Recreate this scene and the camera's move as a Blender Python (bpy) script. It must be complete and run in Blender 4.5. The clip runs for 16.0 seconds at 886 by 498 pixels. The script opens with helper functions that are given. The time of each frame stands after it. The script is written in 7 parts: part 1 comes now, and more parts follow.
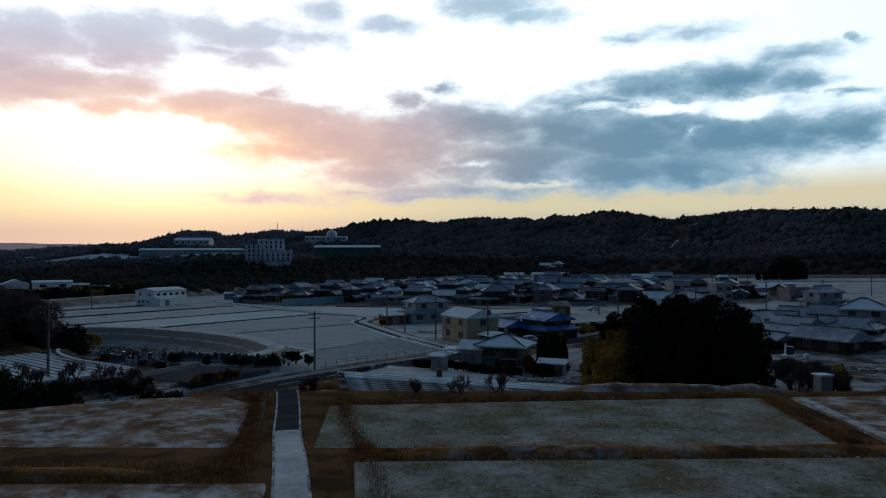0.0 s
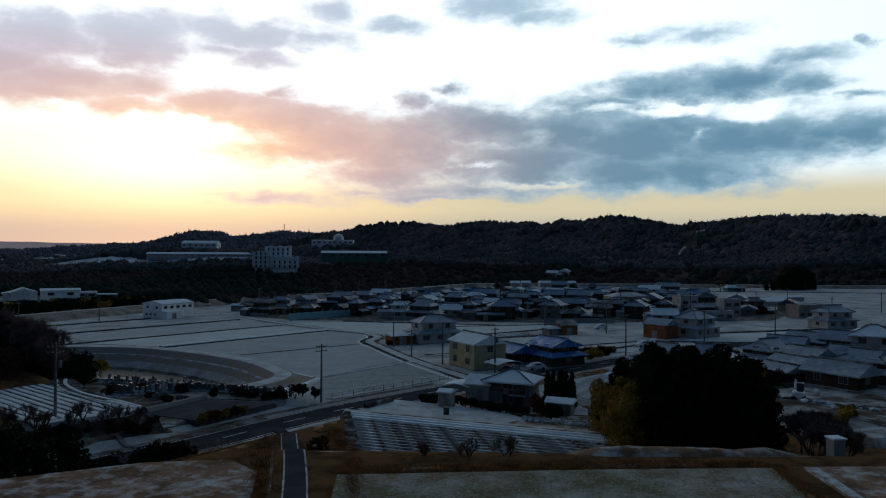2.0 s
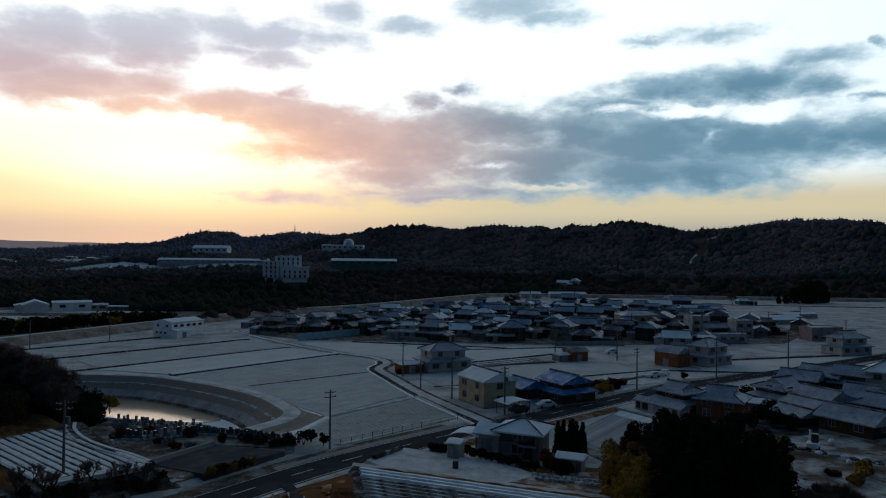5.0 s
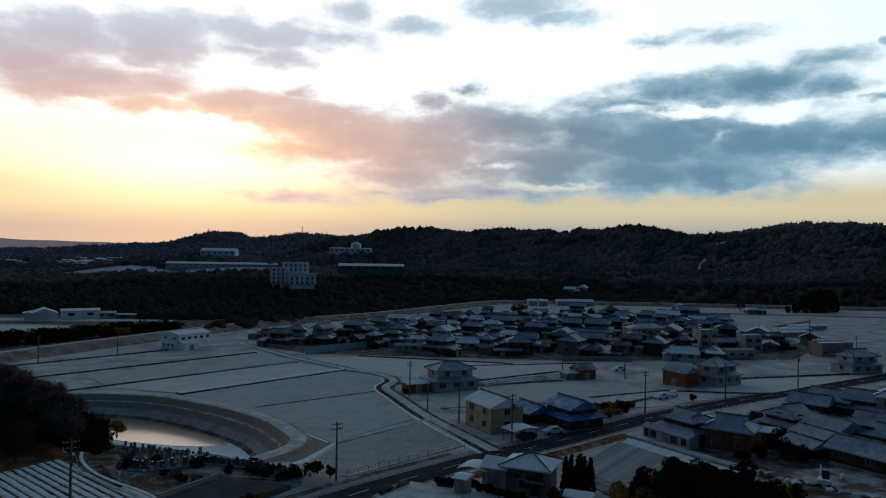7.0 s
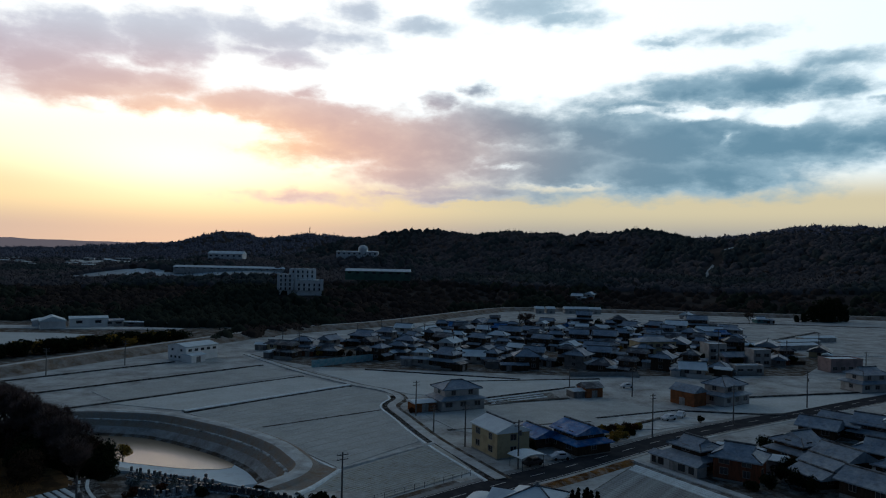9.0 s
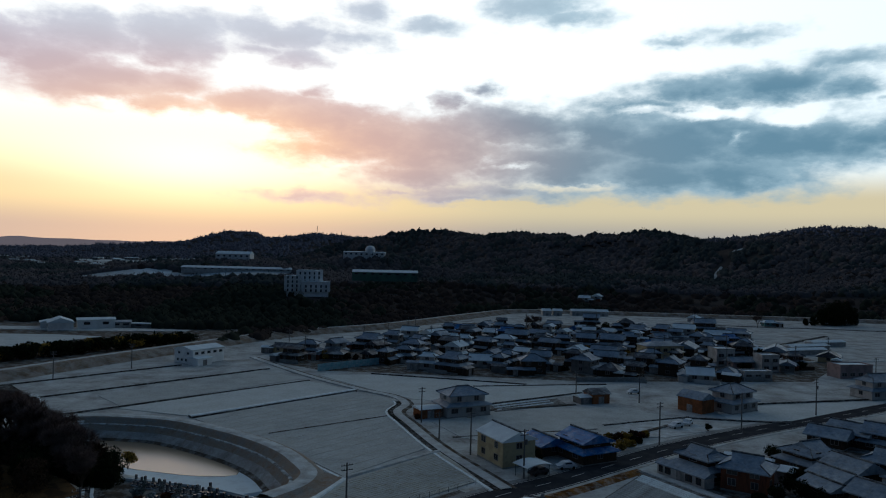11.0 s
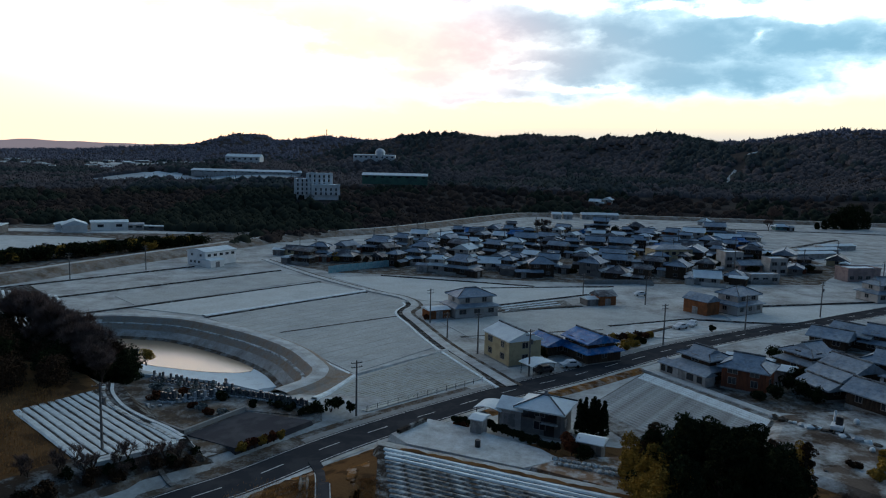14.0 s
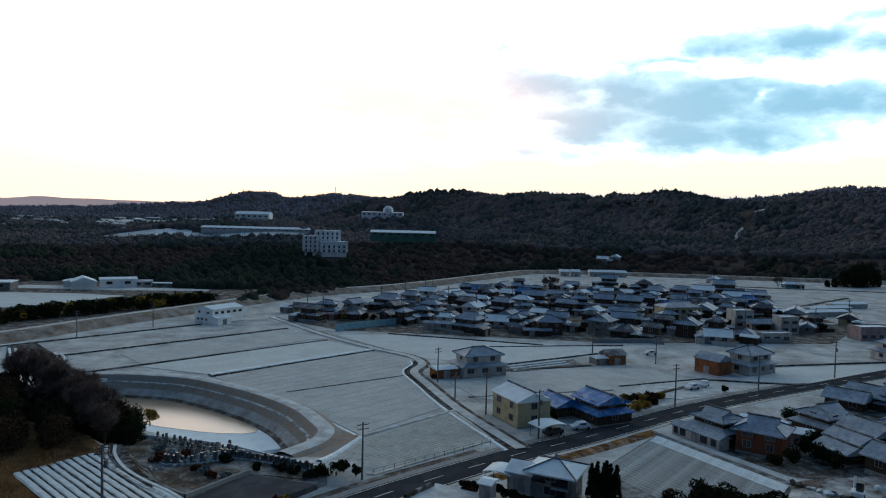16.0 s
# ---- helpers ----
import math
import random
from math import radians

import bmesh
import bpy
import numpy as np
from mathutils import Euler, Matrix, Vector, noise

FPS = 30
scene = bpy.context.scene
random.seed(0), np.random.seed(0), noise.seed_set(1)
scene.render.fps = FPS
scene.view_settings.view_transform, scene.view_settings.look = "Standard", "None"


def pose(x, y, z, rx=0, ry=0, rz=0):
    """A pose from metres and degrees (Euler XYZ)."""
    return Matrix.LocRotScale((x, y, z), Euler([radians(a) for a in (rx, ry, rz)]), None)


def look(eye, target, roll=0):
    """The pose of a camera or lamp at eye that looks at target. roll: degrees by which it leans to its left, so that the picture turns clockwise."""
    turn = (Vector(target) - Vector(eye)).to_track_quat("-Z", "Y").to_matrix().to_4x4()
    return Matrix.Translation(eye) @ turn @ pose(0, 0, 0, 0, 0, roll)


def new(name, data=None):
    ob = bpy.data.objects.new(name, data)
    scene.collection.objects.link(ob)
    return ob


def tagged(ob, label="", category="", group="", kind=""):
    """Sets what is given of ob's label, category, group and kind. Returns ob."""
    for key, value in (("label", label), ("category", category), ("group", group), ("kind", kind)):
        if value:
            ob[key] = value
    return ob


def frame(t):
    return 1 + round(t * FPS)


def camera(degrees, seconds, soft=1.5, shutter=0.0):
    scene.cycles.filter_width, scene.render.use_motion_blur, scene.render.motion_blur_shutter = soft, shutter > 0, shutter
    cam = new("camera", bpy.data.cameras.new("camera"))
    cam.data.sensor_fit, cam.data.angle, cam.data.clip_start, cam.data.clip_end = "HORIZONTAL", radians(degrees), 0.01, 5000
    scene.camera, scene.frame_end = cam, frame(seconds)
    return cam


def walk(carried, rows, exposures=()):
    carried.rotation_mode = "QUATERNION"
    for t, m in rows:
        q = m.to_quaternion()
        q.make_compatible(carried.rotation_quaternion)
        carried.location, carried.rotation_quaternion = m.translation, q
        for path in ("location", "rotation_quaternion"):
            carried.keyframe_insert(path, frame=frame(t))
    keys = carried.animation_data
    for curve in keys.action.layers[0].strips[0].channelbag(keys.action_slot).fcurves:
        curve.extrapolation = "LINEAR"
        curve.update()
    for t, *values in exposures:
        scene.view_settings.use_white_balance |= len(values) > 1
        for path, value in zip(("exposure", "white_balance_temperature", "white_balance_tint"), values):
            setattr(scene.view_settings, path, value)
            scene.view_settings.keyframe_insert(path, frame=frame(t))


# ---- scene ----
cam = camera(63.9, 16.0, soft=1.1)
PATH = [
    (0, (-0.134, 0.596, 17.722), (-0.161, 2.596, 17.738), -0.1),
    (0.5, (-0.223, 0.687, 19.029), (-0.254, 2.687, 19.046), -0.0),
    (1, (-0.293, 0.793, 20.258), (-0.328, 2.793, 20.276), 0.1),
    (1.5, (-0.347, 0.905, 21.503), (-0.388, 2.904, 21.520), 0.1),
    (2, (-0.385, 1.020, 22.736), (-0.430, 3.019, 22.754), 0.3),
    (2.5, (-0.407, 1.136, 23.906), (-0.456, 3.136, 23.924), 0.3),
    (3, (-0.421, 1.253, 25.099), (-0.474, 3.252, 25.118), 0.4),
    (3.5, (-0.435, 1.372, 26.293), (-0.493, 3.371, 26.311), 0.5),
    (4, (-0.449, 1.493, 27.404), (-0.512, 3.492, 27.423), 0.5),
    (6.5, (-0.634, 2.163, 33.454), (-0.722, 4.161, 33.473), 0.9),
    (7, (-0.685, 2.277, 34.637), (-0.778, 4.274, 34.656), 0.9),
    (7.5, (-0.727, 2.382, 35.829), (-0.825, 4.380, 35.848), 1.0),
    (8, (-0.755, 2.483, 36.947), (-0.858, 4.481, 36.966), 1.0),
    (8.5, (-0.767, 2.591, 37.996), (-0.874, 4.588, 38.016), 1.2),
    (9, (-0.762, 2.713, 39.217), (-0.875, 4.710, 39.237), 1.2),
    (11.5, (-0.462, 3.517, 40.783), (-0.600, 5.512, 40.800), 1.4),
    (12, (-0.357, 3.613, 40.387), (-0.499, 5.608, 40.361), 1.4),
    (12.5, (-0.250, 3.692, 40.330), (-0.392, 5.682, 40.193), 1.5),
    (13, (-0.145, 3.753, 40.415), (-0.289, 5.733, 40.168), 1.4),
    (13.5, (-0.065, 3.805, 40.573), (-0.215, 5.783, 40.321), 1.4),
    (14, (-0.028, 3.861, 40.617), (-0.184, 5.839, 40.364), 1.4),
    (14.5, (-0.031, 3.924, 40.642), (-0.191, 5.902, 40.389), 1.3),
    (15, (-0.058, 3.991, 40.865), (-0.223, 5.970, 40.629), 1.4),
    (15.5, (-0.094, 4.055, 41.009), (-0.267, 6.039, 40.831), 1.3),
    (16, (-0.128, 4.109, 41.020), (-0.310, 6.099, 40.925), 1.4),
]
EXPOSURES = [(0.0, -0.25, 6300, 10), (4.0, -0.3, 6450, 10), (9.0, -0.32, 6500, 10), (12.5, -0.3, 6500, 10), (13.0, 0.1, 6500, 10), (13.5, 0.55, 6550, 10), (14.5, 0.78, 6800, 10), (15.0, 0.88, 6850, 10), (16.0, 0.95, 6850, 10)]
walk(cam, [(t, look(eye, target, roll)) for t, eye, target, roll in PATH], EXPOSURES)

from mathutils import geometry

# ---- world, sun, exposure ----
world = bpy.data.worlds.new("winter_evening_sky")
scene.world = world
world.use_nodes = True
wt = world.node_tree
wt.nodes.clear()


class Net:
    """Short hand for node trees."""

    def __init__(self, tree):
        self.tree = tree

    def node(self, kind):
        return self.tree.nodes.new(kind)

    def put(self, socket, value):
        if isinstance(value, bpy.types.NodeSocket):
            self.tree.links.new(value, socket)
        elif isinstance(value, (tuple, list)) and len(value) == 3 and socket.type == "RGBA":
            socket.default_value = (*value, 1)
        else:
            socket.default_value = value

    def math(self, op, a, b=0.0, c=0.0, clamp=False):
        n = self.node("ShaderNodeMath")
        n.operation, n.use_clamp = op, clamp
        for s, v in zip(n.inputs, (a, b, c)):
            self.put(s, v)
        return n.outputs[0]

    def mix(self, f, a, b, blend="MIX"):
        n = self.node("ShaderNodeMix")
        n.data_type, n.blend_type = "RGBA", blend
        self.put(n.inputs["Factor"], f)
        self.put(n.inputs[6], a)
        self.put(n.inputs[7], b)
        return n.outputs[2]

    def step(self, v, lo, hi, to0=0.0, to1=1.0):
        n = self.node("ShaderNodeMapRange")
        n.interpolation_type = "SMOOTHSTEP"
        for s, x in zip(n.inputs, (v, lo, hi, to0, to1)):
            self.put(s, x)
        return n.outputs[0]

    def noise(self, vec, scale, detail=4.0, rough=0.55, dist=0.0):
        n = self.node("ShaderNodeTexNoise")
        if vec is not None:
            self.put(n.inputs["Vector"], vec)
        self.put(n.inputs["Scale"], scale)
        self.put(n.inputs["Detail"], detail)
        self.put(n.inputs["Roughness"], rough)
        self.put(n.inputs["Distortion"], dist)
        return n.outputs[0]


SUN_AZ, SUN_EL = -23.0, 5.0
W = Net(wt)
coord = W.node("ShaderNodeTexCoord").outputs["Generated"]
sep = W.node("ShaderNodeSeparateXYZ")
W.put(sep.inputs[0], coord)
az = W.math("MULTIPLY", W.math("ARCTAN2", sep.outputs[0], sep.outputs[1]), 57.2958)
el = W.math("MULTIPLY", W.math("ARCSINE", sep.outputs[2]), 57.2958)
comb = W.node("ShaderNodeCombineXYZ")
W.put(comb.inputs[0], W.math("MULTIPLY", az, 0.5))
W.put(comb.inputs[1], el)
plane = comb.outputs[0]
n_big = W.noise(plane, 0.5, 5.0, 0.6)
n_fine = W.noise(plane, 0.55, 7.0, 0.58)
comb2 = W.node("ShaderNodeCombineXYZ")
W.put(comb2.inputs[0], W.math("ADD", W.math("MULTIPLY", az, 0.5), 40.0))
W.put(comb2.inputs[1], el)
n_warp = W.noise(comb2.outputs[0], 0.55, 6.0, 0.62)
waz = W.math("ADD", az, W.math("MULTIPLY", W.math("SUBTRACT", n_warp, 0.5), 5.0))
wel = W.math("ADD", el, W.math("MULTIPLY", W.math("SUBTRACT", n_big, 0.5), 2.2))


def blob(a, e, w, h):
    """How deep a direction lies inside one cloud: 1 at its middle, 0 at its rim."""
    u = W.math("DIVIDE", W.math("SUBTRACT", waz, a), w)
    v = W.math("DIVIDE", W.math("SUBTRACT", wel, e), h)
    r2 = W.math("MULTIPLY_ADD", u, u, W.math("MULTIPLY", v, v))
    return W.math("MULTIPLY", W.math("SUBTRACT", 1.0, W.math("SQRT", r2)), min(1.0, max(0.42, h / 1.3)))


def largest(values):
    out = values[0]
    for v in values[1:]:
        out = W.math("MAXIMUM", out, v)
    return out


# clouds: azimuth and elevation of the middle, half width, half height, in degrees
LILAC_CLOUDS = [
    (-30.9, 15.0, 4.5, 1.57), (-25.0, 15.6, 4.2, 1.95), (-32.9, 13.1, 3.7, 1.34), (-29.4, 12.3, 6.8, 1.24), (-16.9, 16.7, 5.1, 1.05), (-12.1, 16.8, 3.1, 0.74),
    (-19.0, 15.4, 2.9, 0.65), (-16.0, 14.9, 1.8, 0.50), (-10.3, 18.8, 2.0, 0.73), (-4.9, 17.9, 2.3, 0.46), (3.3, 19.4, 3.9, 0.98), (6.0, 18.5, 2.2, 0.49),
]
SUNSET_CLOUDS = [
    (-30.8, 11.3, 5.2, 1.00), (-25.7, 10.7, 4.6, 0.69), (-18.1, 11.4, 5.5, 1.01), (-13.8, 10.4, 6.1, 1.38), (-9.3, 9.0, 5.8, 1.86),
    (-4.8, 8.6, 5.9, 2.45), (-12.0, 8.0, 4.9, 0.79), (-5.7, 6.4, 5.0, 0.99), (-14.4, 12.5, 1.1, 0.47), (-4.1, 12.2, 1.0, 0.70), (-0.7, 13.3, 0.9, 0.35),
    (-15.0, 4.4, 3.7, 0.35), (-7.9, 4.9, 1.8, 0.23),
]
BLUE_CLOUDS = [
    (1.6, 10.3, 7.7, 1.59), (7.9, 9.7, 7.9, 1.84), (14.4, 8.8, 10.0, 2.6), (22.0, 8.5, 9.4, 2.0), (27.1, 8.7, 4.2, 1.33), (29.4, 8.6, 2.7, 1.30), (12.3, 6.5, 10.0, 1.70),
    (18.5, 6.5, 6.6, 1.55), (5.7, 7.4, 9.0, 2.0), (0.3, 5.2, 7.2, 0.63), (-2.9, 4.6, 4.1, 0.41),
]
RAGGED_CLOUDS = [
    (12.2, 11.9, 4.7, 0.77), (16.4, 12.7, 4.9, 1.08), (21.6, 12.9, 4.6, 1.28), (25.2, 12.4, 2.2, 0.78), (25.7, 14.2, 2.2, 0.50), (18.5, 16.5, 2.6, 0.43), (13.9, 16.4, 1.3, 0.28),
    (29.4, 11.2, 1.0, 0.23), (29.7, 14.7, 0.5, 0.29), (35.0, 9.2, 4.5, 1.6), (36.0, 12.6, 3.0, 0.9), (-37.5, 14.0, 4.0, 1.5),
]
GAPS = [
    (6.5, 9.6, 0.7, 0.48), (2.3, 7.2, 1.9, 0.18), (6.1, 5.6, 2.7, 0.22), (-0.2, 4.2, 2.7, 0.18), (11.4, 11.6, 1.4, 0.30), (16.9, 11.1, 2.5, 0.33),
    (21.3, 10.7, 2.0, 0.49), (-28.7, 10.4, 1.5, 0.35), (18.5, 9.2, 0.4, 0.33), (-21.8, 9.5, 4.8, 0.58),
]
bank = [blob(*c) for c in LILAC_CLOUDS + SUNSET_CLOUDS + BLUE_CLOUDS + RAGGED_CLOUDS]
gaps = [blob(*c) for c in GAPS]
deep = W.math("ADD", W.math("MAXIMUM", largest(bank), -1.2), W.math("MULTIPLY", W.math("SUBTRACT", n_fine, 0.46), 1.5))
deep = W.math("SUBTRACT", deep, W.math("MULTIPLY", W.math("MAXIMUM", W.math("ADD", largest(gaps), 0.35), 0.0), 0.9))
# further cloud overhead and behind
n_over = W.noise(coord, 2.2, 5.0, 0.6)
over = W.math("MULTIPLY", W.step(n_over, 0.48, 0.62), W.step(el, 21.0, 32.0))
back = W.math("MULTIPLY", W.step(n_over, 0.45, 0.62), W.step(sep.outputs[1], 0.7, 0.4))
cover = W.math("MAXIMUM", W.step(deep, -0.46, 0.40), W.math("MAXIMUM", over, back))
shade = W.step(W.math("ADD", deep, W.math("MULTIPLY", W.math("SUBTRACT", n_big, 0.5), 1.2)), 0.0, 0.95)

near_sun = W.math("EXPONENT", W.math("MULTIPLY", -1.0, W.math("ADD",
    W.math("POWER", W.math("ABSOLUTE", W.math("DIVIDE", W.math("SUBTRACT", az, SUN_AZ), 10.5)), 2.0),
    W.math("POWER", W.math("ABSOLUTE", W.math("DIVIDE", W.math("SUBTRACT", el, SUN_EL + 2.0), 2.6)), 2.0))))
right = W.step(az, -16.0, 6.0)
clear = W.mix(right, (1.12, 1.16, 1.16), (1.04, 1.14, 1.18))
clear = W.mix(W.math("MULTIPLY", W.step(az, 8.0, 40.0), 0.6), clear, (0.80, 1.0, 1.10))
clear = W.mix(W.math("MULTIPLY", W.step(el, 12.0, 6.0), W.step(az, -6.0, -22.0)), clear, (1.22, 1.02, 0.66))
clear = W.mix(W.step(el, 7.5, 4.4), clear, W.mix(right, (0.93, 0.71, 0.40), (0.66, 0.59, 0.40)))
clear = W.mix(W.math("MULTIPLY", near_sun, 0.95), clear, (1.75, 1.42, 1.02))
clear = W.mix(W.step(el, 3.9, 1.4), clear, W.mix(right, (0.60, 0.455, 0.385), (0.36, 0.36, 0.36)))
grey = W.mix(W.step(az, -18.0, 8.0), (0.62, 0.57, 0.67), (0.285, 0.455, 0.57))
dark = W.mix(W.step(az, -18.0, 8.0), (0.50, 0.44, 0.53), (0.12, 0.26, 0.37))
cloud = W.mix(W.math("MULTIPLY", W.step(el, 12.5, 17.0), 0.5), W.mix(shade, grey, dark), (0.60, 0.76, 0.87))
warm = W.math("MULTIPLY", W.math("EXPONENT", W.math("MULTIPLY", -1.0, W.math("ADD",
    W.math("POWER", W.math("ABSOLUTE", W.math("DIVIDE", W.math("SUBTRACT", az, -19.5), 18.5)), 2.0),
    W.math("POWER", W.math("ABSOLUTE", W.math("DIVIDE", W.math("SUBTRACT", el, 8.2), 4.2)), 2.0)))), 1.0)
cloud = W.mix(W.math("MULTIPLY", warm, 0.95, clamp=True), cloud, W.mix(W.step(az, -22.0, -9.0), W.mix(shade, (1.14, 0.70, 0.40), (1.03, 0.60, 0.38)), W.mix(shade, (0.92, 0.54, 0.36), (0.78, 0.47, 0.37))))
sky_now = W.mix(cover, clear, cloud)
# the upper and eastern sky is a dim dusk blue
dim = W.math("MAXIMUM", W.step(el, 22.0, 48.0), W.step(sep.outputs[1], 0.55, 0.0))
dusk = W.mix(cover, (0.025, 0.080, 0.168), (0.020, 0.050, 0.100))
dusk = W.mix(W.step(sep.outputs[1], 0.1, -0.6), dusk, (0.022, 0.046, 0.090))
sky_now = W.mix(dim, sky_now, dusk)
sky_now = W.mix(W.step(el, 0.0, -2.5), sky_now, (0.03, 0.03, 0.033))
air = W.node("ShaderNodeTexSky")
air.sky_type, air.sun_disc, air.sun_elevation, air.sun_rotation = "NISHITA", False, radians(SUN_EL), radians(SUN_AZ)
sum_bg = W.mix(1.0, sky_now, W.mix(1.0, air.outputs[0], (0.004, 0.004, 0.004), "MULTIPLY"), "ADD")
bg = W.node("ShaderNodeBackground")
W.put(bg.inputs["Color"], sum_bg)
W.put(bg.inputs["Strength"], 1.2)
W.put(W.node("ShaderNodeOutputWorld").inputs[0], bg.outputs[0])

sun = new("sun", bpy.data.lights.new("sun", "SUN"))
sun.data.energy, sun.data.angle, sun.data.color = 0.12, radians(14), (1.0, 0.78, 0.55)
sun.matrix_world = look((0, 0, 0), (-math.sin(radians(SUN_AZ)) * 1.0, -math.cos(radians(SUN_AZ)), -math.tan(radians(SUN_EL + 2))))


# ---- materials ----
def material(name, base, rough=0.85, other=None, scale=1.0, lo=0.45, hi=0.6, frost=0.0, frost_scale=0.5, bump=0.3, bump_scale=6.0, metal=0.0, spread=0.12, stretch=(1, 1, 1), patchy=1.3, spec=0.0):
    """A matt surface: a base colour with a second tone in patches, a coat of frost that lies unevenly, grain and relief. Scales are per metre."""
    m = bpy.data.materials.new(name)
    m.use_nodes = True
    t = Net(m.node_tree)
    bsdf = m.node_tree.nodes["Principled BSDF"]
    pos = t.node("ShaderNodeTexCoord").outputs["Object"]
    mp = t.node("ShaderNodeMapping")
    t.put(mp.inputs["Vector"], pos)
    mp.inputs["Scale"].default_value = stretch
    vec = mp.outputs[0]
    col = t.mix(t.step(t.noise(vec, scale, 5.0, 0.6), lo, hi), base, other or tuple(c * 0.7 for c in base))
    grain = t.noise(vec, bump_scale, 4.0, 0.65)
    value = t.math("ADD", t.math("MULTIPLY", grain, spread * 2), 1.0 - spread)
    rnd = t.node("ShaderNodeObjectInfo").outputs["Random"]
    value = t.math("MULTIPLY", value, t.math("ADD", t.math("MULTIPLY", rnd, 0.2), 0.9))
    tone = t.node("ShaderNodeCombineColor")
    for s in tone.inputs:
        t.put(s, value)
    col = t.mix(1.0, col, tone.outputs[0], "MULTIPLY")
    if frost:
        lie = t.noise(vec, frost_scale, 6.0, 0.62)
        fine = t.noise(vec, frost_scale * 9, 3.0, 0.7)
        lie = t.math("MULTIPLY", t.math("SUBTRACT", lie, 0.5), patchy)
        lie = t.math("ADD", lie, t.math("MULTIPLY", t.math("SUBTRACT", fine, 0.5), 0.5))
        col = t.mix(t.math("ADD", lie, frost, clamp=True), col, (0.69, 0.775, 0.79))
    t.put(bsdf.inputs["Base Color"], col)
    bsdf.inputs["Roughness"].default_value, bsdf.inputs["Metallic"].default_value = rough, metal
    bsdf.inputs["Specular IOR Level"].default_value = spec
    if bump:
        bp = t.node("ShaderNodeBump")
        bp.inputs["Strength"].default_value, bp.inputs["Distance"].default_value = bump, 0.08
        t.put(bp.inputs["Height"], grain)
        t.put(bsdf.inputs["Normal"], bp.outputs[0])
    return m


SOIL = (0.115, 0.088, 0.066)
GROUND = material("frosted_ground", SOIL, other=(0.15, 0.115, 0.08), scale=0.06, frost=0.43, frost_scale=0.12, patchy=1.1, bump=0.5, bump_scale=2.5)
PADDY = material("frosted_paddy", (0.18, 0.155, 0.11), other=(0.13, 0.115, 0.085), scale=0.05, frost=0.58, frost_scale=0.15, bump=0.5, bump_scale=3.0, patchy=0.4)
PADDY_B = material("frosted_paddy_grey", (0.17, 0.15, 0.115), other=(0.12, 0.10, 0.075), scale=0.08, frost=0.44, frost_scale=0.2, bump=0.5, bump_scale=3.0, patchy=0.45)
PADDY_STRAW = material("straw_paddy", (0.27, 0.235, 0.16), other=(0.20, 0.17, 0.115), scale=0.1, frost=0.36, frost_scale=0.25, bump=0.5, bump_scale=3.0, patchy=0.6)
PLAIN = material("distant_frosted_farmland", (0.13, 0.11, 0.09), other=(0.08, 0.07, 0.06), scale=0.008, frost=0.55, frost_scale=0.012, patchy=2.2, bump=0)
STUBBLE = material("green_stubble", (0.135, 0.125, 0.07), other=(0.17, 0.135, 0.085), scale=0.12, frost=0.12, frost_scale=0.35, patchy=1.15, bump=0.7, bump_scale=7.0, spread=0.4)
ROUGHFIELD = material("rough_fallow", (0.22, 0.14, 0.09), other=(0.12, 0.08, 0.05), scale=0.25, frost=0.08, frost_scale=0.7, patchy=2.2, bump=0.8, bump_scale=3.0, spread=0.3, stretch=(1, 1, 1))
RIDGE_SNOW = material("frosted_ridge", (0.16, 0.13, 0.10), frost=0.9, frost_scale=0.8, bump=0.4)
RIDGE_BLUE = material("evenly_frosted_ridge", (0.15, 0.125, 0.10), frost=0.68, frost_scale=0.8, patchy=0.8, bump=0.4)
RIDGE_FAINT = material("barely_frosted_ridge", (0.11, 0.088, 0.066), frost=0.24, frost_scale=0.9, patchy=2.2, bump=0.5)
RIDGE_THIN = material("thinly_frosted_ridge", (0.12, 0.095, 0.07), frost=0.42, frost_scale=0.9, patchy=2.2, bump=0.5)
ROW_SOIL = material("frosted_row_soil", (0.10, 0.085, 0.07), frost=0.16, frost_scale=0.7, patchy=1.0, bump=0.5)
ROW_RIDGE = material("greyish_frosted_row", (0.13, 0.11, 0.09), frost=0.36, frost_scale=0.5, patchy=1.2, bump=0.5)
FURROW = material("dark_furrow", (0.05, 0.042, 0.036), frost=0.04, frost_scale=0.8, bump=0.5)
PATHWAY = material("frosted_path", (0.22, 0.19, 0.16), frost=0.48, frost_scale=0.4, patchy=1.2, bump=0.3)
BANK = material("frosted_bank_grass", (0.20, 0.155, 0.10), other=(0.13, 0.09, 0.055), scale=0.3, frost=0.45, frost_scale=0.3, patchy=1.4, bump=0.6, bump_scale=4.0, spread=0.25)
BANK_DARK = material("damp_bank", (0.080, 0.064, 0.050), other=(0.12, 0.093, 0.068), scale=0.4, frost=0.07, frost_scale=0.3, patchy=1.3, bump=0.7, bump_scale=3.0, spread=0.3)
STRAW = material("straw_stubble", (0.36, 0.34, 0.26), other=(0.26, 0.245, 0.18), scale=0.5, bump=0, spread=0.3)
LEVEE = material("levee_grass", (0.20, 0.15, 0.11), other=(0.13, 0.095, 0.065), scale=0.2, frost=0.10, frost_scale=0.25, patchy=0.8, bump=0.6, bump_scale=3.0, spread=0.25)
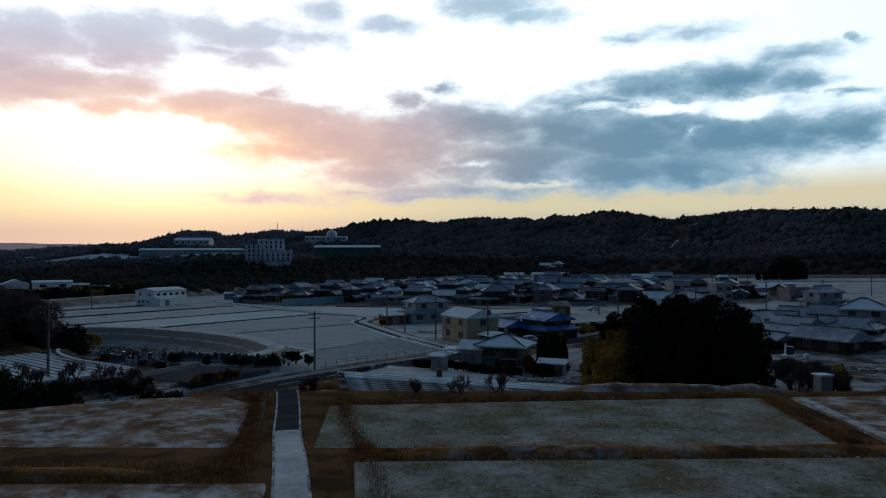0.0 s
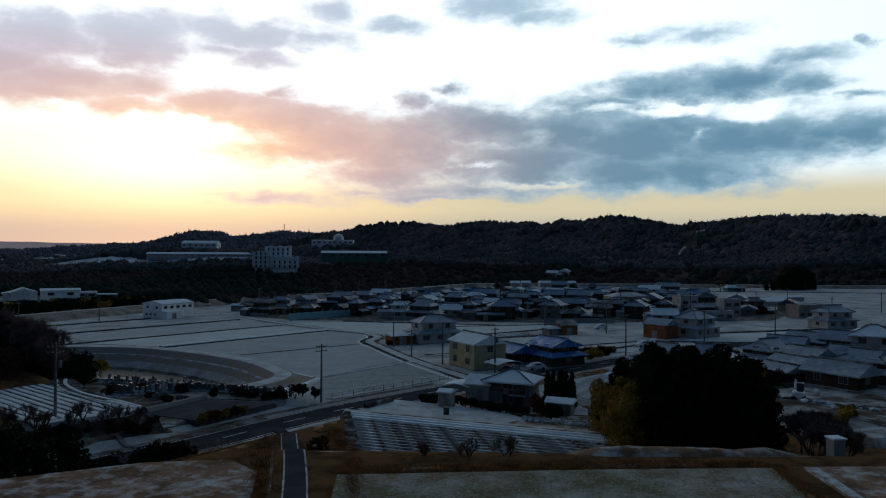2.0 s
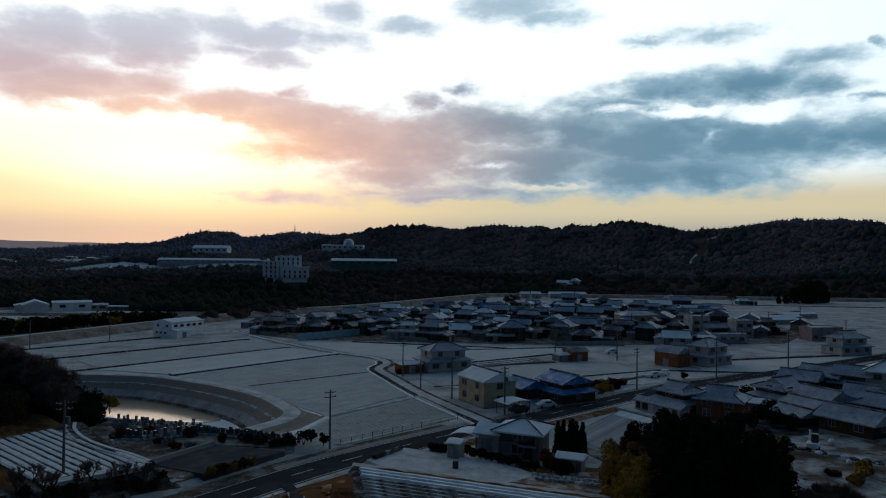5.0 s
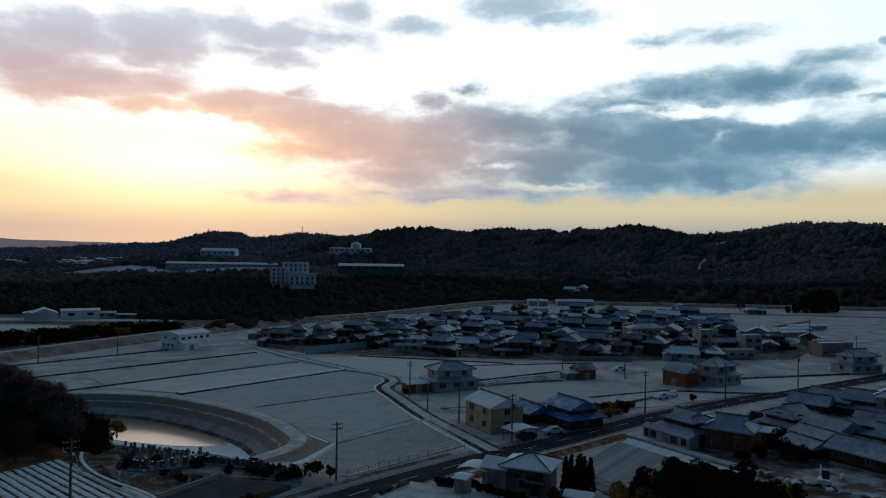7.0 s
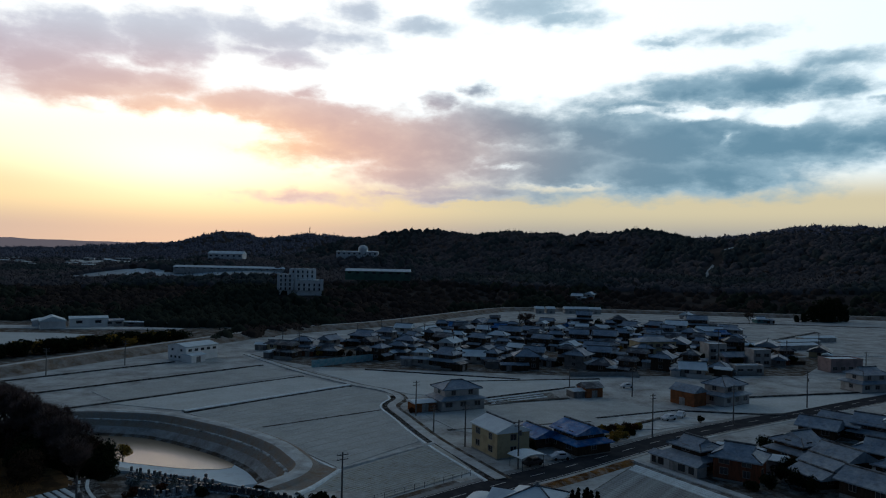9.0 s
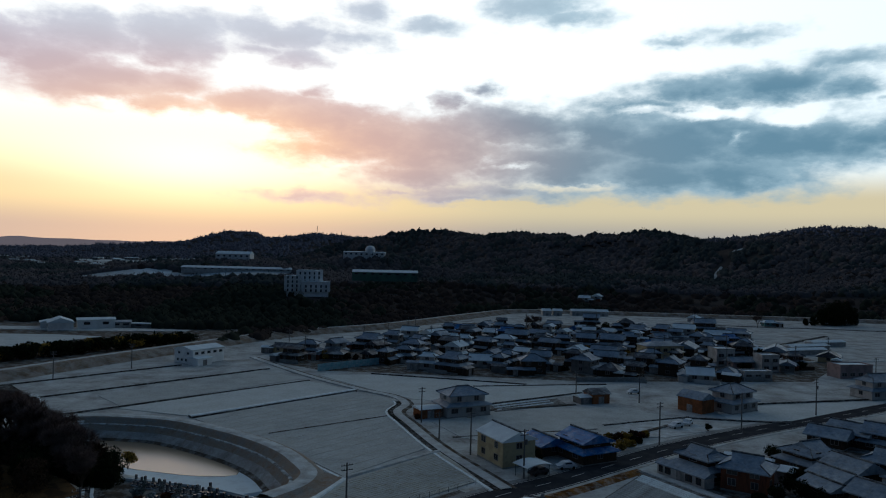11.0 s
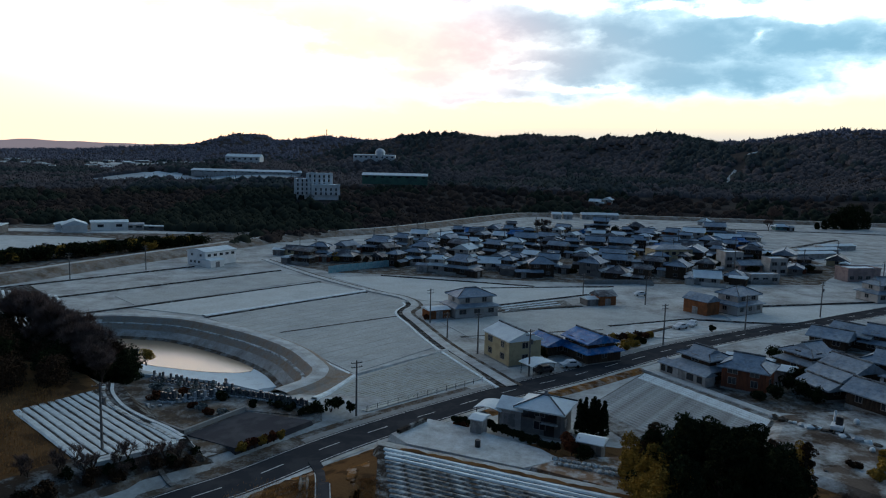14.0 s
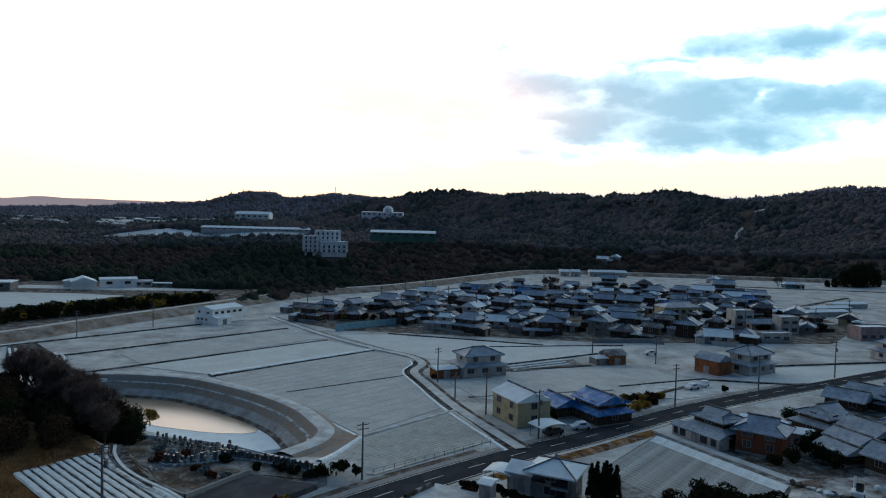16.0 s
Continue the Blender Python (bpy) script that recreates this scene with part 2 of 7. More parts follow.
POND_BANK = material("brown_pond_bank", (0.25, 0.19, 0.14), other=(0.175, 0.135, 0.098), scale=0.5, frost=0.10, frost_scale=0.5, patchy=0.7, bump=0.6, bump_scale=3.0, spread=0.25)
SLOPE = material("grey_pond_slope", (0.23, 0.20, 0.175), other=(0.16, 0.14, 0.12), scale=0.25, frost=0.20, frost_scale=0.3, patchy=1.0, bump=0.5, bump_scale=3.0, spread=0.2)
YARD_SOIL = material("trampled_yard_soil", (0.13, 0.105, 0.085), other=(0.07, 0.055, 0.043), scale=0.3, frost=0.18, frost_scale=0.18, patchy=2.6, bump=0.8, bump_scale=2.5, spread=0.3)
STRAW_ROW = material("frosted_stubble_row", (0.22, 0.19, 0.13), other=(0.15, 0.13, 0.09), scale=0.6, frost=0.32, frost_scale=0.6, patchy=1.4, bump=0.5)
SCRUB_DARK = material("dark_bank_growth", (0.055, 0.042, 0.032), other=(0.03, 0.024, 0.02), scale=0.4, frost=0.02, frost_scale=0.4, bump=0.9, bump_scale=4.0, spread=0.35)
SCRUB = material("dark_rough_grass", (0.12, 0.068, 0.032), other=(0.06, 0.036, 0.02), scale=0.3, frost=0.0, frost_scale=0.3, bump=0.9, bump_scale=4.0, spread=0.35)
DRY = material("dry_brown_grass", (0.19, 0.092, 0.03), other=(0.085, 0.042, 0.017), scale=0.35, frost=0.03, frost_scale=0.5, bump=0.9, bump_scale=5.0, spread=0.35)
BLADES = material("dry_grass_blades", (0.36, 0.19, 0.075), other=(0.20, 0.105, 0.042), scale=1.0, bump=0, spread=0.35, spec=0.0)
ASPHALT = material("asphalt", (0.042, 0.045, 0.050), other=(0.058, 0.06, 0.064), scale=0.3, rough=0.7, bump=0.15, bump_scale=20, stretch=(1, 1, 1), spec=0.0)
ASPHALT_LOT = material("lot_asphalt", (0.06, 0.06, 0.066), other=(0.085, 0.085, 0.09), scale=0.2, rough=0.75, bump=0.15, bump_scale=15, spec=0.0)
PAINT = material("road_paint", (0.62, 0.62, 0.60), other=(0.42, 0.42, 0.41), scale=1.5, bump=0)
CONCRETE = material("concrete", (0.22, 0.22, 0.21), other=(0.14, 0.14, 0.135), scale=0.8, frost=0.08, frost_scale=0.8, bump=0.2)
STONE = material("grey_stone", (0.26, 0.26, 0.27), other=(0.16, 0.16, 0.17), scale=1.5, frost=0.3, frost_scale=1.0, bump=0.4)
DARK_STONE = material("dark_polished_stone", (0.075, 0.08, 0.09), other=(0.05, 0.053, 0.06), scale=1.5, rough=0.45, frost=0.04, frost_scale=1.2, bump=0.2, spec=0.2)
ICE = material("frosted_shore", (0.34, 0.33, 0.31), frost=1.0, frost_scale=0.5, bump=0.2)
POLE = material("pole_concrete", (0.16, 0.155, 0.15), bump=0.1)
STEEL = material("dark_steel", (0.08, 0.08, 0.085), rough=0.5, metal=0.6, bump=0)
WOODLAND = material("woodland_floor", (0.06, 0.05, 0.045), other=(0.08, 0.066, 0.056), scale=0.03, bump=0, spec=0.0)
# Hill crowns carry haze in their colour: paler and greyer than the riverside copies.
HAZED_EVERGREEN = material("hazed_evergreen_crowns", (0.055, 0.064, 0.062), other=(0.077, 0.083, 0.075), scale=0.012, bump=0.15, bump_scale=0.8, spread=0.12, spec=0.0)
HAZED_BROADLEAF = material("hazed_bare_winter_crowns", (0.122, 0.104, 0.100), other=(0.090, 0.081, 0.081), scale=0.01, bump=0.15, bump_scale=0.8, spread=0.12, spec=0.0)
# Darker copies without that haze, for the nearest woods.
NEAR_EVERGREEN = material("riverside_evergreens_unhazed", (0.026, 0.032, 0.024), other=(0.040, 0.044, 0.032), scale=0.02, bump=0.15, bump_scale=0.8, spread=0.12, spec=0.0)
NEAR_BROADLEAF = material("riverside_broadleaf_unhazed", (0.062, 0.046, 0.038), other=(0.042, 0.033, 0.03), scale=0.02, bump=0.15, bump_scale=0.8, spread=0.12, spec=0.0)
# Haze is in the base colour: distant woods paler and bluer than nearer ones.
HAZED_FAR_WOOD = material("hazed_distant_woods", (0.15, 0.148, 0.175), other=(0.17, 0.165, 0.19), scale=0.01, bump=0.3, bump_scale=0.1, spread=0.3, spec=0.0)
LEAF_DARK = material("dark_evergreen_leaf", (0.018, 0.024, 0.012), other=(0.030, 0.036, 0.016), scale=0.6, bump=0, spread=0.3, spec=0.0)
LEAF_BROWN = material("brown_withered_leaf", (0.072, 0.044, 0.028), other=(0.042, 0.028, 0.018), scale=0.6, bump=0, spread=0.3, spec=0.0)
TWIG = material("winter_twigs", (0.19, 0.135, 0.115), other=(0.13, 0.092, 0.08), scale=0.5, bump=0, spread=0.3, spec=0.0)
LEAF_BAMBOO = material("yellow_bamboo_leaf", (0.33, 0.205, 0.045), other=(0.17, 0.115, 0.03), scale=0.5, bump=0, spread=0.3, spec=0.0)
LEAF_RED = material("russet_leaf", (0.11, 0.04, 0.022), other=(0.06, 0.03, 0.018), scale=0.6, bump=0, spread=0.3, spec=0.0)
LEAF_SHRUB = material("frosted_conifer_leaf", (0.025, 0.035, 0.025), other=(0.04, 0.05, 0.04), scale=1.5, frost=0.25, frost_scale=2.0, bump=0, spec=0.0)
BARK = material("bark", (0.085, 0.066, 0.053), other=(0.055, 0.043, 0.034), scale=1.0, bump=0.3, spec=0.0)
TILE_BLUE = material("blue_glazed_tile", (0.020, 0.150, 0.38), other=(0.02, 0.10, 0.27), scale=0.7, rough=0.45, frost=0.02, frost_scale=0.4, bump=0.4, bump_scale=4, spec=0.1)
TILE_GREY = material("grey_roof_tile", (0.050, 0.112, 0.190), other=(0.038, 0.075, 0.125), scale=0.8, rough=0.5, frost=0.26, frost_scale=0.16, patchy=0.9, bump=0.4, bump_scale=4, spec=0.1)
TILE_DARK = material("dark_roof_tile", (0.055, 0.058, 0.068), other=(0.08, 0.08, 0.09), scale=0.8, rough=0.5, frost=0.12, frost_scale=0.16, patchy=2.2, bump=0.4, bump_scale=4, spec=0.1)
ROOF_WHITE = material("frosted_roof", (0.36, 0.40, 0.45), other=(0.28, 0.32, 0.37), scale=0.6, rough=0.6, frost=0.84, frost_scale=0.35, bump=0.2)
RIDGE_TILE = material("ridge_tile", (0.05, 0.052, 0.06), frost=0.12, bump=0.2)
DARKWOOD = material("dark_timber_wall", (0.045, 0.035, 0.028), other=(0.07, 0.052, 0.04), scale=1.2, bump=0.3, stretch=(4, 4, 0.6))
GREYWALL = material("grey_render_wall", (0.19, 0.185, 0.18), other=(0.14, 0.137, 0.133), scale=0.5, bump=0.15)
PLASTER = material("white_plaster_wall", (0.42, 0.41, 0.395), other=(0.31, 0.30, 0.285), scale=0.5, bump=0.15)
CREAM = material("cream_wall", (0.42, 0.36, 0.23), other=(0.33, 0.28, 0.18), scale=0.5, bump=0.15)
REDWALL = material("rust_red_wall", (0.20, 0.075, 0.045), other=(0.13, 0.055, 0.036), scale=0.6, bump=0.25, stretch=(4, 4, 0.6))
ORANGEWALL = material("orange_clay_wall", (0.27, 0.105, 0.048), other=(0.19, 0.08, 0.04), scale=0.5, bump=0.25)
WHITEWALL = material("bright_white_wall", (0.80, 0.80, 0.78), other=(0.70, 0.70, 0.68), scale=0.3, bump=0.1)
PINKWALL = material("dusty_pink_wall", (0.30, 0.23, 0.22), other=(0.22, 0.17, 0.165), scale=0.5, bump=0.15)
TEALWALL = material("teal_sheet_wall", (0.10, 0.22, 0.22), other=(0.07, 0.15, 0.16), scale=0.5, bump=0.2)
GREENROOF = material("green_sheet", (0.08, 0.17, 0.13), other=(0.06, 0.12, 0.10), scale=0.1, bump=0.1)
BLUESHEET = material("blue_sheet", (0.09, 0.30, 0.36), other=(0.06, 0.21, 0.27), scale=0.4, frost=0.2, bump=0.2)
FRAME = material("window_frame", (0.30, 0.29, 0.28), rough=0.5, bump=0)
WHITEPAINT = material("white_car_paint", (0.62, 0.63, 0.65), rough=0.4, frost=0.4, frost_scale=1.5, bump=0)
RUBBER = material("tyre_rubber", (0.02, 0.02, 0.02), bump=0)


def gloss(name, colour, rough, spec=0.5):
    m = bpy.data.materials.new(name)
    m.use_nodes = True
    b = m.node_tree.nodes["Principled BSDF"]
    b.inputs["Base Color"].default_value, b.inputs["Roughness"].default_value = (*colour, 1), rough
    b.inputs["Specular IOR Level"].default_value = spec
    return m


GLASS = gloss("window_glass", (0.02, 0.024, 0.03), 0.12)
WATER = gloss("pond_water", (0.27, 0.205, 0.135), 0.16, 0.32)
t_w = Net(WATER.node_tree)
rip = t_w.node("ShaderNodeBump")
rip.inputs["Strength"].default_value, rip.inputs["Distance"].default_value = 0.06, 0.05
t_w.put(rip.inputs["Height"], t_w.noise(t_w.node("ShaderNodeTexCoord").outputs["Object"], 0.5, 2.0))
t_w.put(WATER.node_tree.nodes["Principled BSDF"].inputs["Normal"], rip.outputs[0])


# ---- building helpers ----


def part(name, bm, mat, parent=None, label=""):
    """Links a bmesh as one mesh object, under a thing or under a part."""
    me = bpy.data.meshes.new(name)
    bm.to_mesh(me)
    bm.free()
    me.materials.append(mat)
    ob = new(name, me)
    ob.parent = parent
    if label:
        ob["label"] = label
    return ob


def raw(name, verts, faces, mat, parent=None, label="", smooth=False):
    """The same from vertices and faces."""
    me = bpy.data.meshes.new(name)
    me.from_pydata(verts, [], faces)
    me.materials.append(mat)
    if smooth:
        me.polygons.foreach_set("use_smooth", [True] * len(me.polygons))
    ob = new(name, me)
    ob.parent = parent
    if label:
        ob["label"] = label
    return ob


def shared(name, mesh, parent, m):
    """A piece on a mesh that other pieces use too."""
    ob = new(name, mesh)
    ob.parent = parent
    ob.matrix_basis = m
    return ob


def box(bm, x0, y0, z0, x1, y1, z1, bevel=0.0):
    vs = [bm.verts.new(p) for p in ((x0, y0, z0), (x1, y0, z0), (x1, y1, z0), (x0, y1, z0), (x0, y0, z1), (x1, y0, z1), (x1, y1, z1), (x0, y1, z1))]
    for f in ((3, 2, 1, 0), (4, 5, 6, 7), (0, 1, 5, 4), (1, 2, 6, 5), (2, 3, 7, 6), (3, 0, 4, 7)):
        bm.faces.new([vs[i] for i in f])
    if bevel:
        es = list({e for v in vs for e in v.link_edges})
        bmesh.ops.bevel(bm, geom=es, offset=bevel, segments=1, affect="EDGES")
    return bm


def boxes(*dims, bevel=0.0):
    bm = bmesh.new()
    for d in dims:
        box(bm, *d, bevel=bevel)
    return bm


def tube(bm, points, radii, sides=8, cap=True):
    """A tapered tube through the points."""
    rings = []
    for i, p in enumerate(points):
        p = Vector(p)
        a, b = Vector(points[max(i - 1, 0)]), Vector(points[min(i + 1, len(points) - 1)])
        q = (b - a).to_track_quat("Z", "Y")
        rings.append([bm.verts.new(p + q @ Vector((radii[i] * math.cos(k * math.tau / sides), radii[i] * math.sin(k * math.tau / sides), 0))) for k in range(sides)])
    for r0, r1 in zip(rings, rings[1:]):
        for k in range(sides):
            bm.faces.new((r0[k], r0[(k + 1) % sides], r1[(k + 1) % sides], r1[k]))
    if cap:
        bm.faces.new(rings[0][::-1])
        bm.faces.new(rings[-1])
    return bm


def smooth01(v, lo, hi):
    t = np.clip((np.asarray(v, float) - lo) / (hi - lo), 0, 1)
    return t * t * (3 - 2 * t)


# ---- the lie of the land ----
HILLS = [
    (560, 860, 64, 220, 200), (400, 1010, 70, 200, 220), (285, 1200, 70, 130, 200), (170, 1250, 76, 240, 260), (40, 1420, 80, 200, 250), (-90, 1700, 94, 220, 300),
    (-260, 1780, 78, 220, 300), (-700, 3000, 112, 500, 600), (-1250, 3500, 132, 300, 500), (-1650, 3500, 64, 500, 500),
]
HILLS += [
    (-2250, 3500, 36, 550, 500), (1200, 1100, 92, 420, 300), (1180, 2450, 164, 560, 450), (640, 2400, 104, 300, 400), (-270, 590, 4, 150, 90), (-60, 640, 14, 160, 80),
    (130, 720, 20, 200, 110), (330, 700, 18, 160, 110), (-125, 500, 12, 80, 55), (-230, 740, 23, 110, 90), (-345, 770, 22, 120, 90),
]
HILLS += [(-172, 1020, 36, 130, 100), (-335, 920, 30, 140, 110), (-900, 1500, 14, 500, 400)]
ROAD_P, ROAD_D = np.array((-30.8, 85.2)), np.array((0.57, 0.82))


def levee_side(x, y):
    """Metres beyond the line of the river levee."""
    x, y = np.asarray(x, float), np.asarray(y, float)
    return np.where(x > 10, y - 534, (y - 207) * 0.459 - (x + 152.7) * 0.889)


CREST = [(-108, 160), (-96, 166.5), (-84.3, 167.3), (-72.1, 165.3), (-54.6, 155.5), (-42.5, 145.3), (-35.7, 136), (-32.9, 130.8), (-33.1, 124.9), (-36.6, 118.1)]
BASIN = CREST[1:] + [(-40, 117.6), (-48, 121.8), (-60, 124.4), (-68, 126.5), (-80, 134), (-98, 150)]


def in_poly(x, y, poly):
    x, y = np.asarray(x, float), np.asarray(y, float)
    hit = np.zeros(np.shape(x), bool)
    for (a, b), (c, d) in zip(poly, poly[1:] + poly[:1]):
        if b != d:
            hit ^= ((b > y) != (d > y)) & (x < (c - a) * (y - b) / (d - b) + a)
    return hit


def edge_distance(x, y, poly):
    best = np.full(np.shape(x), 1e9)
    for (a, b), (c, d) in zip(poly, poly[1:] + poly[:1]):
        t = np.clip(((x - a) * (c - a) + (y - b) * (d - b)) / ((c - a) ** 2 + (d - b) ** 2), 0, 1)
        best = np.minimum(best, np.hypot(x - a - t * (c - a), y - b - t * (d - b)))
    return best


def height(x, y):
    x, y = np.asarray(x, float), np.asarray(y, float)
    s = (x - ROAD_P[0]) * 0.82 - (y - ROAD_P[1]) * 0.57
    # terraced slope on the near side of the road
    rise = 2.1 * smooth01(-(y + 0.36 * x), -94, -89.5) + 4.1 * smooth01(-y, -69.5, -60) + 0.5 * smooth01(-y, -44, -38)
    near = np.minimum(rise, np.clip((s - 4.2) * 0.33, 0, 50))
    # the plots across the road
    off = -(x + 51) * 0.65 - (y - 100) * 0.76
    left = np.maximum(2.75 * smooth01(off, -2.0, 1.0) * smooth01(-s, 6, 13), 0.75 * smooth01(-s, 7, 10)) * smooth01(-y, -122, -113) * smooth01(y, 40, 60)
    knoll = 5.0 * np.exp(-((x + 100) / 24) ** 2 - ((y - 122) / 20) ** 2)
    g = near * (s > 0) + left * (s <= 0) + knoll
    h = np.zeros_like(g)
    for cx, cy, hh, rx, ry in HILLS:
        h = h + (hh * np.exp(-((x - cx) / rx) ** 2 - ((y - cy) / ry) ** 2)) ** 3
    h = np.cbrt(h)
    z = g + h * smooth01(levee_side(x, y), 6, 70)
    return np.where(in_poly(x, y, BASIN), z - (5.2 + g) * smooth01(edge_distance(x, y, BASIN), 0.6, 5.0), z)


def ground_z(x, y):
    return float(height(x, y))


def ground_sheet():
    ys = [-160, -100, -60, -30, -10, 5, 15, 22]
    y, step = 24.0, 1.4
    while y < 4900:
        ys.append(y)
        step = 1.4 if y < 130 else min(step * 1.035, 70)
        y += step
    ss = np.sign(np.linspace(-1, 1, 181)) * np.abs(np.linspace(-1, 1, 181)) ** 1.15
    Y = np.array(ys)[:, None] + 0 * ss[None, :]
    X = ss[None, :] * (np.maximum(Y, 0) * 0.95 + 130)
    Z = height(X, Y)
    wob = np.array([[noise.noise((a * 0.02, b * 0.02, 0)) * 7 + noise.noise((a * 0.006, b * 0.006, 4)) * 9 for a, b in zip(ra, rb)] for ra, rb in zip(X, Y)])
    Z = Z + wob * smooth01(Z, 8, 60) * smooth01(levee_side(X, Y), 10, 120)
    n, k = Y.shape
    verts = np.stack((X, Y, Z), -1).reshape(-1, 3).tolist()
    faces = [(i * k + j, i * k + j + 1, (i + 1) * k + j + 1, (i + 1) * k + j) for i in range(n - 1) for j in range(k - 1)]
    ob = raw("ground", verts, faces, GROUND, smooth=True)
    ob.data.materials.append(WOODLAND)
    lev = levee_side(X, Y)
    mid = (lev[:-1, :-1] + lev[1:, 1:]) / 2
    wood = (mid > 10) & ~in_clearing((X[:-1, :-1] + X[1:, 1:]) / 2, (Y[:-1, :-1] + Y[1:, 1:]) / 2)
    ob.data.materials.append(PLAIN)
    wood |= (mid > 10) & (Y[:-1, :-1] > 400) & (Y[:-1, :-1] < 640)
    wood |= (X[:-1, :-1] > 120) & (Y[:-1, :-1] > 640)
    open_land = ~wood & (mid > 10) & ((Y[:-1, :-1] + Y[1:, 1:]) / 2 > 640)
    ob.data.polygons.foreach_set("material_index", (wood + 2 * open_land).astype(int).ravel().tolist())
    return tagged(ob, "frost-dusted valley floor rising to wooded hills", "ground", kind="structure")


# open frosted land beyond the levee: middle and half sizes
TRACK = [(200, 690), (228, 760), (262, 850), (292, 905)]
CLEARINGS = [(306, 938, 26, 24), (-385, 715, 66, 24), (-425, 900, 44, 110), (-262, 700, 70, 24), (330, 880, 26, 12), (-122, 474, 20, 10), (-95, 642, 36, 22)]


def in_clearing(x, y):
    hit = (np.asarray(x) < -118) & (np.asarray(y) < 366 + 10 * np.sin(np.asarray(x) * 0.05))
    for cx, cy, a, b in CLEARINGS:
        hit |= (((x - cx) / a) ** 2 + ((y - cy) / b) ** 2) < 1
    for (ax, ay), (bx, by) in zip(TRACK, TRACK[1:]):
        t = np.clip(((x - ax) * (bx - ax) + (y - ay) * (by - ay)) / ((bx - ax) ** 2 + (by - ay) ** 2), 0, 1)
        hit |= np.hypot(x - ax - t * (bx - ax), y - ay - t * (by - ay)) < 5
    return hit | on_plain(x, y)


def on_plain(x, y):
    """The open farmland of the wide valley down the river, with a few belts of trees."""
    x, y = np.asarray(x, float), np.asarray(y, float)
    ratio = x / np.maximum(y, 1)
    out = (ratio < -0.40 - 0.06 * np.sin(y * 0.006)) & (y > 930 + 380 * smooth01(-ratio, 0.5, 0.58)) & (y < 2150)
    return out & (np.sin(y * 0.014 + x * 0.006) + 0.5 * np.sin(x * 0.021 - y * 0.003) < 0.85)



ground_sheet()


def resample(points, step):
    out = []
    for (x0, y0), (x1, y1) in zip(points, points[1:]):
        n = max(1, int(math.dist((x0, y0), (x1, y1)) / step))
        out += [(x0 + (x1 - x0) * i / n, y0 + (y1 - y0) * i / n) for i in range(n)]
    return out + [points[-1]]


def curve_through(points, step=2.0):
    """A smooth line through the points."""
    p = [np.array(q, float) for q in points]
    p = [2 * p[0] - p[1]] + p + [2 * p[-1] - p[-2]]
    out = []
    for i in range(1, len(p) - 2):
        n = max(2, int(np.linalg.norm(p[i + 1] - p[i]) / step))
        for k in range(n):
            t = k / n
            out.append(tuple(0.5 * (2 * p[i] + (p[i + 1] - p[i - 1]) * t + (2 * p[i - 1] - 5 * p[i] + 4 * p[i + 1] - p[i + 2]) * t * t + (3 * p[i] - p[i - 1] - 3 * p[i + 1] + p[i + 2]) * t ** 3)))
    return out + [tuple(p[-2])]


def profile_strip(points, profile, base=None):
    """Sweeps a cross profile [(offset to the right, height)] along a line over the ground."""
    verts, faces, m = [], [], len(profile)
    for i, p in enumerate(points):
        a, b = np.array(points[max(i - 1, 0)]), np.array(points[min(i + 1, len(points) - 1)])
        d = (b - a) / (np.linalg.norm(b - a) + 1e-9)
        zc = ground_z(*p) if base is None else base
        for off, z in profile:
            verts.append((p[0] + d[1] * off, p[1] - d[0] * off, zc + z))
    for i in range(len(points) - 1):
        for k in range(m - 1):
            faces.append((i * m + k, i * m + k + 1, (i + 1) * m + k + 1, (i + 1) * m + k))
    return verts, [f[::-1] for f in faces]


def ribbon(name, points, width, lift, mat, label="", category="", kind="structure", skirt=0.4, parent=None, group="", base=None):
    w = width / 2
    v, f = profile_strip(points, [(-w - 0.05, lift - skirt), (-w, lift), (0, lift + 0.02), (w, lift), (w + 0.05, lift - skirt)], base)
    ob = raw(name, v, f, mat, parent)
    return tagged(ob, label, category, group, kind) if parent is None else ob


def slab(name, poly, z, mat, label, category="field", skirt=1.2, flare=0.5, kind="structure"):
    """A field: a level or tilted top with sloping sides that run into the ground. z: a height, or None to follow the ground."""
    bm = bmesh.new()
    cx, cy = sum(p[0] for p in poly) / len(poly), sum(p[1] for p in poly) / len(poly)
    rim = resample(list(poly) + [poly[0]], 3.0)[:-1]
    top = [bm.verts.new((x, y, (ground_z(x, y) + 0.08) if z is None else z)) for x, y in rim]
    low = []
    for (x, y), v in zip(rim, top):
        d = math.dist((x, y), (cx, cy)) or 1
        low.append(bm.verts.new((x + (x - cx) / d * flare, y + (y - cy) / d * flare, v.co.z - skirt)))
    bm.faces.new(top)
    n = len(top)
    for i in range(n):
        bm.faces.new((top[i], low[i], low[(i + 1) % n], top[(i + 1) % n]))
    bmesh.ops.recalc_face_normals(bm, faces=bm.faces)
    bmesh.ops.triangulate(bm, faces=[f for f in bm.faces if len(f.verts) > 4])
    return tagged(part(name, bm, mat), label, category, kind=kind)


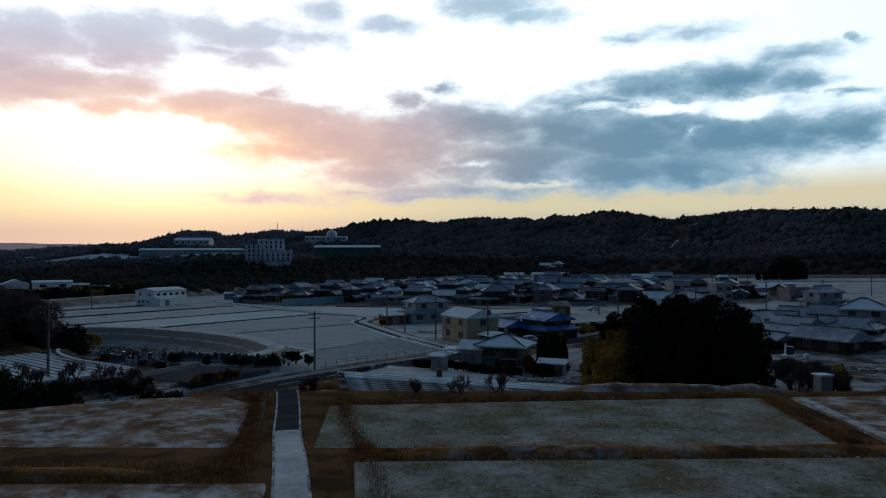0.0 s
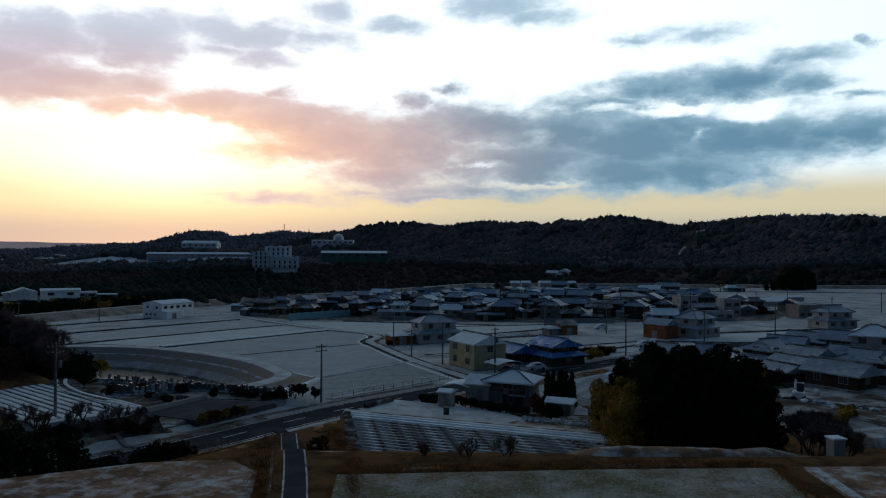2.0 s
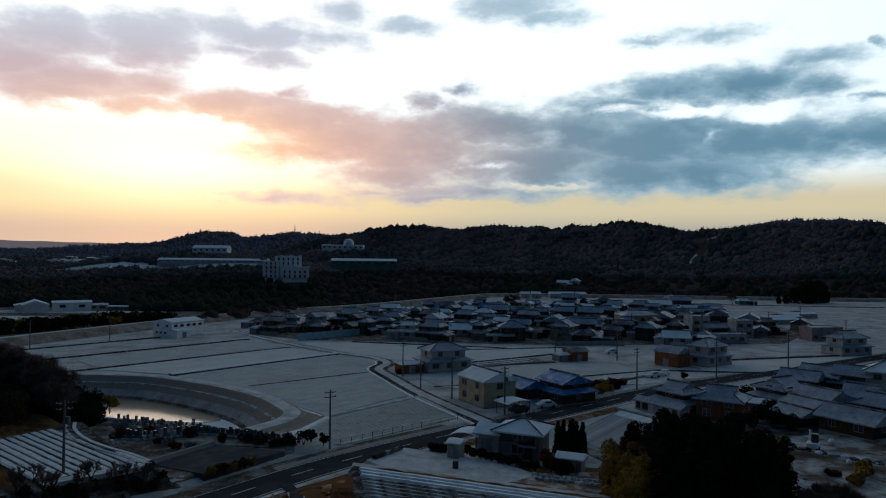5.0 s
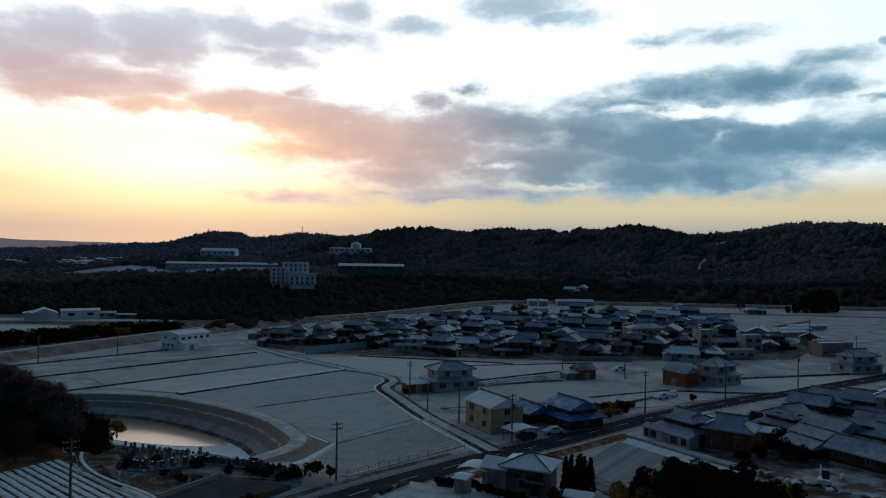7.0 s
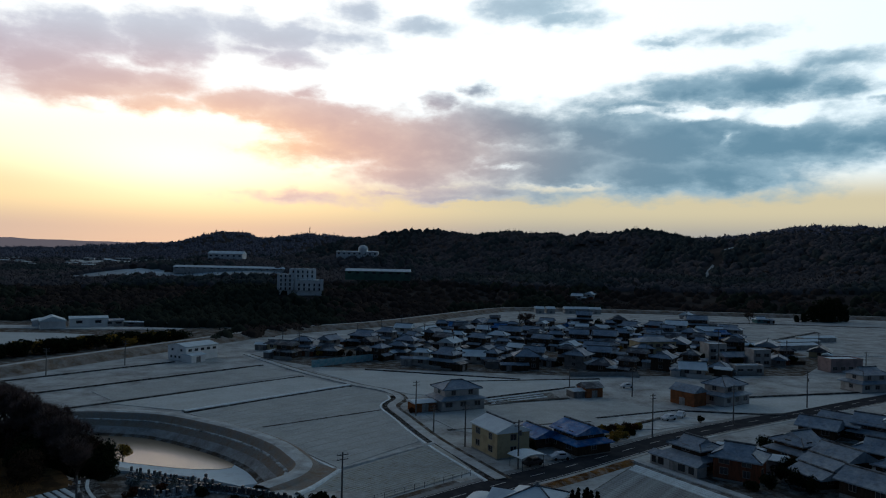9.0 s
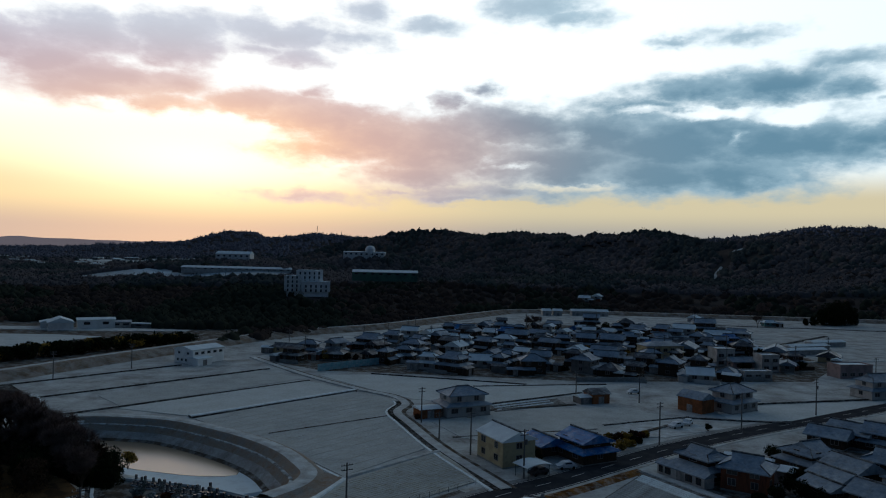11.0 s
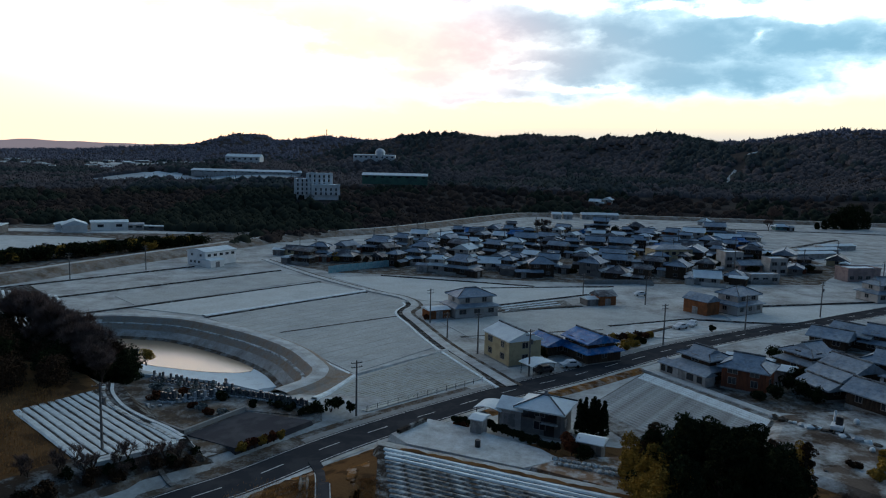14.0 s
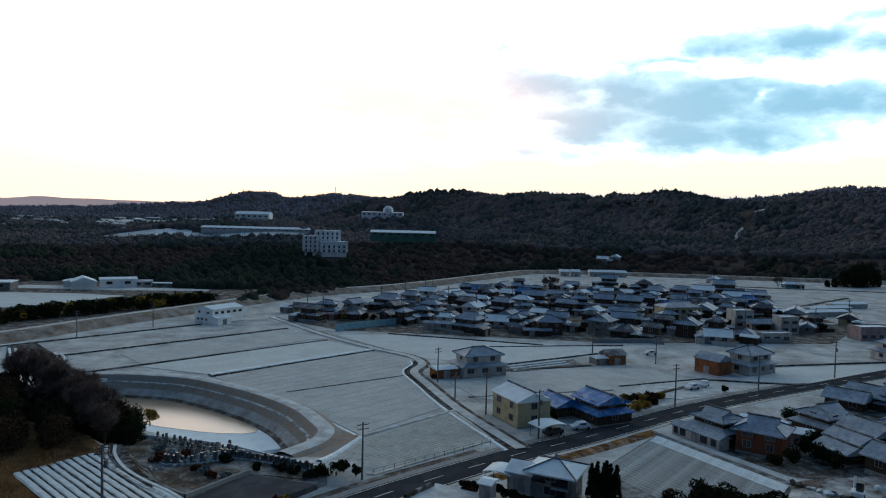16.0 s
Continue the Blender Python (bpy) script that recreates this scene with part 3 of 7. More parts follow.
def drape(name, poly, mat, label, category="bank", lift=0.16, step=2.0):
    """A patch that lies on the ground as it rises and falls."""
    bm = bmesh.new()
    f = bm.faces.new([bm.verts.new((x, y, 0)) for x, y in resample(list(poly) + [poly[0]], step)[:-1]])
    bmesh.ops.triangulate(bm, faces=[f])
    for _ in range(3):
        long = [e for e in bm.edges if e.calc_length() > step]
        if not long:
            break
        bmesh.ops.subdivide_edges(bm, edges=long, cuts=1)
        bmesh.ops.triangulate(bm, faces=bm.faces)
    for v in bm.verts:
        v.co.z = ground_z(v.co.x, v.co.y) + (lift if not v.is_boundary else 0.03)
    bmesh.ops.recalc_face_normals(bm, faces=bm.faces)
    if sum(g.normal.z for g in bm.faces) < 0:
        bmesh.ops.reverse_faces(bm, faces=bm.faces)
    return tagged(part(name, bm, mat), label, category, kind="structure")


def patch(name, poly, mat, label, category, step=1.6, lift=0.13):
    """A sheet of one kind of growth that follows the ground."""
    rim = resample(list(poly) + [poly[0]], step)[:-1]
    n = len(rim)
    xs, ys = [p[0] for p in rim], [p[1] for p in rim]
    gx, gy = np.meshgrid(np.arange(min(xs), max(xs), step), np.arange(min(ys), max(ys), step))
    gx, gy = gx.ravel(), gy.ravel()
    ok = in_poly(gx, gy, list(poly)) & (edge_distance(gx, gy, list(poly)) > step * 0.5)
    pts = [Vector(p) for p in rim] + [Vector((a, b)) for a, b in zip(gx[ok], gy[ok])]
    out = geometry.delaunay_2d_cdt(pts, [(i, (i + 1) % n) for i in range(n)], [], 1, 1e-4)
    vx, vy = np.array([v.x for v in out[0]]), np.array([v.y for v in out[0]])
    vz = height(vx, vy) + lift * smooth01(edge_distance(vx, vy, list(poly)), -0.6, 1.2)
    faces = [f if (out[0][f[1]] - out[0][f[0]]).cross(out[0][f[2]] - out[0][f[0]]) > 0 else f[::-1] for f in out[2]]
    return tagged(raw(name, np.stack((vx, vy, vz), 1).tolist(), faces, mat, smooth=True), label, category, kind="structure")


# what grows where on the sheet
ZONES = [
    ([(-155, 205), (-128, 277), (-104, 338), (-120, 372), (-420, 372), (-420, 160), (-176, 160)], BANK_DARK),
    ([(-72, 20), (-55, 46), (-44.5, 61.5), (-33.5, 76.5), (-26, 87), (-17, 97.5), (-5, 101), (12, 104), (40, 100), (90, 96), (90, -60), (-90, -60)], SCRUB),
    ([(-26.5, 86.5), (-22.4, 90.6), (-20.2, 82), (-16.4, 64), (-24, 61), (-38, 66), (-36, 73)], DRY),
    ([(-19.6, 89), (-15.4, 90), (-12, 74), (-8.6, 59), (-12, 58), (-16.6, 74)], DRY),
    ([(-56, 64), (-47.6, 78), (-43.5, 87), (-50.5, 85), (-66.5, 98.5), (-61, 110), (-72, 126), (-100, 150), (-128, 152), (-128, 60)], SCRUB),
    ([(-52, 100.5), (-43, 96.5), (-37.5, 91), (-26, 106.5), (-27, 110), (-44, 120), (-60, 124), (-67, 122), (-62, 112)], BANK_DARK),
    ([(33, 100), (49, 119), (60, 124), (84, 120), (84, 92), (50, 86)], YARD_SOIL),
    ([(33, 128), (47, 122), (70, 118), (96, 150), (100, 176), (80, 176), (62, 158), (46, 148)], BANK_DARK),
]
for (poly, mat), (nm, lab, cat, st) in zip(ZONES, (
        ("far_bank_ground", "dark winter ground across the river", "ground", 8.0), ("rough_grass", "dark rough grass of the terraced slope", "grass", 1.6),
        ("grass_slope", "slope of dry orange-brown grass above the road", "grass", 1.2), ("grass_slope", "strip of dry brown grass beside the lane", "grass", 1.2),
        ("scrub_ground", "brown scrub round the ridge field and wood", "scrub", 2.0), ("garden_ground", "dark soil round the garden plot", "ground", 1.6),
        ("yard_ground", "frosted rough ground round the yard", "ground", 2.0), ("farmyard_ground", "dark ground between the clustered houses", "ground", 3.0))):
    patch(nm, poly, mat, lab, cat, st)

patch("scrub_ground", [(-36.4, 90.4), (-44, 81.2), (-54.6, 66.2), (-62, 54.5), (-68, 56), (-60, 70), (-53, 83), (-45, 90), (-38.5, 92.6)], SCRUB_DARK, "dark brown bank above the road", "bank", 1.6, 0.22)
ribbon("slope_track", resample(TRACK, 8), 3.6, 1.2, BANK, "pale frosted track up the wooded slope", "track", skirt=3.0)

ribbon("hill_field", resample([(288, 944), (326, 950)], 6), 15.0, 1.5, PADDY, "small frosted clearing on the wooded hill", "field", skirt=3.0)

# ---- roads and paths ----
road_line = curve_through([(-62, 42), (-49, 62), (-38.5, 77), (-30.8, 86.2), (-22.3, 98.6), (-12.3, 110.4), (2.2, 125.5), (12.9, 135.0), (25.3, 147.2), (40, 161.2), (56.3, 174.6), (74.3, 188), (95, 202.6), (112, 215), (160, 250), (260, 320)])
ribbon("road", road_line, 6.6, 0.08, ASPHALT, "two-lane asphalt road across frosted fields", "road")
for off in (-2.95, 2.95):
    v, f = profile_strip(road_line, [(off - 0.07, 0.095), (off + 0.07, 0.095)])
    tagged(raw("edge_line", v, f, PAINT), "white painted edge line of the road", "road marking", kind="structure")
dash_run, acc = [], 0.0
dash_line = resample(road_line, 0.5)
for a, b in zip(dash_line, dash_line[1:]):
    acc += math.dist(a, b)
    if acc % 9.5 < 4.4:
        dash_run.append(a)
    elif dash_run:
        if len(dash_run) > 3 and dash_run[0][1] < 230:
            v, f = profile_strip(dash_run, [(-0.08, 0.115), (0.08, 0.115)])
            tagged(raw("centre_dash", v, f, PAINT), "worn white dash of the road's centre line", "road marking", "centre line dashes", "structure")
        dash_run = []
# frosted verges
v, f = profile_strip([p for p in road_line if p[1] < 97], [(-6.6, -0.1), (-6.3, 0.06), (-3.35, 0.07)])
tagged(raw("verge", v, f, BANK_DARK), "dark rough verge beside the road", "verge", kind="structure")
v, f = profile_strip([p for p in road_line if p[1] > 95.5], [(-4.75, 0.05), (-4.7, 0.09), (-3.35, 0.07)])
tagged(raw("pavement", v, f, CONCRETE), "frosty grey verge beside the road", "pavement", kind="structure")
v, f = profile_strip([p for p in road_line if 95.5 < p[1] < 124], [(-6.6, -0.1), (-6.3, 0.06), (-4.72, 0.06)])
tagged(raw("verge", v, f, BANK_DARK), "dark rough verge between road and garden plot", "verge", kind="structure")
v, f = profile_strip([p for p in road_line if p[1] > 122.5], [(-6.6, -0.1), (-6.3, 0.06), (-4.72, 0.06)])
tagged(raw("verge", v, f, BANK), "frosted brown verge beside the road", "verge", kind="structure")
v, f = profile_strip(road_line, [(3.3, 0.06), (4.3, 0.10), (4.6, -0.2)])
tagged(raw("verge", v, f, BANK), "brown frosted grass verge", "verge", kind="structure")

v, f = profile_strip([p for p in road_line if 118 < p[1] < 148], [(4.3, 0.02), (4.7, 0.30), (6.0, 0.3), (7.0, 0.0)])
tagged(raw("verge", v, f, DRY), "strip of orange-brown grass between road and row field", "verge", kind="structure")

drive_line = curve_through([(-23.6, 92.6), (-21.5, 88.3), (-18.7, 78), (-13.4, 57.6), (-10.8, 46.2)], 1.5)
drive_near = curve_through([(-10.8, 46.2), (-8.0, 35), (-4.5, 20), (-2, 8)], 1.5)
ribbon("lane", drive_line, 1.5, 0.2, ASPHALT, "narrow dark asphalt lane with frosted edges", "lane")
ribbon("lane_upper", drive_near, 1.5, 0.26, PATHWAY, "narrow frosted concrete lane", "lane")
for off in (-0.83, 0.83):
    v, f = profile_strip([p for p in drive_line if p[1] < 89] + drive_near[1:], [(off - 0.08, -0.3), (off - 0.07, 0.17), (off + 0.07, 0.17), (off + 0.08, -0.3)])
    tagged(raw("kerb", v, f, RIDGE_THIN), "snow-lined edge stones of the narrow lane", "kerb", kind="structure")
v, f = profile_strip([p for p in drive_line if p[1] < 88], [(1.6, 0.0), (1.7, 0.18), (1.9, 0.18), (2.0, -0.15), (2.4, -0.15), (2.5, 0.16), (2.7, 0.16), (2.8, -0.1)])
tagged(raw("ditch", v, f, BANK_DARK), "narrow dark ditch beside the lane", "ditch", kind="structure")

farm_path = curve_through([(3.2, 128.6), (-9.7, 152.5), (-18.8, 173.6), (-23.6, 185.7), (-22.6, 196), (-27.5, 206), (-39.2, 215), (-61.6, 236.5), (-90.7, 270.5)], 2.0)
ribbon("farm_path", farm_path, 2.2, 0.28, PATHWAY, "frosted farm path between paddies", "path")
v, f = profile_strip(farm_path[:38], [(-3.3, -0.1), (-3.1, 0.26), (-2.5, 0.26)])
tagged(raw("ditch_edge", v, f, RIDGE_SNOW), "snowy edge of the irrigation ditch", "ditch", kind="structure")
v, f = profile_strip(farm_path[:38], [(-2.52, 0.26), (-2.45, 0.1), (-1.25, 0.1), (-1.15, 0.27)])
tagged(raw("irrigation_ditch", v, f, FURROW), "dark irrigation ditch along the farm path", "ditch", kind="structure")
v, f = profile_strip(farm_path, [(1.1, 0.27), (1.5, 0.12), (2.3, 0.1)])
tagged(raw("path_verge", v, f, BANK_DARK), "brown verge of the farm path", "verge", kind="structure")


def bund(a, b, width, hgt, mat, label):
    pts = resample([a, b], 4.0)
    v, f = profile_strip(pts, [(-width, -0.05), (-width * 0.55, hgt), (width * 0.55, hgt), (width, -0.05)])
    return tagged(raw("field_bund", v, f, mat), label, "bund", "paddy bunds", "structure")


# Dark bunds carry the tone of their shaded sides in the colour.
SNOWY, DARKB = "low snow-topped bund between paddies", "low earth bund between paddies, dark like its shaded side"
bund((-72.6, 172.0), (-39.9, 213.2), 1.1, 0.45, RIDGE_SNOW, SNOWY)
# Added dark strip: the shade along the near foot of the snowy bund.
bund((-71.9, 170.9), (-39.2, 212.1), 0.5, 0.3, FURROW, DARKB)
bund((-108, 163), (-57, 226.3), 0.45, 0.3, FURROW, DARKB)
bund((-125, 181), (-76.1, 245.5), 0.32, 0.35, FURROW, DARKB)
bund((-150, 188), (-108, 247), 0.3, 0.35, FURROW, DARKB)
bund((-26.5, 130.5), (-9.6, 152), 0.7, 0.35, PATHWAY, SNOWY)
bund((-49.2, 159.6), (-23.6, 183), 0.4, 0.2, BANK_DARK, DARKB)
bund((-45, 150), (-27, 131), 0.5, 0.3, RIDGE_SNOW, SNOWY)
bund((-29.5, 115.1), (-25.8, 130.3), 0.7, 0.35, RIDGE_SNOW, SNOWY)
bund((-1.5, 199), (28, 222), 0.45, 0.3, FURROW, DARKB)
bund((0, 192.5), (24, 204), 0.8, 0.3, BANK_DARK, DARKB)
bund((-8, 163), (26, 176), 0.4, 0.2, BANK_DARK, DARKB)
bund((28, 180), (52, 193), 0.5, 0.3, FURROW, DARKB)
bund((36, 174), (46, 184), 0.7, 0.4, BANK_DARK, DARKB)
bund((52, 192), (78, 190), 0.5, 0.3, FURROW, DARKB)
bund((60, 208), (125, 231), 0.6, 0.35, FURROW, DARKB)
bund((-40, 243), (12, 233), 0.4, 0.3, FURROW, DARKB)
bund((-5, 226), (38, 238), 0.4, 0.3, FURROW, DARKB)
bund((110, 330), (190, 420), 1.6, 0.3, FURROW, DARKB)
bund((100, 300), (260, 345), 1.8, 0.3, PATHWAY, SNOWY)
bund((-30, 420), (140, 470), 1.2, 0.3, PATHWAY, SNOWY)
bund((140, 470), (330, 455), 1.5, 0.3, FURROW, DARKB)
bund((250, 380), (360, 420), 1.5, 0.3, PATHWAY, SNOWY)

road_paddy = slab("paddy_field", [(-29, 115.5), (-25.3, 129.8), (-9.9, 151.2), (-1.6, 133), (-20, 112.2)], 0.16, PADDY_STRAW, "frosted stubble paddy beside the road", "field", 0.6, 0.2)
wide_paddy = slab("paddy_field", [(-71, 170.5), (-40, 211.5), (-24.5, 201), (-25.8, 186), (-12.5, 154), (-26.5, 132), (-44, 150.5)], 0.10, PADDY_B, "wide frosted paddy beside the pond embankment", "field", 0.6, 0.2)
slab("paddy_field", [(-94, 178), (-58, 225.5), (-41, 213.5), (-73, 173)], 0.12, PADDY, "long frosted paddy strip", "field", 0.6, 0.2)
slab("paddy_field", [(-107, 192), (-77.5, 243.5), (-60, 228.5), (-95, 181)], 0.10, PADDY_B, "long frosted paddy strip", "field", 0.6, 0.2)
slab("paddy_field", [(-56, 236), (-37.5, 217), (-21, 203), (0, 201), (27, 221), (38, 236), (12, 232), (-40, 241)], 0.10, PADDY, "frosted paddy in front of the village", "field", 0.6, 0.2)
slab("paddy_field", [(-14, 177), (-6, 163), (5, 158), (30, 172), (50, 191), (34, 203), (0, 190)], 0.10, PADDY_B, "frosted paddy behind the roadside houses", "field", 0.6, 0.2)
slab("paddy_field", [(62, 192), (78, 193), (108, 216), (126, 229), (62, 206)], 0.10, PADDY, "frosted paddy beside the road", "field", 0.6, 0.2)

drape("village_ground", [(-80, 262), (-58, 246), (-42, 246), (30, 243), (60, 248), (112, 258), (140, 300), (130, 380), (110, 440), (-10, 440), (-40, 380), (-60, 320)], BANK_DARK, "dark trodden ground and gardens of the village", "ground", 0.06, 12.0)

# ---- river levee ----
levee_line = curve_through([(-172, 168), (-152.7, 207), (-143.2, 236), (-126.9, 280), (-101, 343), (-58.7, 396), (-14, 480), (10, 522), (30, 534), (70, 538), (200, 533), (330, 528), (520, 520)], 6.0)
v, f = profile_strip(levee_line, [(9, -0.3), (3.2, 2.1), (1.6, 2.3), (-1.6, 2.3), (-3.2, 2.1), (-9, -0.3)], 0.0)
tagged(raw("levee", v, [q[::-1] for q in f], LEVEE), "long grassy river levee with brown faces", "levee", kind="structure")
ribbon("levee_path", levee_line, 2.2, 2.34, PATHWAY, "pale frosted path along the levee crest", "path", base=0.0, skirt=0.1)

slab("paddy_field", [(-225, 262), (-205, 258), (-186, 284), (-176, 316), (-200, 318), (-240, 312)], 0.35, PADDY, "snowy field across the river", "field", 0.6, 0.2)
slab("workshop_yard", [(-250, 330), (-190, 336), (-150, 345), (-150, 352), (-190, 350), (-245, 345)], 0.35, PATHWAY, "frosted yard before the workshops", "yard", 0.6, 0.2)

# ---- pond ----
crest = curve_through(CREST, 1.5)
for nm, prof, mat, lab, cat in (
        ("pond_embankment", [(-4.2, -0.3), (-2.7, 0.55), (-1.9, 0.8)], POND_BANK, "brown grass face of the curved pond embankment", "embankment"),
        ("embankment_path", [(-1.95, 0.8), (-0.2, 0.92), (1.1, 0.8)], PATHWAY, "pale frosted path on the embankment crest", "path"),
        ("pond_upper_slope", [(1.05, 0.8), (1.4, 0.55), (2.2, -0.3), (2.45, -0.5)], POND_BANK, "dark brown upper slope inside the pond embankment", "embankment"),
        ("slope_ledge", [(2.4, -0.5), (2.6, -0.44), (3.0, -0.5), (3.1, -0.66)], RIDGE_THIN, "thin frosted ledge along the pond slope", "embankment"),
        ("pond_middle_slope", [(3.05, -0.62), (3.6, -1.1), (4.3, -1.7)], POND_BANK, "brown middle slope of the pond", "embankment"),
        ("pond_lower_slope", [(4.25, -1.66), (5.2, -2.4), (6.0, -2.95)], SLOPE, "grey frosted lower slope of the pond", "embankment"),
        ("pond_margin", [(5.95, -2.9), (6.4, -3.2), (7.4, -3.7)], BANK_DARK, "dark damp margin of the pond", "embankment")):
    v, f = profile_strip(crest, prof, 0.0)
    tagged(raw(nm, v, f, mat), lab, cat, kind="structure")
slab("bank_corner", [(-31.6, 134.2), (-26.6, 131.0), (-25.9, 128), (-29.9, 116.2), (-36, 117.2), (-33.6, 124), (-31.8, 130)], 0.3, POND_BANK, "brown grassy corner below the pond embankment", "bank", 0.5, 0.1)
slab("pond_shore", [(-98, 158), (-84, 164.5), (-70, 163), (-60, 157), (-50, 149.5), (-41.5, 141), (-39.5, 136), (-41, 132.6), (-45.5, 129.4), (-52.2, 131.6), (-58.6, 133), (-69.5, 136.5), (-86, 142), (-97, 151)], -3.42, ICE, "snow-covered frozen shore of the pond", "shore", 0.6, 0.4)
slab("pond_water", [(-95, 158), (-84, 162.6), (-78.5, 164), (-70.3, 161.3), (-61.1, 155.3), (-53, 147.6), (-49.6, 142.6), (-49.4, 140.8), (-51.4, 139.4), (-56, 138.9), (-60.4, 139.2), (-70.3, 141.2), (-84, 146), (-94, 153)], -3.36, WATER, "still pond mirroring the evening sky", "pond", 0.3, 0.1)

# ---- terraces on the near side ----
slab("upper_terrace_field", [(-8.2, 41.2), (22.6, 41.9), (23.9, 56.6), (10, 55.6), (-9.3, 53.6)], 6.46, STUBBLE, "green-brown stubble field patched with frost", "field", 1.2, 0.6)
slab("near_terrace_field", [(-5.2, 37.4), (45, 39.2), (45, 8), (-0.6, 8)], 7.0, STUBBLE, "frost-patched stubble field on the near terrace", "field", 1.0, 0.6)
slab("side_terrace_field", [(26, 43.0), (60, 43.0), (64, 58), (36, 57.5), (26.5, 57)], 6.46, ROUGHFIELD, "frosted fallow plot beside the stubble field", "field", 1.0, 0.6)
slab("fallow_field", [(-12.4, 38.6), (-15.4, 54), (-18.5, 57.2), (-25, 56), (-33.5, 51.5), (-39, 37)], 6.46, ROUGHFIELD, "rough fallow field, brown with streaks of frost", "field", 2.5, 1.5)
slab("fallow_field", [(-9.0, 33.9), (-41, 33.2), (-41, 8), (-4.6, 8)], 7.0, ROUGHFIELD, "frosted rough field on the near terrace", "field", 1.5, 1.0)


ribbon("field_edge", [(27.0, 56.6), (26.7, 50), (26.6, 43.4)], 0.8, 1.5, RIDGE_THIN, "frosted edge of the fallow plot", "field", skirt=0.3, base=5.0)


def grass_bank(name, points, width, hgt, label):
    """A low bank of grass with a ragged back that runs out at both ends."""
    n = len(points) - 1
    v, f = profile_strip(points, [(-width, -0.4), (-width * 0.55, hgt * 0.75), (-width * 0.1, hgt), (width * 0.45, hgt * 0.8), (width, -0.4)])
    for i in range(n + 1):
        low = min(1.0, (i + 0.4) / 3, (n - i + 0.4) / 3) * (1 + 0.3 * noise.noise((points[i][0] * 0.4, points[i][1] * 0.4, 1)))
        for k in range(5):
            x, y, z = v[i * 5 + k]
            base = ground_z(*points[i]) - 0.4
            v[i * 5 + k] = (x, y + 0.2 * noise.noise((x * 0.7, k, 3)), base + (z - base) * low)
    return tagged(raw(name, v, f, DRY, smooth=True), label, "bank", kind="structure")


bank_lines = [  # line, half width, height
    (curve_through([(-6.0, 39.4), (5, 39.5), (22, 40.2), (48, 40.8)], 2), 1.9, 0.75),
    (curve_through([(-9.6, 54.4), (3, 56.2), (24, 58.0)], 2), 1.0, 0.3),
    (curve_through([(24.4, 57.6), (23.6, 50), (24.0, 43.6)], 2), 0.8, 0.25),
    (curve_through([(-8.6, 58), (-7.6, 50), (-5.0, 40.5), (-3.0, 30)], 2), 0.6, 0.35),
    (curve_through([(-16.6, 60), (-14.6, 52), (-12.2, 41), (-10.6, 34)], 2), 0.8, 0.5),
    (curve_through([(-11.4, 35.8), (-25, 35.3), (-42, 35.0)], 2), 1.5, 0.7),
    (curve_through([(-22.2, 84), (-20, 72), (-18, 62)], 2), 1.4, 0.5),
    (curve_through([(-14.8, 84), (-12.4, 74), (-9.6, 61)], 2), 1.2, 0.5),
    (curve_through([(-21, 62.2), (-28, 60.5), (-37, 55.5)], 2), 1.6, 0.6),
]
for pts, w, hh in bank_lines[:3] + bank_lines[5:6] + bank_lines[8:]:
    grass_bank("grass_bank", pts, w * 0.85, hh * 0.75, "bank of dry brown grass along a terrace edge")

# a long heap of earth at the terrace's end
heap_line = curve_through([(8.4, 61.8), (11.5, 61.2), (19, 61.4), (27.5, 61.9), (30, 62.4)], 1.2)
verts, m = [], 7
for i, (px, py) in enumerate(heap_line):
    t = i / (len(heap_line) - 1)
    hgt = (0.7 + 0.3 * noise.noise((px * 0.5, 0, 3))) * min(1, t * 7, (1 - t) * 5)
    for k in range(m):
        u = k / (m - 1) * 2 - 1
        verts.append((px, py + u * 2.0, ground_z(px, py + u * 2.0) - 0.15 + hgt * (1 - u * u) * (1 + 0.25 * noise.noise((px, u * 3, 7))) + 0.2 * (1 - abs(u))))
tagged(raw("earth_mound", verts, [(i * m + k, (i + 1) * m + k, (i + 1) * m + k + 1, i * m + k + 1) for i in range(len(heap_line) - 1) for k in range(m - 1)], ROUGHFIELD, smooth=True), "long grey-brown heap of bare earth below the grove", "earth heap")
for (ax, ay), (bx, by) in (((-41.4, 85.6), (-38.6, 83.4)), ((-45.6, 78.4), (-43.4, 76.8))):
    ribbon("bank_steps", resample([(ax, ay), (bx, by)], 0.5), 0.6, 0.2, BANK_DARK, "worn dark steps down the bank", "steps")
strip_field = slab("strip_field", [(-15.2, 94.2), (17, 82.6), (26, 78), (20, 69.5), (-8, 69.5), (-12.5, 76)], 2.25, FURROW, "ploughed field of dark furrows and frosted ridges", "field", 0.9, 1.0)
slab("grass_track", [(-15.6, 96.2), (17.5, 84.8), (17.1, 83.1), (-15.4, 94.7)], 2.1, BANK, "strip of frosted brown grass between plots", "bank", 1.2, 0.6)
slab("house_plot", [(-14.6, 101.6), (-9.8, 108.2), (-3.2, 105.4), (6.6, 99.2), (9.2, 96), (4.2, 92.6), (-12, 98.4)], 0.95, PATHWAY, "snow-covered yard beside the hip-roofed house", "yard", 0.9, 0.5)
slab("vegetable_plot", [(5.2, 92.2), (9.8, 96), (17, 97), (22, 92), (17.6, 86.2)], 1.3, ROUGHFIELD, "brown vegetable plot with pale beds", "plot", 0.9, 0.5)
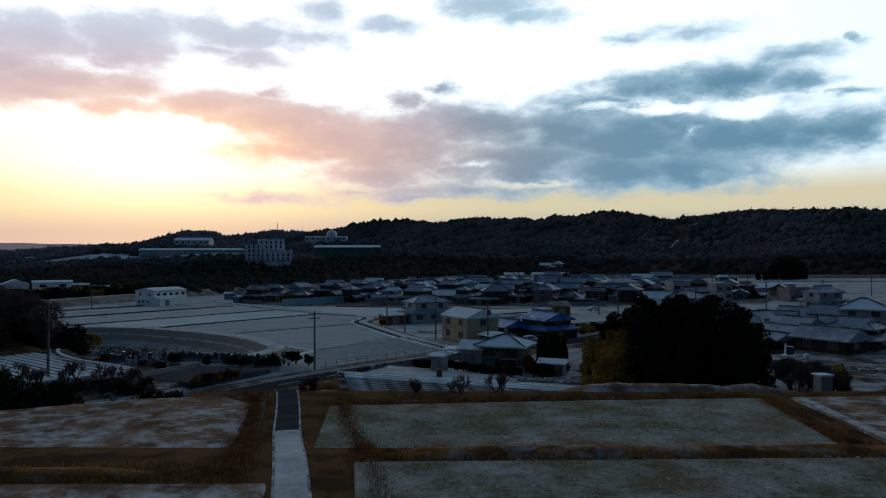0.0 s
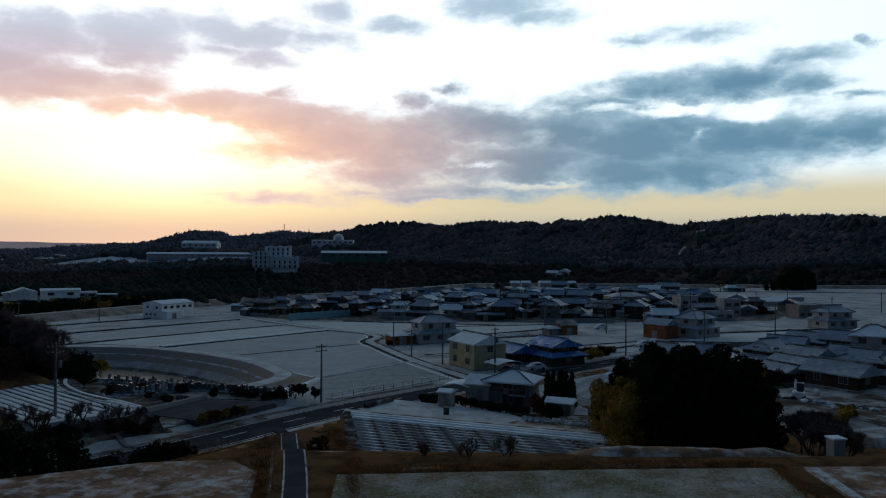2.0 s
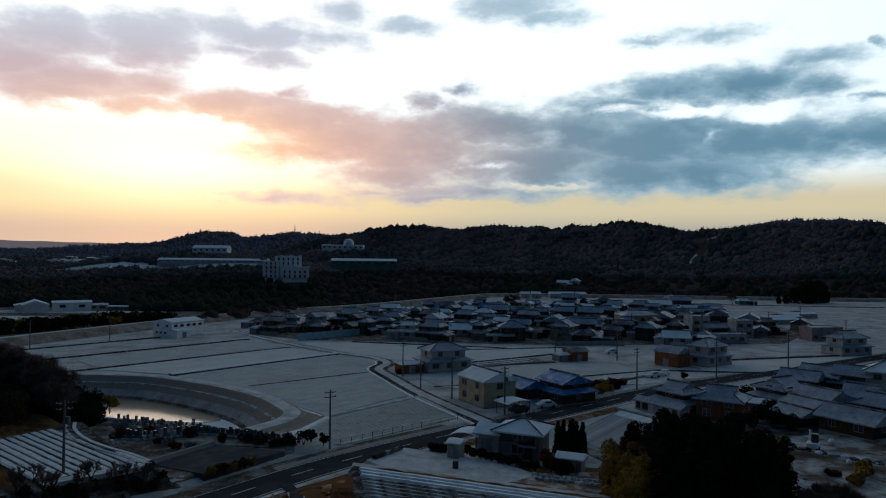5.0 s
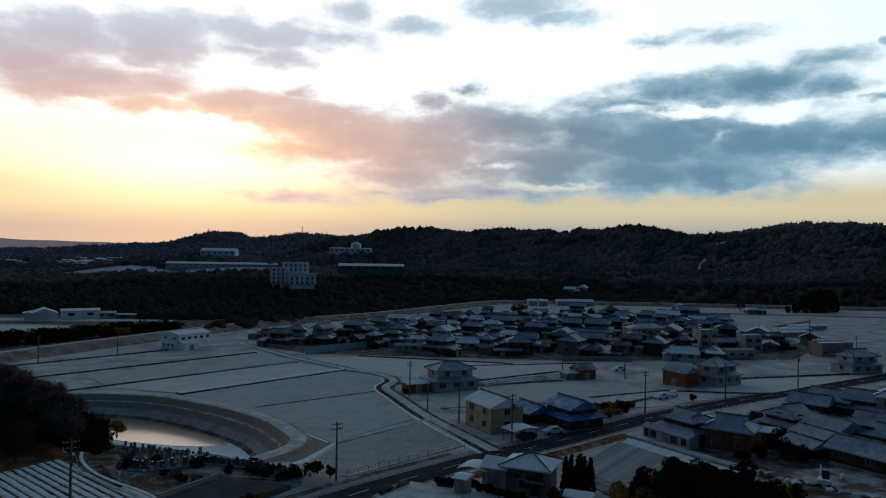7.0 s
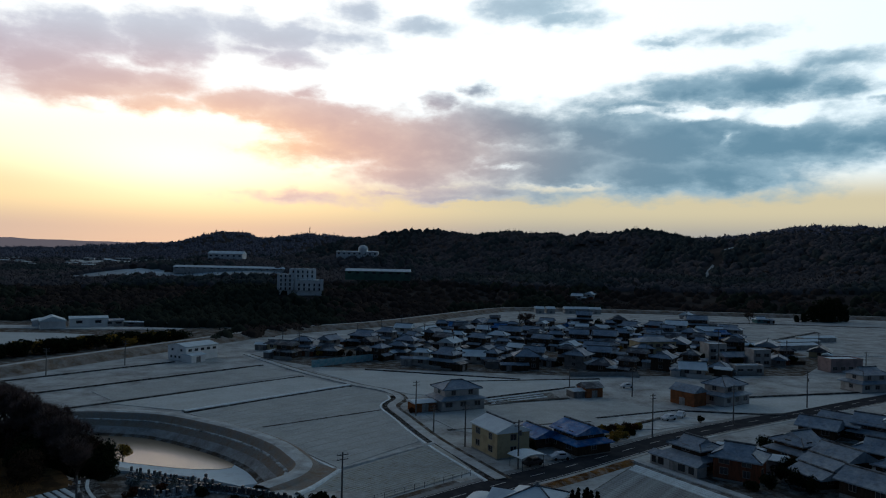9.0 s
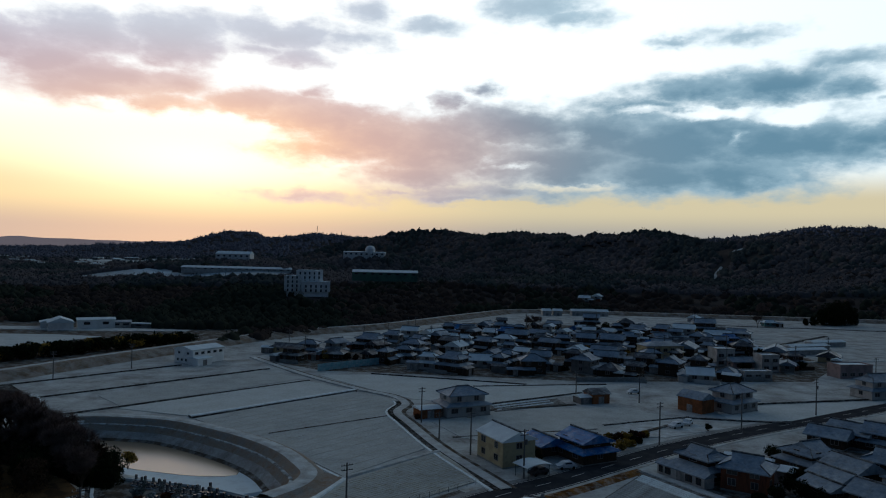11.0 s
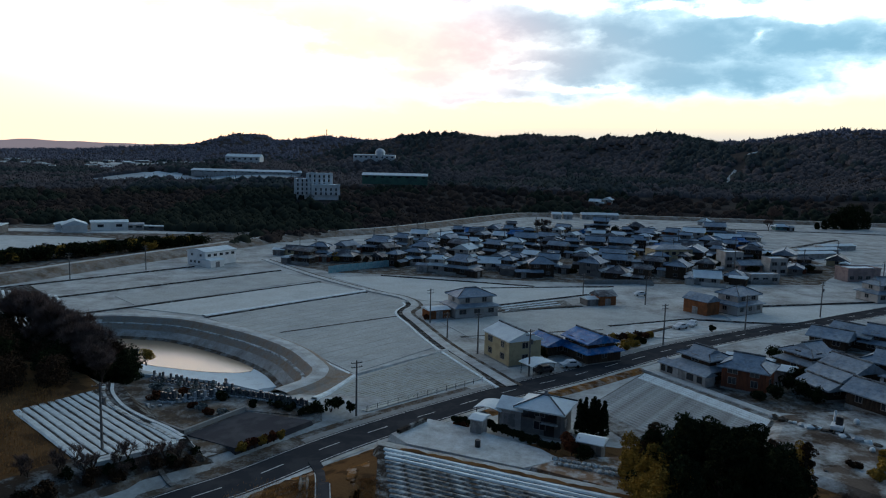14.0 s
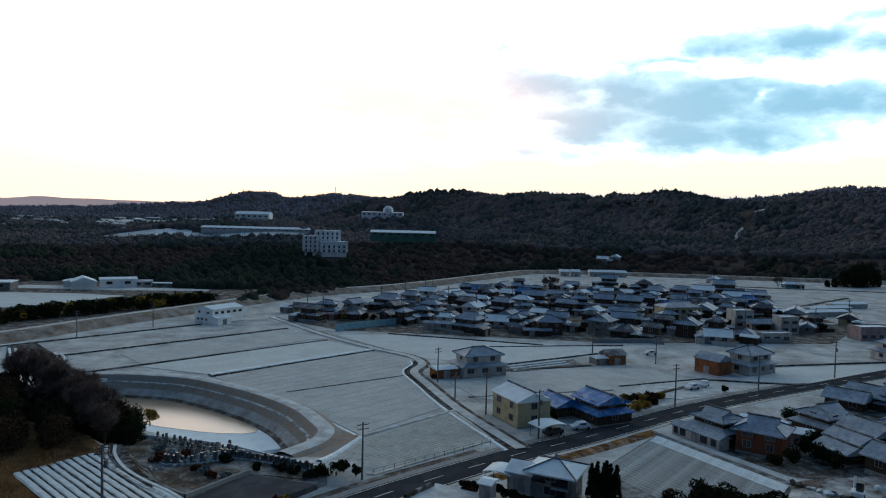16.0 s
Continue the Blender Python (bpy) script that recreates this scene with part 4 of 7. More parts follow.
ploughed = slab("row_field", [(30, 142.3), (15.6, 119.5), (16.6, 112.5), (19.5, 106.5), (38, 107), (47.2, 119.4)], 0.25, ROW_SOIL, "field of close frosted rows beside the road", "field", 0.7, 0.4)


def ridges(field, origin, along, length, across, count, gap, width, hgt, z, mats, trims):
    """Low soil ridges side by side, pieces of a field."""
    a = math.degrees(math.atan2(along[1], along[0]))
    me = {}
    for i in range(count):
        s0, s1 = trims(i)
        ln = length * (s1 - s0)
        if ln < 1:
            continue
        bm = bmesh.new()
        n = max(2, int(ln / 1.5))
        w = width * random.uniform(0.85, 1.1)
        rows = []
        for k in range(n + 1):
            x = ln * k / n
            j = random.uniform(-0.08, 0.08) * width
            rows.append([bm.verts.new((x, y + j, zz)) for y, zz in ((-w, -0.05), (-w * 0.5, hgt * random.uniform(0.8, 1.1)), (w * 0.5, hgt * random.uniform(0.8, 1.1)), (w, -0.05))])
        for r0, r1 in zip(rows, rows[1:]):
            for q in range(3):
                bm.faces.new((r0[q], r1[q], r1[q + 1], r0[q + 1]))
        ob = part("ridge", bm, mats(i), field)
        ox, oy = origin[0] + across[0] * gap * i + along[0] * length * s0, origin[1] + across[1] * gap * i + along[1] * length * s0
        ob.matrix_basis = pose(ox, oy, z, 0, 0, a)


ridges(strip_field, (-14.2, 93.0), (0.94, -0.34), 36, (-0.34 + 0.55, -0.94), 17, 1.35, 0.42, 0.2, 2.25, lambda i: RIDGE_SNOW if i < 3 else RIDGE_FAINT, lambda i: (0.0, 0.93 if i < 10 else 0.85))
ridges(ploughed, (16.2, 119.6), (0.56, -0.83), 27.5, (0.535, 0.845), 26, 0.95, 0.40, 0.14, 0.25, lambda i: ROW_RIDGE if i < 22 else RIDGE_SNOW, lambda i: (0.0, min(1.0, 0.5 + 0.03 * i)))


def stubble_lines(field, poly, along, gap, z, mat):
    """Low rows of cut stubble across a field, each one clipped to its outline."""
    nx, ny = -along[1], along[0]
    offs = [p[0] * nx + p[1] * ny for p in poly]
    o = min(offs) + gap
    while o < max(offs) - gap * 0.5:
        cuts = []
        for (ax, ay), (bx, by) in zip(poly, poly[1:] + poly[:1]):
            da, db = ax * nx + ay * ny - o, bx * nx + by * ny - o
            if da * db < 0:
                t = da / (da - db)
                cuts.append((ax + (bx - ax) * t) * along[0] + (ay + (by - ay) * t) * along[1])
        if len(cuts) == 2 and abs(cuts[1] - cuts[0]) > 3:
            c0, c1 = min(cuts) + 0.5, max(cuts) - 0.5
            n = max(2, int((c1 - c0) / 2.0))
            verts = []
            for k in range(n + 1):
                c = c0 + (c1 - c0) * k / n
                j = random.uniform(-0.06, 0.06)
                for w, h in ((-0.2, -0.03), (-0.08, 0.05 + j * 0.3), (0.08, 0.05), (0.2, -0.03)):
                    verts.append((along[0] * c + nx * (o + w + j), along[1] * c + ny * (o + w + j), z + h))
            raw("stubble_row", verts, [(k * 4 + q, k * 4 + q + 1, k * 4 + q + 5, k * 4 + q + 4)[::-1] for k in range(n) for q in range(3)], mat, field)
        o += gap


stubble_lines(road_paddy, [(-28.4, 116), (-25, 129.4), (-10, 150.4), (-2.2, 133), (-20, 112.9)], (0.66, 0.75), 0.8, 0.16, STRAW_ROW)
stubble_lines(wide_paddy, [(-70, 170), (-40, 210), (-25.5, 200), (-26.5, 186), (-13.5, 154), (-26.5, 133), (-44, 150.5)], (0.60, 0.80), 3.4, 0.09, PADDY_STRAW)
wide = slab("row_field_edge", [(29.2, 142.2), (45.6, 118.4), (47.0, 119.6), (30.6, 143.4)], 0.42, PATHWAY, "broad snow-covered headland of the row field", "field", 0.5, 0.2)

ridge_field = slab("ridge_field", [(-70.4, 99.5), (-63, 111.6), (-60.5, 111), (-51.6, 100.2), (-40.6, 91.6), (-50.0, 82.2)], 3.08, FURROW, "field of bold snow-covered ridges", "field", 2.6, 3.5)
ridges(ridge_field, (-49.9, 82.9), (-0.79, 0.61), 27.5, (0.77, 0.64), 11, 1.19, 0.585, 0.07, 3.07, lambda i: RIDGE_BLUE, lambda i: (0.0, 0.86 + 0.014 * i if i < 10 else 0.3))
garden_beds = slab("garden_beds", [(1.7, 191.0), (0.2, 197.8), (19.6, 211.6), (21.4, 204.6)], 0.16, ROW_SOIL, "frosted vegetable beds beside the farmhouse", "plot", 0.5, 0.2)
ridges(garden_beds, (1.6, 192.6), (0.80, 0.60), 21, (-0.3, 1.0), 5, 1.25, 0.42, 0.14, 0.16, lambda i: (RIDGE_SNOW, RIDGE_FAINT)[i % 2], lambda i: (0.03, 0.97))
far_ridges = slab("ridge_field", [(-143, 195), (-139, 202), (-122, 186), (-111, 166), (-120, 163)], 0.2, FURROW, "field of dark furrows and snowy ridges behind the wood", "field", 0.6, 0.3)
ridges(far_ridges, (-118.5, 164.5), (-0.62, 0.785), 37, (0.785, 0.62), 9, 1.5, 0.45, 0.14, 0.2, lambda i: RIDGE_SNOW, lambda i: (0.0, 0.98 - 0.05 * i))
field_rim = curve_through([(-61.6, 110.6), (-59.2, 106.4), (-54.6, 101.2), (-49.4, 97.2), (-44.6, 94.2), (-41.0, 91.4)], 1.0)
for off, wd, mt, lb in ((0.0, 0.5, RIDGE_BLUE, "frosted kerb curving round the ridge field"), (0.62, 0.45, FURROW, "dark ditch round the ridge field"), (1.25, 0.5, RIDGE_THIN, "frosted outer edge of the field ditch")):
    v, f = profile_strip(field_rim, [(off - wd / 2 - 0.05, -0.7), (off - wd / 2, 0.2 if mt is not FURROW else 0.06), (off + wd / 2, 0.2 if mt is not FURROW else 0.06), (off + wd / 2 + 0.05, -0.7)][::-1], 3.0)
    tagged(raw("field_rim", v, [q[::-1] for q in f], mt, smooth=False), lb, "field edge", kind="structure")
for off in (0.0, 1.1):
    ribbon("headland", resample([(-41.4 + off * 0.6, 90.0 - off * 0.5), (-49.4 + off * 0.6, 81.8 - off * 0.5)], 2), 0.7, 0.16, RIDGE_BLUE, "frosted headland at the end of the ridge field", "field", base=3.05, skirt=0.6)
slab("road_bank", [(-41.5, 90.5), (-38.3, 90.6), (-43, 82.6), (-52, 69), (-56, 71), (-49, 82)], 1.3, BANK_DARK, "dark bank above the road", "bank", 1.6, 1.2)
slab("lot", [(-43, 97), (-38.2, 107.2), (-27.2, 104.8), (-34.6, 93.4)], 0.98, ASPHALT_LOT, "dark asphalt lot beside the road", "lot", 0.9, 0.3)
slab("garden_plot", [(-50.5, 100.5), (-43.5, 97.5), (-38.8, 107.6), (-28, 106.5), (-26.5, 109.5), (-35.8, 112), (-44.5, 118.2), (-58, 122), (-63.5, 121), (-60, 112)], 1.0, BANK_DARK, "garden plot with frosted soil and stones", "plot", 1.4, 0.8)
yard = slab("builders_yard", [(38, 100.5), (47.5, 118.5), (60, 122.5), (76, 119), (70, 98), (50, 88)], 0.9, YARD_SOIL, "snow-dusted yard of bare earth", "yard", 1.6, 4.0)
slab("forecourt", [(27.5, 171.5), (40.5, 170), (57, 181), (49, 191), (35, 184)], 0.14, PATHWAY, "snowy parking yard beside the road", "yard", 0.5, 0.2)


# ---- houses ----
WALLS = {"DARKWOOD": (DARKWOOD, "dark timber"), "GREYWALL": (GREYWALL, "grey rendered"), "PLASTER": (PLASTER, "white plaster"), "CREAM": (CREAM, "cream"), "REDWALL": (REDWALL, "rust-red"),
         "PINKWALL": (PINKWALL, "dusty pink"), "TEALWALL": (TEALWALL, "teal sheet"), "ORANGEWALL": (ORANGEWALL, "orange clay")}
ROOFS = {"TILE_BLUE": (TILE_BLUE, "blue tiled"), "TILE_GREY": (TILE_GREY, "frosted grey tiled"), "TILE_DARK": (TILE_DARK, "dark tiled"), "ROOF_WHITE": (ROOF_WHITE, "snow-white frosted"), "GREENROOF": (GREENROOF, "green sheet")}


def roof_mesh(kind, a, b, z, rise, thick=0.22):
    """A roof over the half sizes a, b with its ridge along x. Returns the bmesh, the half length of the ridge and its height."""
    bm = bmesh.new()
    V = bm.verts.new
    e = [V((-a, -b, z)), V((a, -b, z)), V((a, b, z)), V((-a, b, z))]
    u = [V((x, y, z - thick)) for x, y in ((-a, -b), (a, -b), (a, b), (-a, b))]
    for i in range(4):
        j = (i + 1) % 4
        bm.faces.new((u[i], u[j], e[j], e[i]))
    r = a
    if kind == "gable":
        p, q = V((-a, 0, z + rise)), V((a, 0, z + rise))
        p2, q2 = V((-a, 0, z + rise - thick)), V((a, 0, z + rise - thick))
        bm.faces.new((e[0], e[1], q, p))
        bm.faces.new((e[2], e[3], p, q))
        bm.faces.new((u[1], u[0], p2, q2))
        bm.faces.new((u[3], u[2], q2, p2))
        for f in ((e[3], e[0], p), (e[1], e[2], q)):
            bm.faces.new(f)
    elif kind == "irimoya":
        c = b * 0.5
        m = [V((-a + c, -c, z + rise * 0.45)), V((a - c, -c, z + rise * 0.45)), V((a - c, c, z + rise * 0.45)), V((-a + c, c, z + rise * 0.45))]
        r = a - c + 0.25
        p, q = V((-r, 0, z + rise)), V((r, 0, z + rise))
        for i in range(4):
            j = (i + 1) % 4
            bm.faces.new((e[i], e[j], m[j], m[i]))
        bm.faces.new((m[0], m[1], q, p))
        bm.faces.new((m[2], m[3], p, q))
        bm.faces.new((m[1], m[2], q))
        bm.faces.new((m[3], m[0], p))
        bm.faces.new(u[::-1])
    else:
        r = max(a - b, 0.35)
        p, q = V((-r, 0, z + rise)), V((r, 0, z + rise))
        bm.faces.new((e[0], e[1], q, p))
        bm.faces.new((e[2], e[3], p, q))
        bm.faces.new((e[1], e[2], q))
        bm.faces.new((e[3], e[0], p))
        bm.faces.new(u[::-1])
    return bm, r, z + rise


def hip_lines(root, kind, a, b, z, rise, mat):
    """Rolled caps down the hips of a roof."""
    if kind == "gable":
        return
    if kind == "hip":
        r, zt, dx, dy = max(a - b, 0.35), z + rise, a, b
        ends = [((sx * r, 0, zt), (sx * a, sy * b, z)) for sx in (-1, 1) for sy in (-1, 1)]
    else:
        c = b * 0.5
        ends = [((sx * (a - c), sy * c, z + rise * 0.45), (sx * a, sy * b, z)) for sx in (-1, 1) for sy in (-1, 1)]
    for p, q in ends:
        bm = bmesh.new()
        tube(bm, [Vector(p) + Vector((0, 0, 0.06)), Vector(q) + Vector((0, 0, 0.06))], [0.13, 0.12], 5)
        part("hip_cap", bm, mat, root)


def window(root, x, y, z, w, h, turn, frame_mat=None):
    """A window in a wall plane: turn is the way that it faces."""
    fr = part("window", boxes((-w / 2 - 0.07, -0.05, -0.07, w / 2 + 0.07, 0.03, 0), (-w / 2 - 0.07, -0.05, h, w / 2 + 0.07, 0.03, h + 0.07), (-w / 2 - 0.07, -0.05, 0, -w / 2, 0.03, h), (w / 2, -0.05, 0, w / 2 + 0.07, 0.03, h), (-0.03, -0.04, 0, 0.03, 0.03, h)), frame_mat or FRAME, root)
    part("pane", boxes((-w / 2, -0.02, 0, w / 2, 0.02, h)), GLASS, fr)
    fr.matrix_basis = pose(x, y, z, 0, 0, turn)
    return fr


def storey(root, x0, x1, y0, y1, z0, z1, wall, windows=True, gable=0.0, wide=1.6):
    bm = boxes((x0, y0, z0, x1, y1, z1))
    if gable:
        ym = (y0 + y1) / 2
        V = bm.verts.new
        a, b, c = V((x0, y0, z1)), V((x0, y1, z1)), V((x0, ym, z1 + gable))
        d, e, f = V((x1, y0, z1)), V((x1, y1, z1)), V((x1, ym, z1 + gable))
        for q in ((a, c, b), (d, e, f), (a, d, f, c), (b, c, f, e)):
            bm.faces.new(q)
    part("wall", bm, wall, root)
    if windows:
        n = max(1, int((x1 - x0) / 3.6))
        for i in range(n):
            xw = x0 + (x1 - x0) * (i + 0.5) / n
            window(root, xw, y0 - 0.03, z0 + 0.85, wide * random.uniform(0.7, 1.2), 1.15, 0)
        window(root, x1 + 0.03, (y0 + y1) / 2, z0 + 0.9, wide * 0.8, 1.1, 90)
        window(root, x0 - 0.03, (y0 + y1) / 2, z0 + 0.9, wide * 0.8, 1.1, -90)


HOMES = []


def house(x, y, rot, w, d, storeys, kind, wall, roof, z=None, group="village houses", rise=None, skirt=True, name="house", label="", over=0.75, h1=2.9, h2=2.6):
    wm, wn = WALLS[wall]
    if group == "village houses":
        HOMES.append((x, y, rot, w, d))
        w, d, h1, h2 = w * 0.86, d * 0.86, h1 * 0.92, h2 * 0.9
    rm, rn = ROOFS[roof]
    root = new(name)
    root.matrix_basis = pose(x, y, ground_z(x, y) if z is None else z, 0, 0, rot)
    tagged(root, label or f"{'two-storey' if storeys == 2 else 'single-storey'} house with {wn} walls and {rn} {'gabled' if kind == 'gable' else 'hipped'} roof", "house", group)
    a, b = w / 2, d / 2
    if skirt and group == "village houses" and int(abs(x * 7 + y * 3)) % 5 < 3:
        skirt = False
        if storeys == 2:
            a, b = a * 0.88, b * 0.88
            lx = a * (0.1 + 0.5 * (int(abs(y * 5)) % 3))
            vs = [(-a, -b - 1.6, h1 - 0.65), (lx, -b - 1.6, h1 - 0.65), (lx, -b, h1 + 0.1), (-a, -b, h1 + 0.1)]
            raw("porch_roof", vs + [(p, q, r - 0.15) for p, q, r in vs], [(0, 1, 2, 3), (7, 6, 5, 4), (0, 4, 5, 1), (1, 5, 6, 2), (3, 7, 4, 0)], rm, root)
            part("porch_wall", boxes((-a, -b - 1.1, 0, lx - 0.4, -b, h1 - 0.7)), wm, root)
    part("foundation", boxes((-a - 0.05, -b - 0.05, -0.6, a + 0.05, b + 0.05, 0.3)), CONCRETE, root)
    ua, ub, top = a, b, h1
    if storeys == 2:
        storey(root, -a, a, -b, b, 0.3, h1, wm)
        if skirt:
            ua, ub = a * 0.80, b * 0.80
            bm = bmesh.new()
            o, zi = 0.65, h1 + 0.75
            lo = [bm.verts.new(p) for p in ((-a - o, -b - o, h1), (a + o, -b - o, h1), (a + o, b + o, h1), (-a - o, b + o, h1))]
            bt = [bm.verts.new((v.co.x, v.co.y, h1 - 0.18)) for v in lo]
            hi = [bm.verts.new(p) for p in ((-ua, -ub, zi), (ua, -ub, zi), (ua, ub, zi), (-ua, ub, zi))]
            for i in range(4):
                j = (i + 1) % 4
                bm.faces.new((lo[i], lo[j], hi[j], hi[i]))
                bm.faces.new((bt[i], bt[j], lo[j], lo[i]))
            bm.faces.new(bt[::-1])
            part("lower_roof", bm, rm, root)
        top = h1 + h2
        r0 = rise or min(2.2, ub * 0.62)
        storey(root, -ua, ua, -ub, ub, h1 + (0.2 if skirt else 0.0), top, wm, gable=(r0 * 0.86 if kind == "gable" else 0))
    else:
        r0 = rise or min(2.2, ub * 0.6)
        storey(root, -a, a, -b, b, 0.3, top, wm, gable=(r0 * 0.86 if kind == "gable" else 0))
    bm, r, zt = roof_mesh(kind, ua + over, ub + over, top - 0.02, r0)
    part("roof", bm, rm, root)
    part("ridge_cap", boxes((-r - 0.1, -0.19, zt - 0.08, r + 0.1, 0.19, zt + 0.22), bevel=0.04), RIDGE_TILE, root)
    hip_lines(root, kind, ua + over, ub + over, top - 0.02, r0, RIDGE_TILE)
    return root


def shed(x, y, rot, w, d, h, wall, roof, label, z=None, name="shed", kind="gable", rise=0.9, group=""):
    root = new(name)
    root.matrix_basis = pose(x, y, ground_z(x, y) if z is None else z, 0, 0, rot)
    tagged(root, label, name.replace("_", " "), group)
    storey(root, -w / 2, w / 2, -d / 2, d / 2, -0.4, h, wall, windows=False, gable=rise * 0.85 if kind == "gable" else 0)
    part("door", boxes((-0.9, -d / 2 - 0.06, 0, 0.9, -d / 2, 2.0), bevel=0.02), FRAME, root)
    bm, r, zt = roof_mesh(kind, w / 2 + 0.35, d / 2 + 0.35, h, rise, 0.14)
    part("roof", bm, roof, root)
    return root


def carport(x, y, rot, w, d, h, z=None, label="open carport with a curved frosted roof on thin posts"):
    root = new("carport")
    root.matrix_basis = pose(x, y, ground_z(x, y) if z is None else z, 0, 0, rot)
    tagged(root, label, "carport")
    verts, faces = [], []
    n = 8
    for i in range(n + 1):
        t = i / n * 2 - 1
        for s in (-1, 1):
            verts += [(t * w / 2, s * d / 2, h + 0.45 * (1 - t * t)), (t * w / 2, s * d / 2, h + 0.45 * (1 - t * t) - 0.09)]
    for i in range(n):
        p, q = i * 4, i * 4 + 4
        faces += [(p, q, q + 2, p + 2), (p + 1, p + 3, q + 3, q + 1), (p, p + 1, q + 1, q), (p + 2, q + 2, q + 3, p + 3)]
    raw("roof", verts, faces, ROOF_WHITE, root)
    for sx in (-1, 1):
        for sy in (-1, 1):
            bm = bmesh.new()
            tube(bm, [(sx * w * 0.42, sy * d * 0.42, -0.3), (sx * w * 0.42, sy * d * 0.42, h + 0.1)], [0.05, 0.05], 6)
            part("post", bm, STEEL, root)
    return root


# roadside houses
pale_house = house(7.9, 108.2, -21, 6.4, 5.7, 2, "hip", "GREYWALL", "ROOF_WHITE", z=0.1, group="roadside houses", skirt=False, rise=1.4, h1=2.3, h2=1.9, label="two-storey pale house with a frosted pyramid roof beside the road")
for wx, wz, ww, wh in ((-1.7, 2.75, 1.9, 1.1), (1.4, 2.6, 2.2, 1.3), (1.5, 0.4, 1.4, 1.7)):
    window(pale_house, wx, -2.9, wz, ww, wh, 0, DARKWOOD)
part("awning", boxes((0.3, -3.5, 2.2, 2.8, -2.85, 2.32), bevel=0.02), TILE_DARK, pale_house)
part("chimney", boxes((-0.25, -0.2, 5.3, 0.2, 0.25, 6.3), bevel=0.03), TILE_DARK, pale_house)
shed(3.3, 109.4, -21, 3.6, 4.8, 2.7, PLASTER, ROOF_WHITE, "low pale annexe with a frosted roof beside the house", z=0.9, name="annexe", rise=1.1)
carport(-0.2, 109.6, -21, 4.4, 4.2, 2.4, z=0.7)
shed(-2.0, 104.6, -21, 1.6, 2.4, 2.2, PLASTER, ROOF_WHITE, "small white garden shed beside the carport", z=0.9, rise=0.3)
shed(13.6, 98.4, -21, 3.2, 2.6, 2.0, GREYWALL, ROOF_WHITE, "low shed with a frosted roof behind the house", z=1.0, rise=0.5)
house(3.4, 146.8, -60, 10.0, 7.4, 2, "gable", "CREAM", "ROOF_WHITE", z=0, group="roadside houses", skirt=False, rise=1.6, h1=2.7, h2=2.6, over=0.35, label="two-storey cream house with a frosted gable roof by the road")
carport(8.2, 137.2, 36, 6.0, 4.4, 2.4, label="carport with two frosted curved roofs by the road")
house(-7.0, 187.6, 29, 12.2, 8.2, 2, "hip", "PLASTER", "TILE_GREY", z=0, group="farmhouses among the paddies", rise=1.7, label="large two-storey farmhouse with grey tiled hip roofs among paddies")
shed(-15.6, 182.8, 29, 5.6, 4.6, 2.4, ORANGEWALL, ROOF_WHITE, "low orange clay-walled outbuilding with a frosted roof", z=0, name="outbuilding", rise=0.4)
house(19.6, 150.8, -58, 9.5, 8.6, 2, "gable", "DARKWOOD", "TILE_BLUE", z=0, group="roadside houses", rise=1.5, h1=2.4, h2=1.9, label="two-storey dark timber house with blue glazed tile roofs")
house(11.6, 153.6, -58, 7.0, 6.2, 1, "gable", "DARKWOOD", "TILE_BLUE", z=0, group="roadside houses", rise=1.4, h1=2.6, label="low dark timber wing with a blue tile roof")
shed(30.6, 209.0, 24, 5.4, 5.0, 2.8, ORANGEWALL, TILE_DARK, "small orange clay-walled hut in the fields", z=0, name="hut", rise=1.3)
shed(26.4, 207.4, 24, 3.6, 4.2, 2.0, GREYWALL, ROOF_WHITE, "lean-to with a frosted roof beside the clay hut", z=0, name="lean_to", rise=0.5)
house(67.0, 204.8, 36, 11.0, 8.0, 2, "hip", "PLASTER", "TILE_GREY", z=0, group="farmhouses among the paddies", label="white two-storey farmhouse with a grey tiled roof")
shed(56.4, 202.2, -52, 7.6, 5.4, 3.8, ORANGEWALL, TILE_GREY, "tall orange clay-walled storehouse beside the farmhouse", z=0, name="storehouse", rise=1.6)
# white hall in the fields
hall = new("farm_hall")
hall.matrix_basis = pose(-106, 257.5, 0, 0, 0, 62)
tagged(hall, "white sheet-metal hall with a shallow frosted roof", "hall")
storey(hall, -7.0, 7.0, -5, 5, -0.4, 4.9, WHITEWALL, windows=False, gable=0.9)
for i in range(5):
    window(hall, -5.4 + 2.7 * i, -5.04, 3.4, 1.3, 0.8, 0)
vs, fs = [], []
for i in range(9):
    t = i / 8 * 2 - 1
    zr = 5.1 + 1.0 * (1 - abs(t))
    vs += [(-7.3, t * 5.3, zr), (7.3, t * 5.3, zr), (-7.3, t * 5.3, zr - 0.3), (7.3, t * 5.3, zr - 0.3)]
for i in range(8):
    p, q = i * 4, i * 4 + 4
    fs += [(p, p + 1, q + 1, q), (p + 2, q + 2, q + 3, p + 3), (p, q, q + 2, p + 2), (p + 1, p + 3, q + 3, q + 1)]
raw("roof", vs, fs, ROOF_WHITE, hall)
for i in range(4):
    window(hall, -7.04, -3.6 + 2.2 * i, 0.9, 0.8, 0.7, -90)
window(hall, -7.04, 2.4, 3.4, 0.9, 0.7, -90)
window(hall, -7.04, -2.4, 3.4, 0.9, 0.7, -90)
shed(-102.4, 249.6, 62, 6.0, 5.0, 2.6, WHITEWALL, ROOF_WHITE, "white annexe of the farm hall", z=0, name="annexe", rise=0.4)

